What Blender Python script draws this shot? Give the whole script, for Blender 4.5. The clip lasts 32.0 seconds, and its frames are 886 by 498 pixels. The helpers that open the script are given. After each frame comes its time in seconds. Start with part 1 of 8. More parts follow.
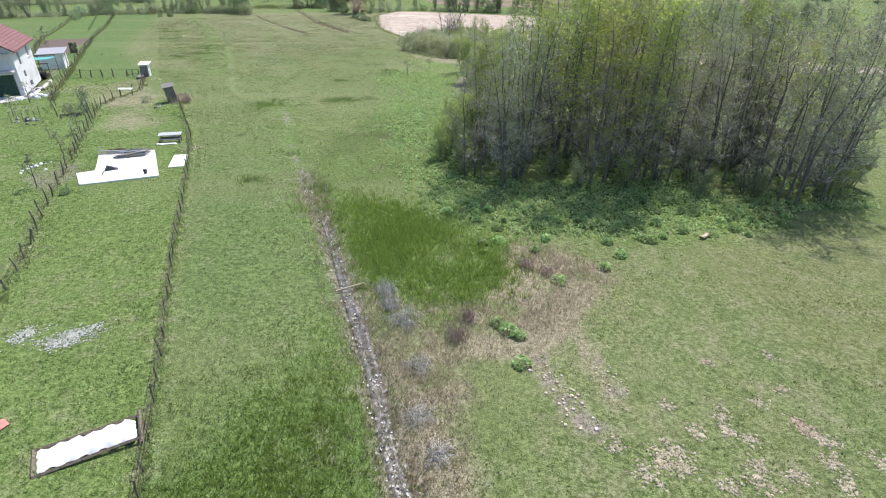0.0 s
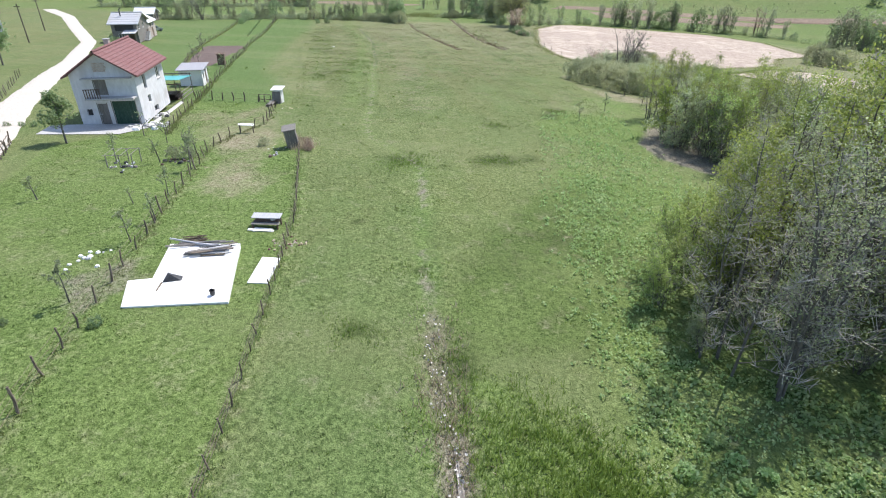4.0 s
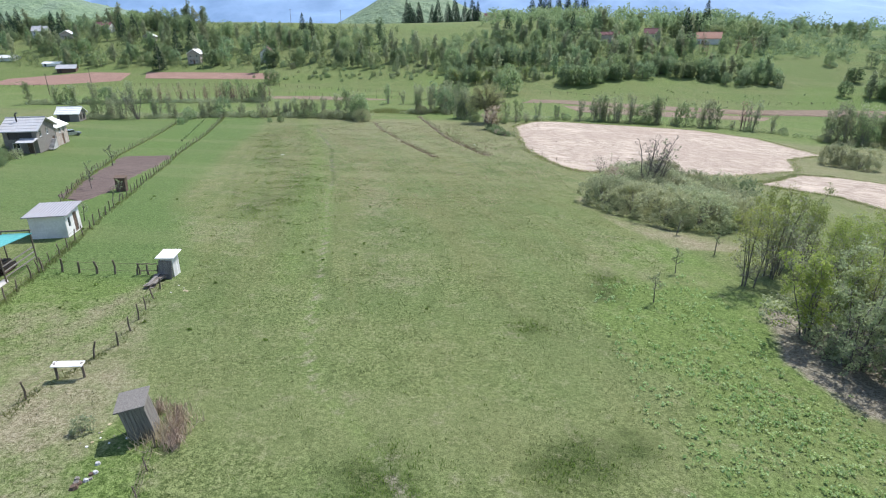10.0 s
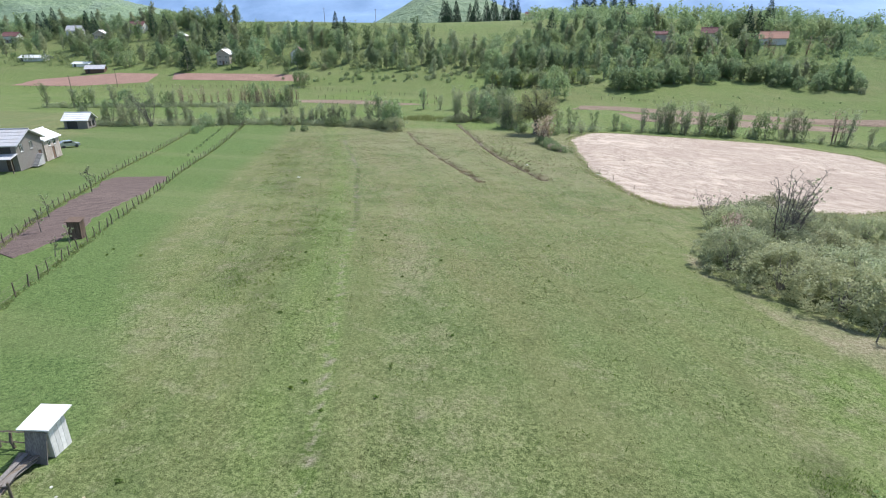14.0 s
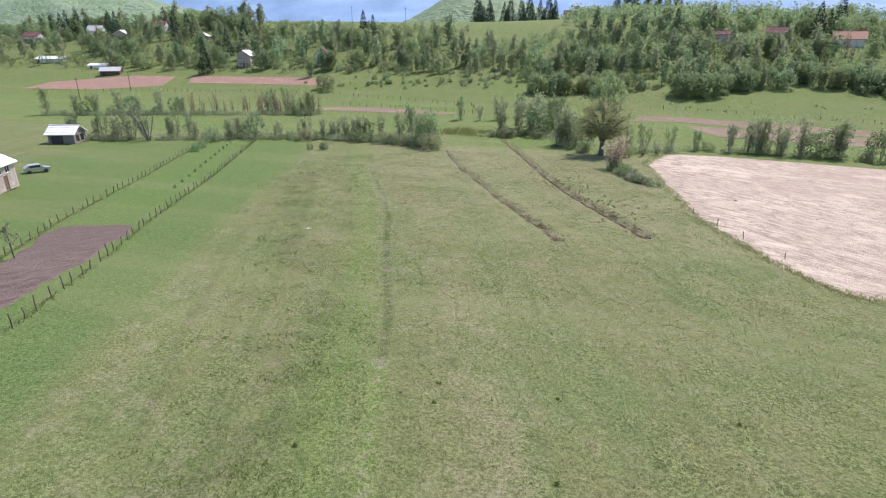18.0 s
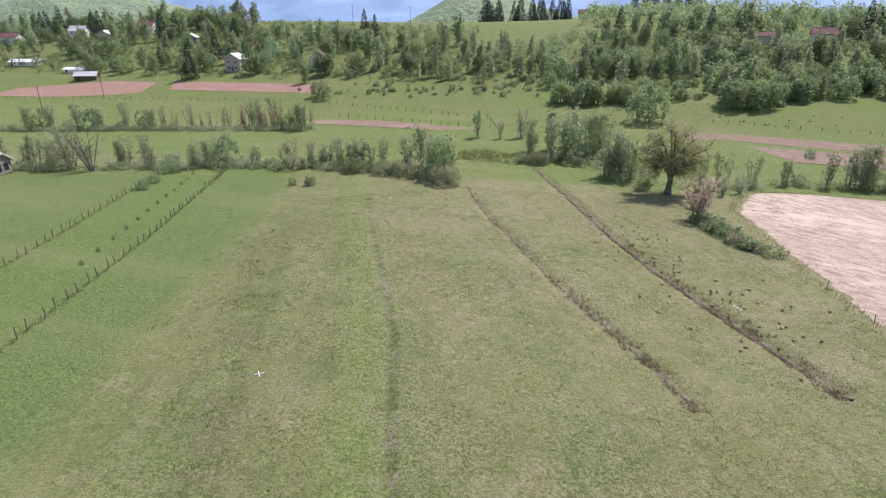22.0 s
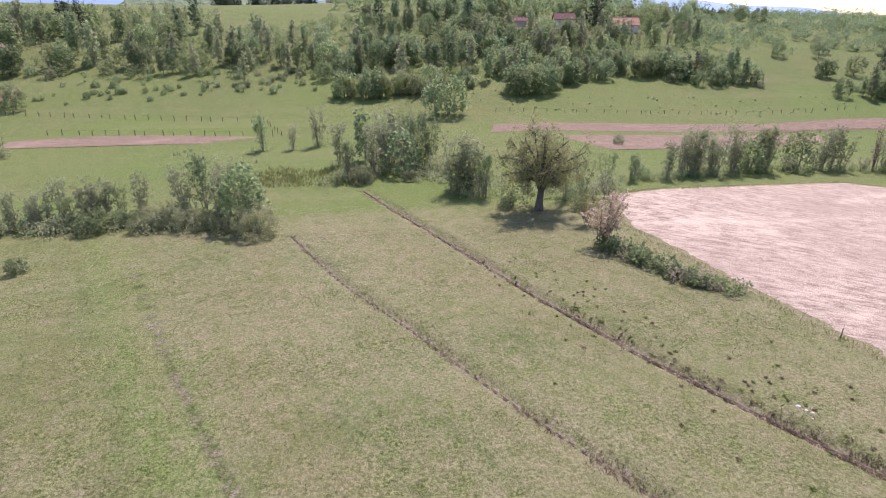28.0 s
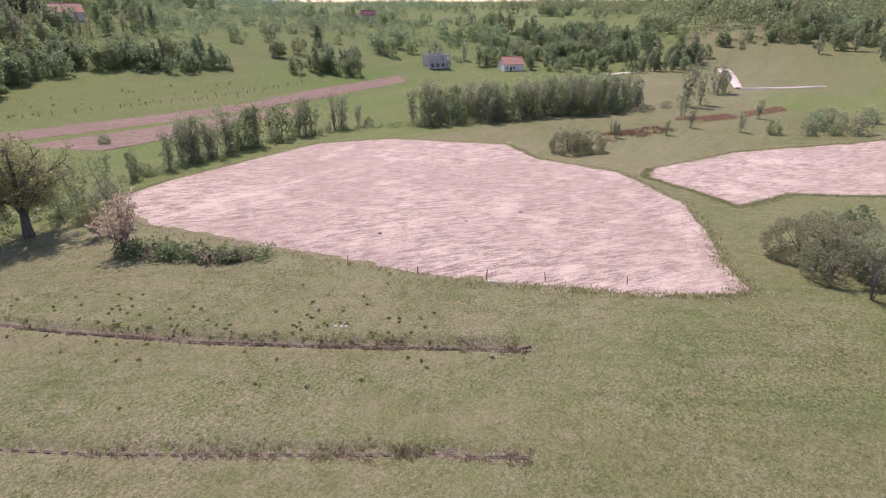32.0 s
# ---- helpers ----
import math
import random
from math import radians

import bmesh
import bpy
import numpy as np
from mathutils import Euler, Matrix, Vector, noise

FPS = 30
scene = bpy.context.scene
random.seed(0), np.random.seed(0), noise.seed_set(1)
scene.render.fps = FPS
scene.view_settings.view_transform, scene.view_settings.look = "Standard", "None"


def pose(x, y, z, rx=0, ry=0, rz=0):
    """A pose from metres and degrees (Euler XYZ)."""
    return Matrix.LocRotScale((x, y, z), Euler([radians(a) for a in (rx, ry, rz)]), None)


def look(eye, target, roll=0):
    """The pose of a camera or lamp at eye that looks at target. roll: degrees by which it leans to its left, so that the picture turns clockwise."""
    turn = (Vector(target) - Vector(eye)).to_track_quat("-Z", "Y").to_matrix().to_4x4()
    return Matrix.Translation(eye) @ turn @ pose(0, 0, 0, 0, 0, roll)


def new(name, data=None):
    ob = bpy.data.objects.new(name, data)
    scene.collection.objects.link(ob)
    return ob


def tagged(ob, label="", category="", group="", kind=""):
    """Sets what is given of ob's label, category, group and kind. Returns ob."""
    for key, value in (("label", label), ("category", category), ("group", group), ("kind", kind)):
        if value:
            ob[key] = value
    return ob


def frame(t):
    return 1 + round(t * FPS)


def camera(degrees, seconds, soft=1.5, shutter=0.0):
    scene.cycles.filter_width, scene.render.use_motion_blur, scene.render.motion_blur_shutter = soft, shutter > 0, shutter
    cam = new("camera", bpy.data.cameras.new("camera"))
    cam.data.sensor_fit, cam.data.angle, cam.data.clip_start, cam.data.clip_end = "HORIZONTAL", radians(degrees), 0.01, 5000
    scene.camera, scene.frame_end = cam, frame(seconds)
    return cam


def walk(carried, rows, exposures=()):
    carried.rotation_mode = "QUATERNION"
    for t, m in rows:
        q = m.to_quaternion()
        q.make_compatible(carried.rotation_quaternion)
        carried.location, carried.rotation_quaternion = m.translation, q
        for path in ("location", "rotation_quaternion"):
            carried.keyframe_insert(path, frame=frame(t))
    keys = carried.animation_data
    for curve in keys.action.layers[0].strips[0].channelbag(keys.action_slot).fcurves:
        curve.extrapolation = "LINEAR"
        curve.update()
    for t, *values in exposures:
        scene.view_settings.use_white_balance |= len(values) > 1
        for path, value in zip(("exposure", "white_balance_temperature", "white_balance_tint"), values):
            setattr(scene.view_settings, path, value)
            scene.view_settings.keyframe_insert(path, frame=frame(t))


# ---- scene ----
cam = camera(77.06, 32.0, soft=1.1)
# seconds, place in metres, heading to the left of +y, tilt above level
ROWS = [
    (0.0, 0.00, -0.00, 13.49, 0.63, -29.57),
    (0.5, -0.28, 2.15, 13.40, 1.63, -29.50),
    (1.0, -0.61, 4.31, 13.33, 8.52, -29.42),
    (1.5, -0.98, 6.47, 13.29, 15.26, -29.34),
    (2.0, -1.49, 8.60, 13.32, 16.51, -29.26),
    (2.5, -2.16, 10.70, 13.41, 17.09, -29.22),
    (3.0, -2.93, 12.76, 13.52, 15.76, -29.19),
    (3.5, -3.73, 14.80, 13.65, 15.66, -29.16),
    (5.5, -7.02, 23.06, 14.23, 11.82, -29.18),
    (6.0, -7.84, 25.27, 14.13, 11.67, -29.11),
    (6.5, -8.61, 27.45, 13.99, 11.53, -28.27),
    (7.0, -9.35, 29.60, 13.83, 11.46, -27.24),
    (7.5, -10.06, 31.73, 13.67, 11.40, -25.50),
    (8.0, -10.75, 33.83, 13.54, 11.32, -22.90),
    (8.5, -11.41, 35.91, 13.46, 11.23, -21.12),
    (9.0, -12.03, 37.97, 13.43, 11.18, -21.13),
    (9.5, -12.66, 40.04, 13.47, 11.15, -21.13),
    (10.0, -13.29, 42.15, 13.53, 11.07, -21.09),
    (10.5, -13.95, 44.33, 13.61, 11.02, -21.11),
    (11.0, -14.61, 46.57, 13.67, 10.96, -21.15),
    (11.5, -15.28, 48.80, 13.70, 10.96, -21.19),
    (12.0, -15.98, 51.03, 13.68, 10.90, -21.18),
    (12.5, -16.74, 53.33, 13.62, 10.81, -21.15),
    (13.0, -17.58, 55.77, 13.53, 11.17, -21.15),
    (13.5, -18.53, 58.36, 13.42, 13.55, -21.12),
    (14.0, -19.58, 61.06, 13.30, 14.43, -21.09),
    (14.5, -20.66, 63.82, 13.19, 15.56, -21.05),
    (16.5, -25.79, 75.61, 13.18, 16.89, -21.06),
    (17.0, -27.16, 78.49, 13.21, 17.00, -21.07),
    (17.5, -28.54, 81.41, 13.26, 17.05, -21.06),
    (18.0, -29.94, 84.40, 13.32, 17.08, -21.08),
    (18.5, -31.33, 87.50, 13.41, 17.08, -21.08),
    (19.0, -32.73, 90.70, 13.52, 17.24, -21.10),
    (19.5, -34.13, 93.98, 13.65, 17.27, -21.07),
    (20.0, -35.55, 97.32, 13.77, 17.27, -21.02),
    (20.5, -36.96, 100.71, 13.86, 17.27, -21.05),
    (21.0, -38.36, 104.11, 13.91, 17.33, -21.05),
    (21.5, -39.75, 107.50, 13.92, 17.32, -21.04),
    (22.0, -41.14, 110.89, 13.90, 17.33, -21.09),
    (22.5, -42.54, 114.33, 13.85, 17.38, -21.09),
    (23.0, -43.94, 117.80, 13.79, 17.41, -21.09),
    (23.5, -45.37, 121.26, 13.73, 17.41, -21.08),
    (24.0, -46.84, 124.65, 13.67, 17.45, -21.08),
    (24.5, -48.34, 127.99, 13.62, 17.46, -21.09),
    (26.5, -53.58, 137.29, 13.67, 14.28, -21.06),
    (27.0, -54.06, 137.01, 13.51, 8.75, -21.27),
    (27.5, -54.53, 136.67, 13.34, 0.39, -21.82),
    (28.0, -54.89, 136.24, 13.20, -7.81, -22.28),
    (28.5, -55.07, 135.77, 13.08, -15.55, -22.57),
    (29.0, -55.08, 135.32, 13.01, -23.15, -22.83),
    (29.5, -54.99, 134.95, 12.99, -30.90, -23.07),
    (30.0, -54.91, 134.69, 13.04, -38.47, -23.29),
    (30.5, -54.90, 134.52, 13.11, -45.12, -23.39),
    (31.0, -54.96, 134.40, 13.19, -50.13, -23.45),
    (31.5, -55.07, 134.33, 13.27, -53.60, -23.47),
    (32.0, -55.18, 134.28, 13.35, -56.55, -23.49),
]
walk(cam, [(t, pose(x, y, z, 90 + tilt, 0, head)) for t, x, y, z, head, tilt in ROWS],
     [(0.0, 0.60, 6480, 10), (3.0, 0.60, 6460, 10), (5.5, 0.54, 6440, 9), (6.0, 0.34, 6420, 9), (9.0, 0.42, 6400, 9), (13.0, 0.46, 6400, 9), (17.0, 0.46, 6580, 14), (24.5, 0.42, 6900, 24), (28.0, 0.52, 6850, 32), (30.0, 0.24, 6950, 37), (32.0, 0.25, 6900, 38)])

# ---- world, sun, exposure ----
SUN_EL, SUN_AZ = radians(56), math.atan2(0.44, 0.90)  # azimuth from +y towards +x
world = bpy.data.worlds.new("sky")
scene.world = world
world.use_nodes = True
_wn = world.node_tree
_sky = _wn.nodes.new("ShaderNodeTexSky")
_sky.sky_type = "NISHITA"
_sky.sun_disc = False
_sky.sun_elevation, _sky.sun_rotation = SUN_EL, SUN_AZ
_sky.altitude, _sky.air_density, _sky.dust_density = 600, 1.0, 1.6
_wn.links.new(_sky.outputs[0], _wn.nodes["Background"].inputs[0])
_wn.nodes["Background"].inputs[1].default_value = 0.15
sun_data = bpy.data.lights.new("sun", "SUN")
sun_data.energy, sun_data.angle, sun_data.color = 3.9, radians(0.55), (1.0, 0.96, 0.91)
sun = new("sun", sun_data)
_sd = Vector((math.sin(SUN_AZ) * math.cos(SUN_EL), math.cos(SUN_AZ) * math.cos(SUN_EL), math.sin(SUN_EL)))
sun.matrix_world = look(Vector((0, 100, 300)) + _sd, (0, 100, 300))

# ---- materials ----
def mixc(nt, fac, a, b):
    m = nt.nodes.new("ShaderNodeMix")
    m.data_type = "RGBA"
    for s, v in ((m.inputs[0], fac), (m.inputs[6], a), (m.inputs[7], b)):
        if isinstance(v, (int, float)):
            s.default_value = v
        elif isinstance(v, tuple):
            s.default_value = (*v[:3], 1)
        else:
            nt.links.new(v, s)
    return m.outputs[2]


def ramp(nt, src, lo, hi, a=0.0, b=1.0):
    r = nt.nodes.new("ShaderNodeMapRange")
    nt.links.new(src, r.inputs[0])
    r.inputs[1].default_value, r.inputs[2].default_value = lo, hi
    r.inputs[3].default_value, r.inputs[4].default_value = a, b
    return r.outputs[0]


def mth(nt, op, a, b=0.0):
    m = nt.nodes.new("ShaderNodeMath")
    m.operation = op
    for i, v in enumerate((a, b)):
        if isinstance(v, (int, float)):
            m.inputs[i].default_value = v
        else:
            nt.links.new(v, m.inputs[i])
    return m.outputs[0]


def noise_at(nt, scale, detail=4.0, rough=0.55, vec=None, stretch=None):
    n = nt.nodes.new("ShaderNodeTexNoise")
    n.inputs["Scale"].default_value, n.inputs["Detail"].default_value, n.inputs["Roughness"].default_value = scale, detail, rough
    if vec is None:
        vec = nt.nodes.new("ShaderNodeTexCoord").outputs["Object"]
    if stretch:
        mp = nt.nodes.new("ShaderNodeMapping")
        mp.inputs["Scale"].default_value = stretch
        nt.links.new(vec, mp.inputs[0])
        vec = mp.outputs[0]
    nt.links.new(vec, n.inputs["Vector"])
    return n.outputs[0]


def material(name, rough=0.85, metal=0.0, spec=0.3):
    m = bpy.data.materials.new(name)
    m.use_nodes = True
    nt = m.node_tree
    b = nt.nodes["Principled BSDF"]
    b.inputs["Roughness"].default_value, b.inputs["Metallic"].default_value = rough, metal
    b.inputs["Specular IOR Level"].default_value = spec
    return m, nt, b


def bump(nt, b, height, strength=0.4, dist=0.02):
    n = nt.nodes.new("ShaderNodeBump")
    n.inputs["Strength"].default_value, n.inputs["Distance"].default_value = strength, dist
    nt.links.new(height, n.inputs["Height"])
    nt.links.new(n.outputs[0], b.inputs["Normal"])


def surface(name, c1, c2, c3=None, fine=8.0, broad=0.7, rough=0.85, metal=0.0, spec=0.3, relief=0.3, dist=0.02, stretch=None, vary=0.12):
    """Two colours by fine grain, a third by broad stains, and a little change from object to object."""
    m, nt, b = material(name, rough, metal, spec)
    g = noise_at(nt, fine, 5.0, 0.6, stretch=stretch)
    s = noise_at(nt, broad, 3.0)
    col = mixc(nt, ramp(nt, g, 0.35, 0.68), c1, c2)
    if c3:
        col = mixc(nt, ramp(nt, s, 0.48, 0.72, 0, 0.8), col, c3)
    info = nt.nodes.new("ShaderNodeObjectInfo")
    hsv = nt.nodes.new("ShaderNodeHueSaturation")
    nt.links.new(ramp(nt, info.outputs["Random"], 0, 1, 1 - vary, 1 + vary), hsv.inputs["Value"])
    nt.links.new(col, hsv.inputs["Color"])
    nt.links.new(hsv.outputs[0], b.inputs["Base Color"])
    bump(nt, b, g, relief, dist)
    return m


def foliage(name, c1, c2, c3, trans=0.35, rough=0.6, spec=0.25):
    """Leaves that let part of the light through, each leaf its own tone."""
    m, nt, b = material(name, rough, 0, spec)
    geo = nt.nodes.new("ShaderNodeNewGeometry")
    info = nt.nodes.new("ShaderNodeObjectInfo")
    col = mixc(nt, geo.outputs["Random Per Island"], c1, c2)
    col = mixc(nt, ramp(nt, noise_at(nt, 0.8, 2.0), 0.42, 0.68), col, c3)
    hsv = nt.nodes.new("ShaderNodeHueSaturation")
    nt.links.new(ramp(nt, info.outputs["Random"], 0, 1, 0.485, 0.515), hsv.inputs["Hue"])
    nt.links.new(ramp(nt, mth(nt, "FRACT", mth(nt, "MULTIPLY", info.outputs["Random"], 7.3)), 0, 1, 0.75, 1.25), hsv.inputs["Value"])
    nt.links.new(col, hsv.inputs["Color"])
    nt.links.new(hsv.outputs[0], b.inputs["Base Color"])
    tr = nt.nodes.new("ShaderNodeBsdfTranslucent")
    nt.links.new(hsv.outputs[0], tr.inputs[0])
    mx = nt.nodes.new("ShaderNodeMixShader")
    mx.inputs[0].default_value = trans
    nt.links.new(b.outputs[0], mx.inputs[1])
    nt.links.new(tr.outputs[0], mx.inputs[2])
    nt.links.new(mx.outputs[0], nt.nodes["Material Output"].inputs[0])
    return m


def ground_material(blade=False):
    """The meadow by its cover; blade: the same growth as upright leaves that let light through."""
    m, nt, b = material("meadow_blades" if blade else "meadow_ground", 0.95, 0, 0.1)
    vec = nt.nodes.new("ShaderNodeTexCoord").outputs["Object"]

    def att(n):
        a = nt.nodes.new("ShaderNodeAttribute")
        a.attribute_name = n
        return a.outputs["Fac"]
    n_c = noise_at(nt, 5.0, 6.0, 0.72, vec)
    n_f = mth(nt, "ADD", mth(nt, "MULTIPLY", n_c, 0.55), mth(nt, "MULTIPLY", noise_at(nt, 15.0, 4.0, 0.7, vec), 0.45))
    turn = nt.nodes.new("ShaderNodeMapping")
    turn.inputs["Rotation"].default_value = (0, 0, radians(-23.6))
    nt.links.new(vec, turn.inputs[0])
    row_f = noise_at(nt, 1.1, 5.0, 0.68, turn.outputs[0], (1.0, 0.07, 1.0))
    row_b = noise_at(nt, 0.22, 4.0, 0.6, turn.outputs[0], (1.0, 0.09, 1.0))
    n_m = noise_at(nt, 0.9, 5.0, 0.65, vec)
    n_b = noise_at(nt, 0.12, 4.0, 0.6, vec)
    base = mixc(nt, ramp(nt, n_f, 0.445, 0.555), (0.048, 0.068, 0.020), (0.250, 0.280, 0.128))
    base = mixc(nt, ramp(nt, n_m, 0.40, 0.66, 0, 0.55), base, (0.165, 0.172, 0.082))
    base = mixc(nt, ramp(nt, n_b, 0.42, 0.62, 0, 0.45), base, (0.110, 0.158, 0.060))
    base = mixc(nt, ramp(nt, row_f, 0.46, 0.66, 0, 0.42), base, (0.078, 0.104, 0.040))
    base = mixc(nt, ramp(nt, row_b, 0.44, 0.62, 0, 0.40), base, (0.185, 0.178, 0.086))
    lush = mixc(nt, ramp(nt, n_f, 0.41, 0.59), (0.050, 0.090, 0.017), (0.205, 0.292, 0.090))
    cool = mixc(nt, ramp(nt, n_f, 0.41, 0.59), (0.044, 0.084, 0.025), (0.158, 0.240, 0.080))
    dry = mixc(nt, ramp(nt, n_f, 0.42, 0.59), (0.165, 0.135, 0.088), (0.40, 0.35, 0.26))
    dark = mixc(nt, ramp(nt, n_f, 0.42, 0.59), (0.036, 0.056, 0.016), (0.090, 0.120, 0.040))
    bare = mixc(nt, ramp(nt, n_f, 0.42, 0.59), (0.115, 0.098, 0.076), (0.34, 0.305, 0.255))

    def edge(a, spread=0.5, most=1.0):
        """the mask, broken up by the grass's own noise"""
        s = mth(nt, "ADD", a, mth(nt, "MULTIPLY", mth(nt, "SUBTRACT", n_m, 0.5), spread))
        s = mth(nt, "ADD", s, mth(nt, "MULTIPLY", mth(nt, "SUBTRACT", n_f, 0.5), spread * 0.8))
        return ramp(nt, s, 0.2, 0.8, 0, most)
    col = mixc(nt, edge(att("lush"), 0.6, 0.8), base, lush)
    col = mixc(nt, edge(att("cool"), 0.6, 0.75), col, cool)
    tuft = noise_at(nt, 3.3, 3.0, 0.6, vec)
    col = mixc(nt, ramp(nt, tuft, 0.57, 0.66, 0, 0.42), col, (0.062, 0.088, 0.030))
    col = mixc(nt, ramp(nt, noise_at(nt, 3.1, 4.0, 0.7, vec), 0.59, 0.70, 0, 0.30), col, (0.25, 0.265, 0.135))
    far = noise_at(nt, 0.11, 4.0, 0.6, vec, (0.16, 1.0, 1.0))
    col = mixc(nt, ramp(nt, far, 0.50, 0.66, 0, 0.42), col, (0.185, 0.205, 0.095))
    col = mixc(nt, ramp(nt, noise_at(nt, 0.8, 3.0, 0.7, vec), 0.60, 0.68, 0, 0.45), col, (0.070, 0.100, 0.034))
    col = mixc(nt, ramp(nt, noise_at(nt, 7.5, 3.0, 0.7, vec), 0.615, 0.68, 0, 0.7), col, (0.045, 0.055, 0.024))
    col = mixc(nt, edge(att("dark"), 0.9, 0.9), col, dark)
    col = mixc(nt, edge(att("dry"), 0.95, 0.85), col, dry)
    col = mixc(nt, edge(att("bare"), 1.0, 0.9), col, bare)
    nt.links.new(col, b.inputs["Base Color"])
    if blade:
        tr = nt.nodes.new("ShaderNodeBsdfTranslucent")
        nt.links.new(col, tr.inputs[0])
        mx = nt.nodes.new("ShaderNodeMixShader")
        mx.inputs[0].default_value = 0.5
        nt.links.new(b.outputs[0], mx.inputs[1])
        nt.links.new(tr.outputs[0], mx.inputs[2])
        nt.links.new(mx.outputs[0], nt.nodes["Material Output"].inputs[0])
        return m
    hgt = mth(nt, "ADD", n_c, mth(nt, "MULTIPLY", noise_at(nt, 18.0, 3.0, 0.6, vec), 0.6))
    bump(nt, b, hgt, 0.9, 0.09)
    return m


def soil_material(name, c1, c2, c3, angle, pitch=0.75):
    """Tilled earth with furrows along one direction."""
    m, nt, b = material(name, 0.95, 0, 0.1)
    vec = nt.nodes.new("ShaderNodeTexCoord").outputs["Object"]
    mp = nt.nodes.new("ShaderNodeMapping")
    mp.inputs["Rotation"].default_value = (0, 0, angle)
    nt.links.new(vec, mp.inputs[0])
    v = mp.outputs[0]
    w = nt.nodes.new("ShaderNodeTexWave")
    w.inputs["Scale"].default_value = 0.314 / pitch
    w.inputs["Distortion"].default_value, w.inputs["Detail"].default_value, w.inputs["Detail Scale"].default_value = 3.0, 3.0, 1.2
    nt.links.new(v, w.inputs[0])
    long = mth(nt, "ADD", mth(nt, "MULTIPLY", noise_at(nt, 2.0, 8.0, 0.80, v, (1.0, 0.20, 1.0)), 0.58), mth(nt, "MULTIPLY", noise_at(nt, 7.0, 5.0, 0.78, vec), 0.42))
    fine = noise_at(nt, 4.0, 5.0, 0.7, vec)
    broad = noise_at(nt, 0.05, 3.0, 0.5, vec)
    f = mth(nt, "ADD", mth(nt, "MULTIPLY", w.outputs[1], 0.018), mth(nt, "MULTIPLY", long, 0.98))
    col = mixc(nt, ramp(nt, f, 0.455, 0.53), c1, c2)
    col = mixc(nt, ramp(nt, fine, 0.46, 0.62, 0, 0.4), col, c3)
    col = mixc(nt, ramp(nt, broad, 0.38, 0.64, 0, 0.62), col, c3)
    col = mixc(nt, ramp(nt, noise_at(nt, 0.35, 5.0, 0.7, vec), 0.52, 0.72, 0, 0.6), col, c2)
    col = mixc(nt, ramp(nt, noise_at(nt, 2.6, 4.0, 0.75, v, (1.0, 0.45, 1.0)), 0.57, 0.66, 0, 0.55), col, c2)
    col = mixc(nt, ramp(nt, noise_at(nt, 3.4, 4.0, 0.75, vec), 0.59, 0.68, 0, 0.5), col, c1)
    col = mixc(nt, ramp(nt, noise_at(nt, 9.0, 3.0, 0.7, vec), 0.60, 0.68, 0, 0.75), col, tuple(0.6 * q for q in c1))
    col = mixc(nt, ramp(nt, noise_at(nt, 0.16, 5.0, 0.65, vec, (0.6, 1.0, 1.0)), 0.54, 0.70, 0, 0.55), col, tuple(min(0.8, 1.12 * q) for q in c2))
    nt.links.new(col, b.inputs["Base Color"])
    bump(nt, b, mth(nt, "ADD", f, mth(nt, "MULTIPLY", fine, 0.9)), 1.0, 0.14)
    return m


M_GROUND = ground_material()
M_BLADES = ground_material(True)
FURROW = math.atan2(-0.80, 0.60)
M_FIELD = soil_material("pale_tilled_soil", (0.195, 0.15, 0.122), (0.61, 0.52, 0.435), (0.35, 0.278, 0.23), FURROW, 0.55)
M_STRIP = soil_material("tilled_soil", (0.14, 0.105, 0.08), (0.30, 0.23, 0.18), (0.22, 0.168, 0.13), radians(80))
M_PLOT = soil_material("dark_garden_soil", (0.100, 0.076, 0.068), (0.185, 0.142, 0.130), (0.145, 0.11, 0.10), radians(23))
M_RED = soil_material("reddish_soil", (0.22, 0.135, 0.11), (0.36, 0.235, 0.195), (0.29, 0.185, 0.15), radians(85))
M_ROAD = surface("gravel_road", (0.42, 0.375, 0.33), (0.66, 0.61, 0.545), (0.50, 0.455, 0.39), fine=6, broad=0.35, relief=0.6, dist=0.03)
M_STONE = surface("pale_stone", (0.36, 0.34, 0.32), (0.62, 0.60, 0.58), None, fine=12, rough=0.6)
M_POST = surface("weathered_post", (0.10, 0.08, 0.06), (0.24, 0.20, 0.16), None, fine=14, stretch=(1, 1, 0.15))
M_WIRE = surface("rusty_wire", (0.12, 0.09, 0.07), (0.20, 0.16, 0.13), None, rough=0.6, metal=0.6)
M_BARK = surface("grey_bark", (0.13, 0.115, 0.10), (0.30, 0.275, 0.24), (0.20, 0.195, 0.15), fine=10, relief=0.6, stretch=(1, 1, 0.3))
M_TWIG = surface("twigs", (0.17, 0.15, 0.13), (0.34, 0.31, 0.275), None, fine=6)
M_REDTWIG = surface("reddish_twigs", (0.17, 0.10, 0.08), (0.30, 0.20, 0.165), None, fine=6)
M_WALL = surface("white_render", (0.66, 0.65, 0.64), (0.78, 0.77, 0.76), (0.52, 0.50, 0.48), fine=5, broad=0.5, relief=0.2)
M_OLDWALL = surface("stained_white_render", (0.62, 0.61, 0.63), (0.76, 0.75, 0.77), (0.50, 0.47, 0.46), fine=3, broad=0.45, relief=0.2, stretch=(1, 1, 0.4))
M_CREAM = surface("cream_render", (0.62, 0.57, 0.48), (0.72, 0.67, 0.58), (0.50, 0.45, 0.38), fine=5, broad=0.5)
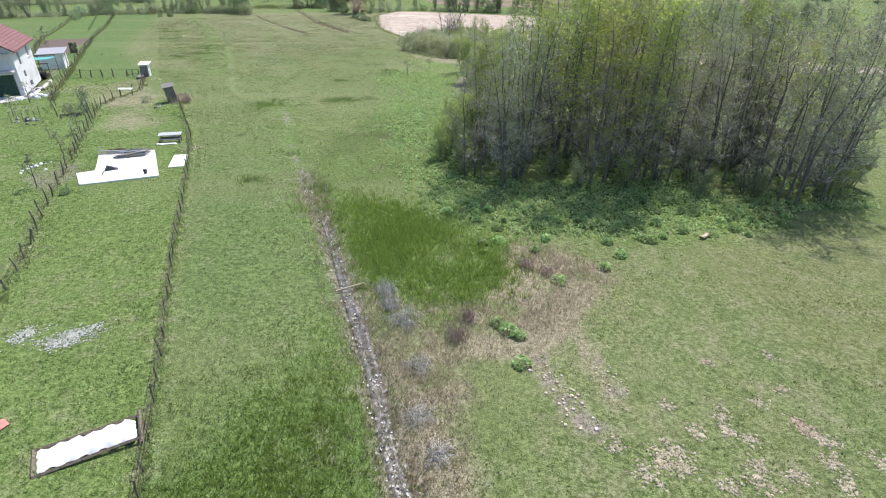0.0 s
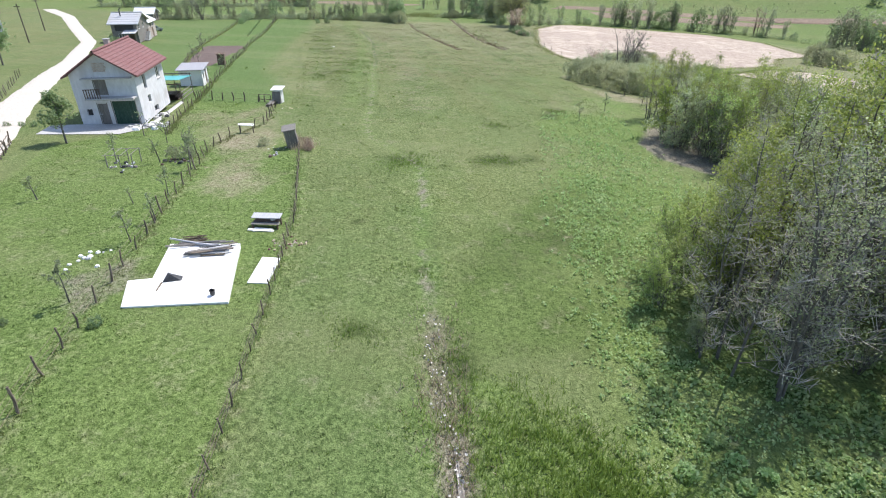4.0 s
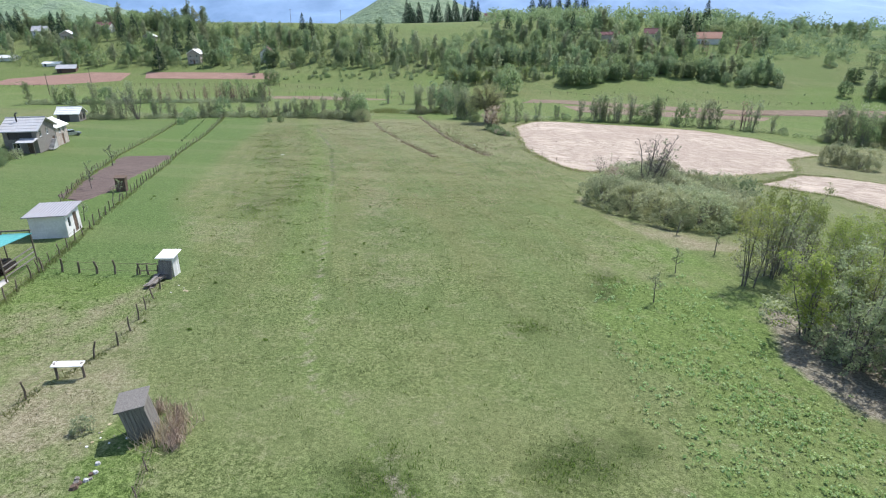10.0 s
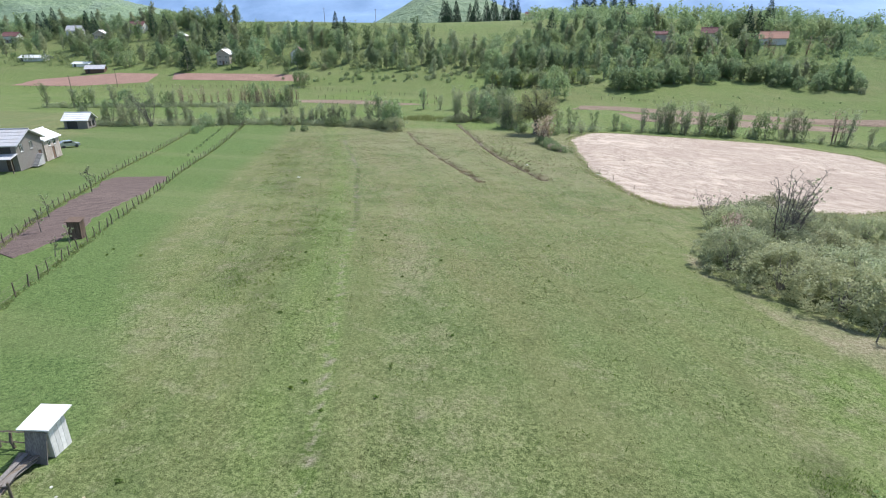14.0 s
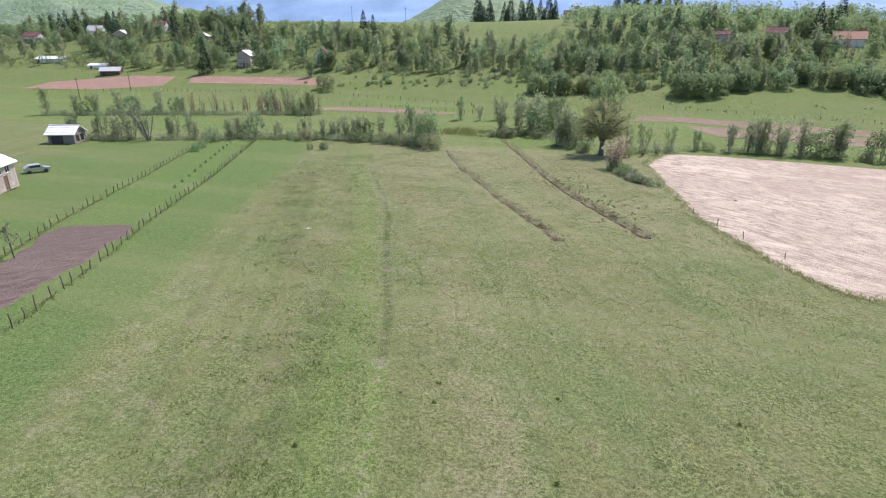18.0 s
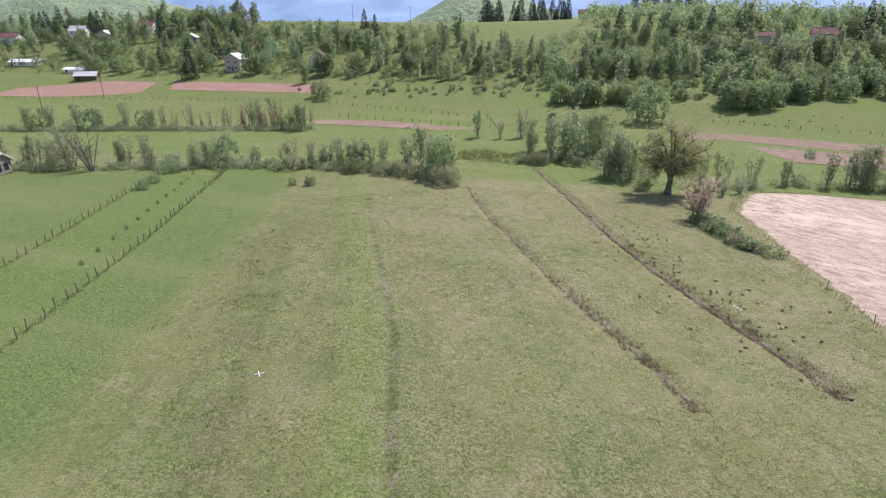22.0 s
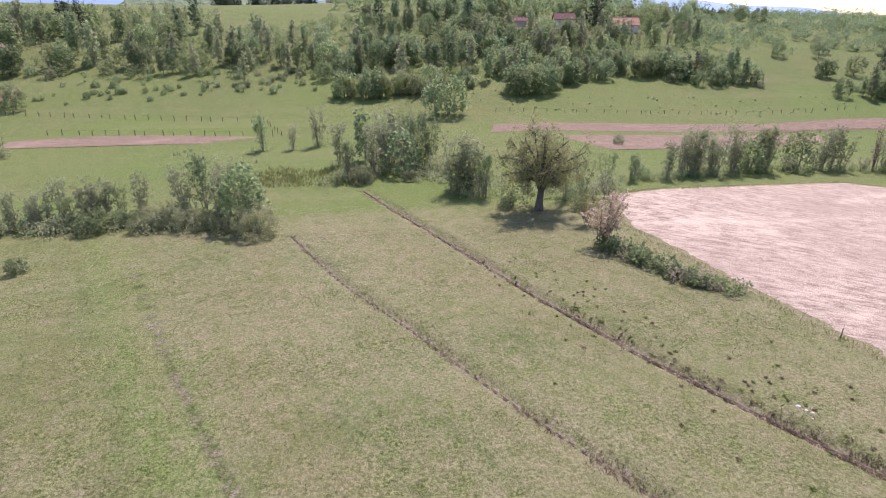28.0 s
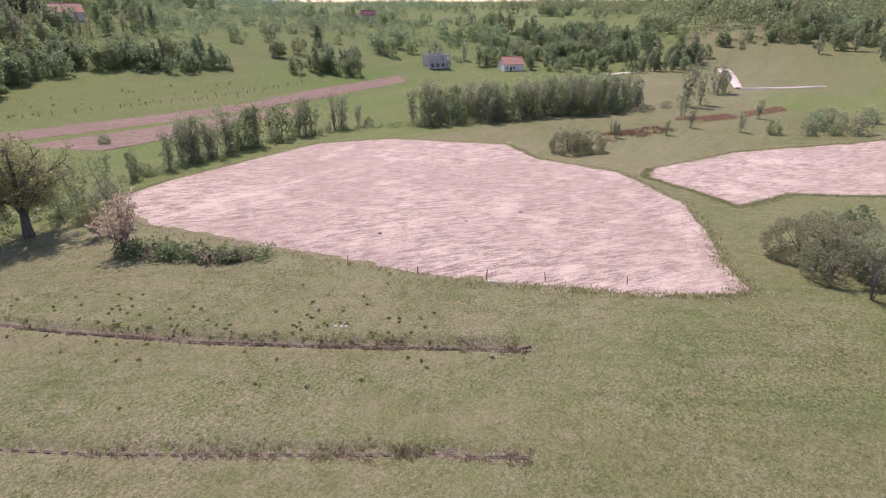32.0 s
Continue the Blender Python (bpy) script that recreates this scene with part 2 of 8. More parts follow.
M_BRICK = surface("bare_block_wall", (0.38, 0.30, 0.26), (0.52, 0.45, 0.40), (0.60, 0.56, 0.52), fine=5, broad=0.8)
M_TILE = surface("red_roof_tile", (0.135, 0.062, 0.062), (0.235, 0.118, 0.115), (0.20, 0.115, 0.112), fine=7, broad=0.9, relief=0.5, dist=0.03)
M_ORANGE = surface("orange_roof_tile", (0.40, 0.20, 0.14), (0.56, 0.33, 0.25), (0.48, 0.28, 0.22), fine=7, broad=0.9, relief=0.5, dist=0.03)
M_TIN = surface("grey_sheet_metal", (0.40, 0.40, 0.42), (0.58, 0.58, 0.60), (0.46, 0.43, 0.42), fine=3, broad=0.6, rough=0.5, spec=0.5, stretch=(6, 0.4, 1))
M_WHITE = surface("white_sheet", (0.78, 0.78, 0.77), (0.88, 0.88, 0.87), (0.70, 0.69, 0.66), fine=4, broad=0.8, rough=0.6, vary=0.04)
M_WOOD = surface("weathered_boards", (0.14, 0.13, 0.12), (0.30, 0.28, 0.26), (0.20, 0.175, 0.155), fine=10, stretch=(3, 3, 0.2), relief=0.4)
M_DARKWOOD = surface("dark_stained_boards", (0.09, 0.06, 0.045), (0.19, 0.135, 0.105), None, fine=9, stretch=(3, 3, 0.25))
M_BROWN = surface("brown_shutter", (0.14, 0.08, 0.055), (0.25, 0.155, 0.11), None, fine=9, stretch=(3, 3, 0.25))
M_GREENDOOR = surface("dark_green_paint", (0.02, 0.055, 0.04), (0.04, 0.085, 0.062), None, fine=6, rough=0.5)
M_TEAL = surface("teal_plastic_sheet", (0.06, 0.30, 0.31), (0.11, 0.40, 0.40), (0.15, 0.36, 0.36), fine=3, broad=0.6, rough=0.45)
M_CONC = surface("grey_concrete", (0.36, 0.35, 0.35), (0.50, 0.49, 0.48), (0.42, 0.40, 0.38), fine=6, broad=0.5)
# dark plastic, and the painted shade inside empty openings
M_BLACK = surface("dark_plastic_and_shade", (0.03, 0.03, 0.033), (0.07, 0.07, 0.072), None, fine=5, rough=0.5)
M_REDCLOTH = surface("faded_red_sheet", (0.50, 0.16, 0.13), (0.62, 0.26, 0.22), None, fine=5)
M_BLUE = surface("pale_blue_paint", (0.24, 0.45, 0.50), (0.36, 0.57, 0.61), None, fine=7)
M_STRAW = surface("dry_straw", (0.36, 0.29, 0.18), (0.58, 0.50, 0.35), (0.45, 0.38, 0.26), fine=9, relief=0.7)
M_LIME = surface("pale_ash", (0.42, 0.42, 0.38), (0.66, 0.65, 0.61), (0.30, 0.32, 0.22), fine=7, broad=2.5)
M_CARBODY = surface("silver_car_paint", (0.42, 0.43, 0.45), (0.48, 0.49, 0.51), None, fine=2, rough=0.25, metal=0.5, spec=0.6)
_m, _nt, _b = material("window_glass", 0.06, 0, 0.8)
_b.inputs["Base Color"].default_value = (0.03, 0.035, 0.04, 1)
M_GLASS = _m
L_ALDER = foliage("alder_leaves", (0.21, 0.285, 0.055), (0.40, 0.46, 0.13), (0.30, 0.34, 0.12), 0.55)
L_ALDER2 = foliage("grove_leaves", (0.24, 0.30, 0.13), (0.46, 0.50, 0.30), (0.36, 0.39, 0.24), 0.5)
L_WILLOW = foliage("willow_leaves", (0.235, 0.27, 0.14), (0.55, 0.57, 0.37), (0.36, 0.385, 0.22), 0.48)
L_SPRING = foliage("spring_leaves", (0.155, 0.225, 0.095), (0.42, 0.50, 0.27), (0.27, 0.345, 0.18), 0.6)
L_DARK = foliage("dense_leaves", (0.13, 0.205, 0.09), (0.36, 0.44, 0.235), (0.23, 0.305, 0.16), 0.6)
L_HILL = foliage("hillside_leaves", (0.135, 0.215, 0.105), (0.37, 0.46, 0.27), (0.25, 0.335, 0.195), 0.62)
L_OAK = foliage("olive_buds", (0.30, 0.32, 0.14), (0.50, 0.50, 0.27), (0.40, 0.40, 0.20), 0.62)
L_PINK = foliage("pinkish_young_leaves", (0.42, 0.33, 0.25), (0.60, 0.53, 0.44), (0.50, 0.41, 0.31), 0.45)
L_GREY = foliage("grey_green_buds", (0.22, 0.26, 0.14), (0.48, 0.52, 0.33), (0.34, 0.375, 0.24), 0.56)
L_FIR = foliage("fir_needles", (0.019, 0.047, 0.028), (0.048, 0.093, 0.052), (0.035, 0.070, 0.040), 0.20)
L_WEED = foliage("broad_weed_leaves", (0.20, 0.32, 0.10), (0.54, 0.65, 0.35), (0.32, 0.45, 0.18), 0.55)
L_GRASS = foliage("grass_blades", (0.15, 0.20, 0.055), (0.31, 0.36, 0.15), (0.24, 0.26, 0.11), 0.4)
L_RUSH = foliage("rush_blades", (0.095, 0.165, 0.030), (0.235, 0.325, 0.080), (0.155, 0.235, 0.050), 0.5)
L_LUSH = foliage("lush_grass_blades", (0.14, 0.25, 0.035), (0.29, 0.41, 0.095), (0.21, 0.32, 0.06), 0.5)
L_LEAFY = foliage("fresh_small_leaves", (0.20, 0.29, 0.075), (0.44, 0.52, 0.20), (0.30, 0.36, 0.14), 0.55)
L_SILVER = foliage("silvery_leaves", (0.23, 0.29, 0.14), (0.46, 0.51, 0.32), (0.31, 0.37, 0.20), 0.5)
L_BROWN = foliage("brown_stalks", (0.15, 0.115, 0.07), (0.32, 0.25, 0.165), (0.21, 0.175, 0.10), 0.4)
L_REED = foliage("dead_reeds", (0.26, 0.145, 0.10), (0.46, 0.31, 0.22), (0.36, 0.24, 0.16), 0.4)
L_DRY = foliage("dead_stalks", (0.38, 0.31, 0.21), (0.64, 0.56, 0.42), (0.50, 0.42, 0.30), 0.4)

_m, _nt, _b = material("shallow_water", 0.08, 0, 0.9)
_nt.links.new(mixc(_nt, ramp(_nt, noise_at(_nt, 5.0, 6.0, 0.7), 0.48, 0.66), (0.085, 0.07, 0.055), (0.27, 0.25, 0.23)), _b.inputs["Base Color"])
_nt.links.new(ramp(_nt, noise_at(_nt, 2.0, 3.0), 0.45, 0.6, 0.05, 0.7), _b.inputs["Roughness"])
bump(_nt, _b, noise_at(_nt, 8.0, 3.0), 0.3, 0.03)
M_WATER = _m
M_PATCH = surface("withered_grass", (0.34, 0.30, 0.20), (0.58, 0.50, 0.38), (0.50, 0.36, 0.28), fine=6, broad=1.0)
M_SHEDROOF = surface("dull_sheet_roof", (0.27, 0.265, 0.29), (0.42, 0.41, 0.44), (0.34, 0.31, 0.31), fine=3, broad=0.6, rough=0.55, spec=0.4, stretch=(6, 0.4, 1))
M_GREYTWIG = surface("grey_twigs", (0.24, 0.22, 0.195), (0.46, 0.43, 0.38), None, fine=6)
M_DEAD = surface("dead_grey_stalks", (0.36, 0.34, 0.31), (0.62, 0.59, 0.54), None, fine=6)
M_DEADRED = surface("dead_brown_stalks", (0.34, 0.25, 0.20), (0.54, 0.42, 0.34), None, fine=6)
M_STEM = surface("dark_stem_bark", (0.085, 0.076, 0.068), (0.205, 0.19, 0.17), (0.14, 0.135, 0.11), fine=10, relief=0.6, stretch=(1, 1, 0.3))

# ---- mesh helpers ----
def mesh_of(name, verts, faces, mat, smooth=False):
    me = bpy.data.meshes.new(name)
    me.from_pydata([tuple(v) for v in verts], [], faces)
    me.materials.append(mat)
    if smooth:
        me.shade_smooth()
    return me


def obj(name, me, parent=None, m=None):
    ob = new(name, me)
    if parent is not None:
        ob.parent = parent
    if m is not None:
        ob.matrix_basis = m
    return ob


def part(name, geo, mat, parent, label="", m=None, smooth=False):
    """One mesh object under a thing or a part, from (verts, faces)."""
    ob = obj(name, mesh_of(name, geo[0], geo[1], mat, smooth), parent, m)
    if label:
        ob["label"] = label
    return ob


def thing(name, m, label, category, group=""):
    ob = new(name)
    ob.empty_display_size = 0.3
    ob.matrix_basis = m
    return tagged(ob, label, category, group)


def structure(name, geo, mat, label, category, smooth=False, kind="structure"):
    return tagged(obj(name, mesh_of(name, geo[0], geo[1], mat, smooth)), label, category, "", kind)


def join(*geos):
    V, F = [], []
    for v, f in geos:
        o = len(V)
        V.extend(v)
        F.extend([tuple(i + o for i in q) for q in f])
    return V, F


def moved(geo, m):
    return [tuple(m @ Vector(v)) for v in geo[0]], geo[1]


def box(x0, y0, z0, x1, y1, z1, b=0.0):
    """A box; with b its upper edges are chamfered."""
    v = [(x0, y0, z0), (x1, y0, z0), (x1, y1, z0), (x0, y1, z0)]
    if b <= 0:
        v += [(x0, y0, z1), (x1, y0, z1), (x1, y1, z1), (x0, y1, z1)]
        return v, [(3, 2, 1, 0), (4, 5, 6, 7), (0, 1, 5, 4), (1, 2, 6, 5), (2, 3, 7, 6), (3, 0, 4, 7)]
    v += [(x0, y0, z1 - b), (x1, y0, z1 - b), (x1, y1, z1 - b), (x0, y1, z1 - b)]
    v += [(x0 + b, y0 + b, z1), (x1 - b, y0 + b, z1), (x1 - b, y1 - b, z1), (x0 + b, y1 - b, z1)]
    f = [(3, 2, 1, 0), (8, 9, 10, 11)]
    for k in (0, 4):
        f += [(k + i, k + (i + 1) % 4, k + 4 + (i + 1) % 4, k + 4 + i) for i in range(4)]
    return v, f


def tube(pts, radii, n=5, cap=True):
    """A tapering tube along points."""
    P = np.array(pts, float)
    R = np.broadcast_to(np.array(radii, float), (len(P),))
    D = np.gradient(P, axis=0)
    D /= np.linalg.norm(D, axis=1)[:, None] + 1e-9
    up = np.array((0.0, 0.0, 1.0)) if abs(D[0][2]) < 0.9 else np.array((1.0, 0.0, 0.0))
    A = np.cross(D, up)
    A /= np.linalg.norm(A, axis=1)[:, None] + 1e-9
    B = np.cross(D, A)
    ang = np.arange(n) * 2 * math.pi / n
    V = (P[:, None] + R[:, None, None] * (np.cos(ang)[None, :, None] * A[:, None] + np.sin(ang)[None, :, None] * B[:, None])).reshape(-1, 3)
    F = [(i * n + k, i * n + (k + 1) % n, (i + 1) * n + (k + 1) % n, (i + 1) * n + k) for i in range(len(P) - 1) for k in range(n)]
    if cap:
        F.append(tuple(range((len(P) - 1) * n, len(P) * n)))
    return [tuple(v) for v in V], F


# ---- the lie of the land ----
PY = (-400, -60, 0, 20, 40, 55, 75, 91, 108, 125, 140, 150, 175, 200, 230, 260, 3000)
PZ = (5, 1.0, 0, -0.4, -0.7, -1.7, -3.0, -3.8, -5.2, -6.9, -7.6, -8.1, -9.2, -10.2, -11.2, -11.4, -11.4)
HD = (-1e4, 0, 25, 50, 65, 100, 160, 260, 420, 900, 1500, 4000)
HZ = (0, 0, 3.5, 7, 10, 15.5, 20.5, 25, 29, 38, 45, 60)


def land(x, y):
    """Height of the ground without ditches."""
    x, y = np.asarray(x, float), np.asarray(y, float)
    a, b = y - 275.0, 0.985 * x + 0.17 * y - 262.0
    d = np.logaddexp(a / 40, b / 40) * 40 - 6
    z = sum(np.interp(y + o, PY, PZ) for o in (-6, -3, 0, 3, 6)) / 5 + sum(np.interp(d + o, HD, HZ) for o in (-10, 0, 10)) / 3
    return z - 0.055 * np.clip(x + 14, 0, 75) + 14.0 * np.exp(-((x - 60) / 190) ** 2 - ((y - 540) / 130) ** 2) + 11.0 * np.exp(-((x + 300) / 190) ** 2 - ((y - 490) / 95) ** 2)


def seg_dist(x, y, pts):
    """Distance to a polyline, and how far along it (0 to 1)."""
    best, along = np.full(np.shape(x), 1e9), np.zeros(np.shape(x))
    n = len(pts) - 1
    for i in range(n):
        (ax, ay), (bx, by) = pts[i], pts[i + 1]
        dx, dy = bx - ax, by - ay
        t = np.clip(((x - ax) * dx + (y - ay) * dy) / (dx * dx + dy * dy), 0, 1)
        d = np.hypot(x - ax - t * dx, y - ay - t * dy)
        along = np.where(d < best, (i + t) / n, along)
        best = np.minimum(best, d)
    return best, along


def inside(x, y, poly):
    c = np.zeros(np.shape(x), bool)
    for (ax, ay), (bx, by) in zip(poly, poly[1:] + poly[:1]):
        if ay != by:
            c ^= ((ay > y) != (by > y)) & (x < (bx - ax) * (y - ay) / (by - ay) + ax)
    return c


def soft_in(x, y, poly, w):
    """1 inside a polygon, falling to 0 over w metres outside its edge."""
    d, _ = seg_dist(x, y, poly + poly[:1])
    return np.where(inside(x, y, poly), 1.0, np.clip(1 - d / w, 0, 1))


LATTICE = np.random.default_rng(3).uniform(-1, 1, (257, 251))


def wob(x, y, s, k=0.0):
    """Smooth lattice noise of three octaves in about -1..1."""
    x, y = np.asarray(x, float), np.asarray(y, float)
    out, amp = 0.0, 1.0
    for o in range(3):
        u = (x * 0.83 + y * 0.56) * s * 0.4 * 2.1 ** o + 17.3 * k + 5.1 * o + 1000
        v = (-x * 0.56 + y * 0.83) * s * 0.4 * 2.1 ** o - 9.7 * k + 3.7 * o + 1000
        iu, iv = np.floor(u).astype(int), np.floor(v).astype(int)
        fu, fv = u - iu, v - iv
        fu, fv = fu * fu * (3 - 2 * fu), fv * fv * (3 - 2 * fv)
        a, b = LATTICE[iu % 257, iv % 251], LATTICE[(iu + 1) % 257, iv % 251]
        c, d = LATTICE[iu % 257, (iv + 1) % 251], LATTICE[(iu + 1) % 257, (iv + 1) % 251]
        out = out + amp * ((a * (1 - fu) + b * fu) * (1 - fv) + (c * (1 - fu) + d * fu) * fv)
        amp *= 0.55
    return out * 0.85


DITCH_A = [(-34.6, 142.6), (-36.3, 146.4), (-37.8, 148.8), (-39.9, 152.3), (-43.2, 157.8), (-46.4, 163.2), (-51.9, 173.8), (-57.8, 184.4), (-64.4, 199.3)]
DITCH_B = [(-25.0, 147.0), (-25.9, 149.1), (-29.0, 154.9), (-31.6, 159.7), (-35.7, 167.8), (-40.8, 179.9), (-48.2, 200.2), (-55.8, 219.0)]
RILL = [(0.2, 4.0), (-1.1, 10.1), (-1.8, 12.1), (-2.7, 15.6), (-3.8, 18.8), (-4.7, 21.4), (-6.2, 25.9), (-7.5, 29.4), (-8.8, 32.0), (-10.2, 36.0)]
TRACK = [(-10.2, 36.0), (-12.5, 42.2), (-14.1, 47.5), (-16.7, 55.7), (-18.1, 57.5), (-19.7, 59.6), (-23.7, 63.0), (-26.0, 67.3), (-28.0, 73.0), (-30.4, 80.0),
         (-33.0, 87.0), (-39.4, 103.0), (-44.5, 118.0), (-52.0, 135.5), (-56.0, 146.0), (-61.6, 157.0), (-69.7, 172.0), (-83.0, 199.7)]
FENCE_GARDEN = [(-7.6, 6.0), (-8.7, 10.0), (-9.8, 13.2), (-11.4, 17.7), (-13.5, 23.2), (-15.6, 29.3), (-18.4, 37.0), (-21.4, 44.6), (-28.0, 57.5)]
FENCE_ORCHARD = [(-17.6, 14.0), (-19.2, 19.0), (-20.7, 23.0), (-23.4, 28.8), (-27.3, 38.1), (-29.2, 42.2), (-32.4, 49.4), (-35.5, 55.8), (-36.1, 60.0), (-35.8, 65.0), (-39.7, 74.0)]
FENCE_LONG = [(-42.0, 58.5), (-44.2, 62.3), (-49.9, 73.7), (-53.5, 80.9), (-62.9, 99.0), (-81.1, 133.0), (-93.0, 160.0), (-107.2, 189.3), (-112.7, 200.0)]
FENCE_UPPER = [(-66.0, 92.0), (-76.0, 106.0), (-90.8, 130.0), (-104.0, 158.0), (-120.0, 190.0)]
FENCE_CROSS = [(-49.9, 73.7), (-45.5, 74.2), (-41.5, 74.8)]
WHEEL_A = [(-44.0, 95.0), (-46.9, 101.8), (-53.7, 115.6), (-59.4, 127.2), (-63.7, 138.3), (-69.7, 149.9), (-75.3, 161.6), (-86.0, 178.0)]
WHEEL_B = [(-49.0, 99.0), (-57.5, 112.5), (-66.8, 130.0), (-73.8, 145.9), (-80.5, 158.0)]
MOTTLE = [(-43.5, 93.0), (-45.0, 101.0), (-46.0, 107.5), (-50.4, 118.6), (-62.0, 131.5), (-67.8, 142.5), (-77.5, 159.5), (-84.0, 172.0)]
TONGUE = [(-9.4, 30.8), (-7.0, 32.6), (-1.8, 29.7), (2.7, 26.4), (2.8, 22.4), (-1.6, 21.0), (-4.0, 23.3)]
LITTER = [(3.6, 26.6), (5.0, 26.6), (8.4, 24.4), (5.6, 20.6), (2.6, 17.6), (0.6, 17.2), (0.2, 14.0), (1.0, 8.0), (-0.8, 8.0), (-1.8, 14.0), (-2.8, 17.5), (-3.6, 21.6), (-1.6, 20.2), (1.6, 21.0), (3.2, 23.0)]
STRAW = ((6.7, 22.8, 1.3), (8.0, 23.6, 0.9), (4.7, 20.2, 0.9), (1.7, 18.0, 1.2), (2.6, 17.7, 0.8), (3.8, 19.0, 0.6), (-0.8, 14.6, 0.8))
EARTH = ((4.2, 14.9, 0.45), (3.9, 16.0, 0.4), (5.1, 13.7, 0.55), (4.8, 14.2, 0.4), (4.6, 26.6, 0.6), (3.7, 17.1, 0.4), (6.3, 15.6, 0.35), (6.0, 17.4, 0.3))
RUT = [(7.8, 23.6), (5.6, 20.2), (3.4, 17.2), (4.4, 14.6), (5.2, 13.2)]
RUT_B = [(5.4, 19.8), (6.0, 16.5), (6.2, 14.5)]
RUSH = [(-9.0, 6.0), (-6.5, 14.0), (-4.6, 19.0), (-3.3, 14.0), (-1.6, 7.0)]
WEEDBED = [(-5.4, 62.0), (-5.0, 51.6), (-3.6, 40.0), (-1.5, 32.6), (0.6, 28.8), (4.0, 27.2), (9.0, 29.2), (14.0, 29.4), (20.0, 32.0), (15.0, 37.0), (4.0, 36.0), (-0.5, 39.0), (0.5, 46.0), (5.0, 54.0), (5.3, 58.5), (3.0, 61.5), (0.5, 66.5), (-1.0, 72.0), (-4.0, 70.0)]
DEEPGRASS = [(-9.0, 34.0), (-3.5, 37.0), (-1.2, 46.0), (-4.0, 57.0), (-7.0, 53.0), (-8.8, 43.0)]
MEADOW_SLOPE = [(86.0, 324.0), (84.0, 296.0), (112.0, 292.0), (146.0, 291.0), (118.0, 311.0)]
PLOT_FAR = [(-132.0, 277.0), (-80.0, 268.5), (-76.0, 282.0), (-121.0, 289.0)]
MEADOW_EAST = [(141.0, 156.0), (118.0, 142.0), (119.0, 118.0), (164.0, 117.0)]
PALEGARDEN = [(-44.0, 67.0), (-39.3, 71.0), (-34.0, 64.0), (-30.5, 55.5), (-27.0, 46.0), (-29.0, 46.0), (-32.5, 54.0), (-38.5, 59.0)]
WEEDLUSH = [(-8.6, 75.0), (-6.0, 70.0), (-2.0, 66.0), (1.0, 70.0), (1.5, 84.0), (-2.0, 92.0), (-5.0, 92.0)]
GARDEN = [(-7.6, 0.0)] + FENCE_GARDEN + [(-36.0, 62.0), (-39.7, 74.5), (-50.0, 74.0), (-44.0, 62.0), (-48.0, 52.0), (-40.0, 38.0), (-28.0, 25.0), (-18.0, 0.0)]
GREENSTRIP = [(-42.0, 76.0), (-50.4, 75.0), (-62.9, 99.4), (-81.1, 133.2), (-93.0, 160.2), (-112.0, 200.0), (-102.0, 203.0), (-84.0, 160.0), (-75.5, 134.5), (-58.5, 98.0), (-48.5, 84.0)]
FARGREEN = [(-53.0, 82.0), (-112.0, 196.0), (-150.0, 190.0), (-125.0, 150.0), (-98.0, 108.0), (-70.0, 78.0)]
WILLOWLITTER = [(-9.5, 114.0), (-4.2, 106.5), (-0.2, 99.0), (6.0, 100.0), (9.5, 106.0), (4.0, 94.0), (-1.5, 92.5), (-5.5, 99.0), (-9.5, 108.0)]
BARREN = [(-9.0, 96.0), (-3.5, 92.0), (-4.5, 82.0), (-9.5, 83.0)]
FIELD_EAST = [(-24.2, 198.0), (-20.0, 211.0), (-9.7, 214.3), (4.4, 216.8), (27.6, 221.0), (43.2, 212.1), (50.2, 187.5), (38.3, 175.3), (33.7, 158.6), (18.8, 146.0),
              (6.0, 140.8), (-2.0, 138.6), (-8.2, 135.6), (-10.6, 137.4), (-13.6, 142.6), (-16.2, 149.4), (-19.0, 158.4), (-21.5, 176.0)]
FIELD_SOUTH = [(38.4, 155.1), (62.8, 145.6), (84.5, 121.5), (90.0, 108.0), (60.0, 108.0), (34.8, 124.2), (30.4, 134.6), (19.4, 139.6), (25.5, 145.8), (31.5, 154.0)]
PLOT = [(-64.5, 93.6), (-67.8, 102.9), (-81.6, 132.4), (-89.6, 129.0), (-79.1, 111.4), (-69.5, 95.0)]
STRIP_A = [(-24.0, 276.0), (30.0, 281.0), (90.0, 288.0), (145.0, 288.0), (136.0, 277.0), (70.0, 276.0), (18.0, 270.0), (-26.0, 266.0)]
STRIP_B = [(-12.0, 262.0), (18.0, 266.0), (66.0, 272.0), (62.0, 262.0), (18.0, 250.0), (-4.0, 246.0)]
STRIP_C = [(-130.0, 262.0), (-90.0, 262.0), (-78.0, 268.0), (-110.0, 274.0), (-134.0, 270.0)]
RED_A = [(-300.0, 286.0), (-262.0, 288.0), (-230.0, 300.0), (-238.0, 318.0), (-262.0, 318.0), (-300.0, 300.0)]
RED_B = [(-222.0, 306.0), (-150.0, 308.0), (-154.0, 322.0), (-232.0, 320.0)]


def ground_z(x, y):
    z = land(x, y)
    for pts, w, dep in ((DITCH_A, 0.50, 0.32), (DITCH_B, 0.60, 0.55), (RILL, 0.8, 0.25), (TRACK, 0.5, 0.06)):
        d, t = seg_dist(x, y, pts)
        z = z - dep * np.clip(1 - d / (w * 1.6), 0, 1) * np.clip(t * 12, 0, 1) * np.clip((1.001 - t) * 12, 0, 1)
    return z


def gz(x, y):
    return float(ground_z(np.array([x], float), np.array([y], float))[0])


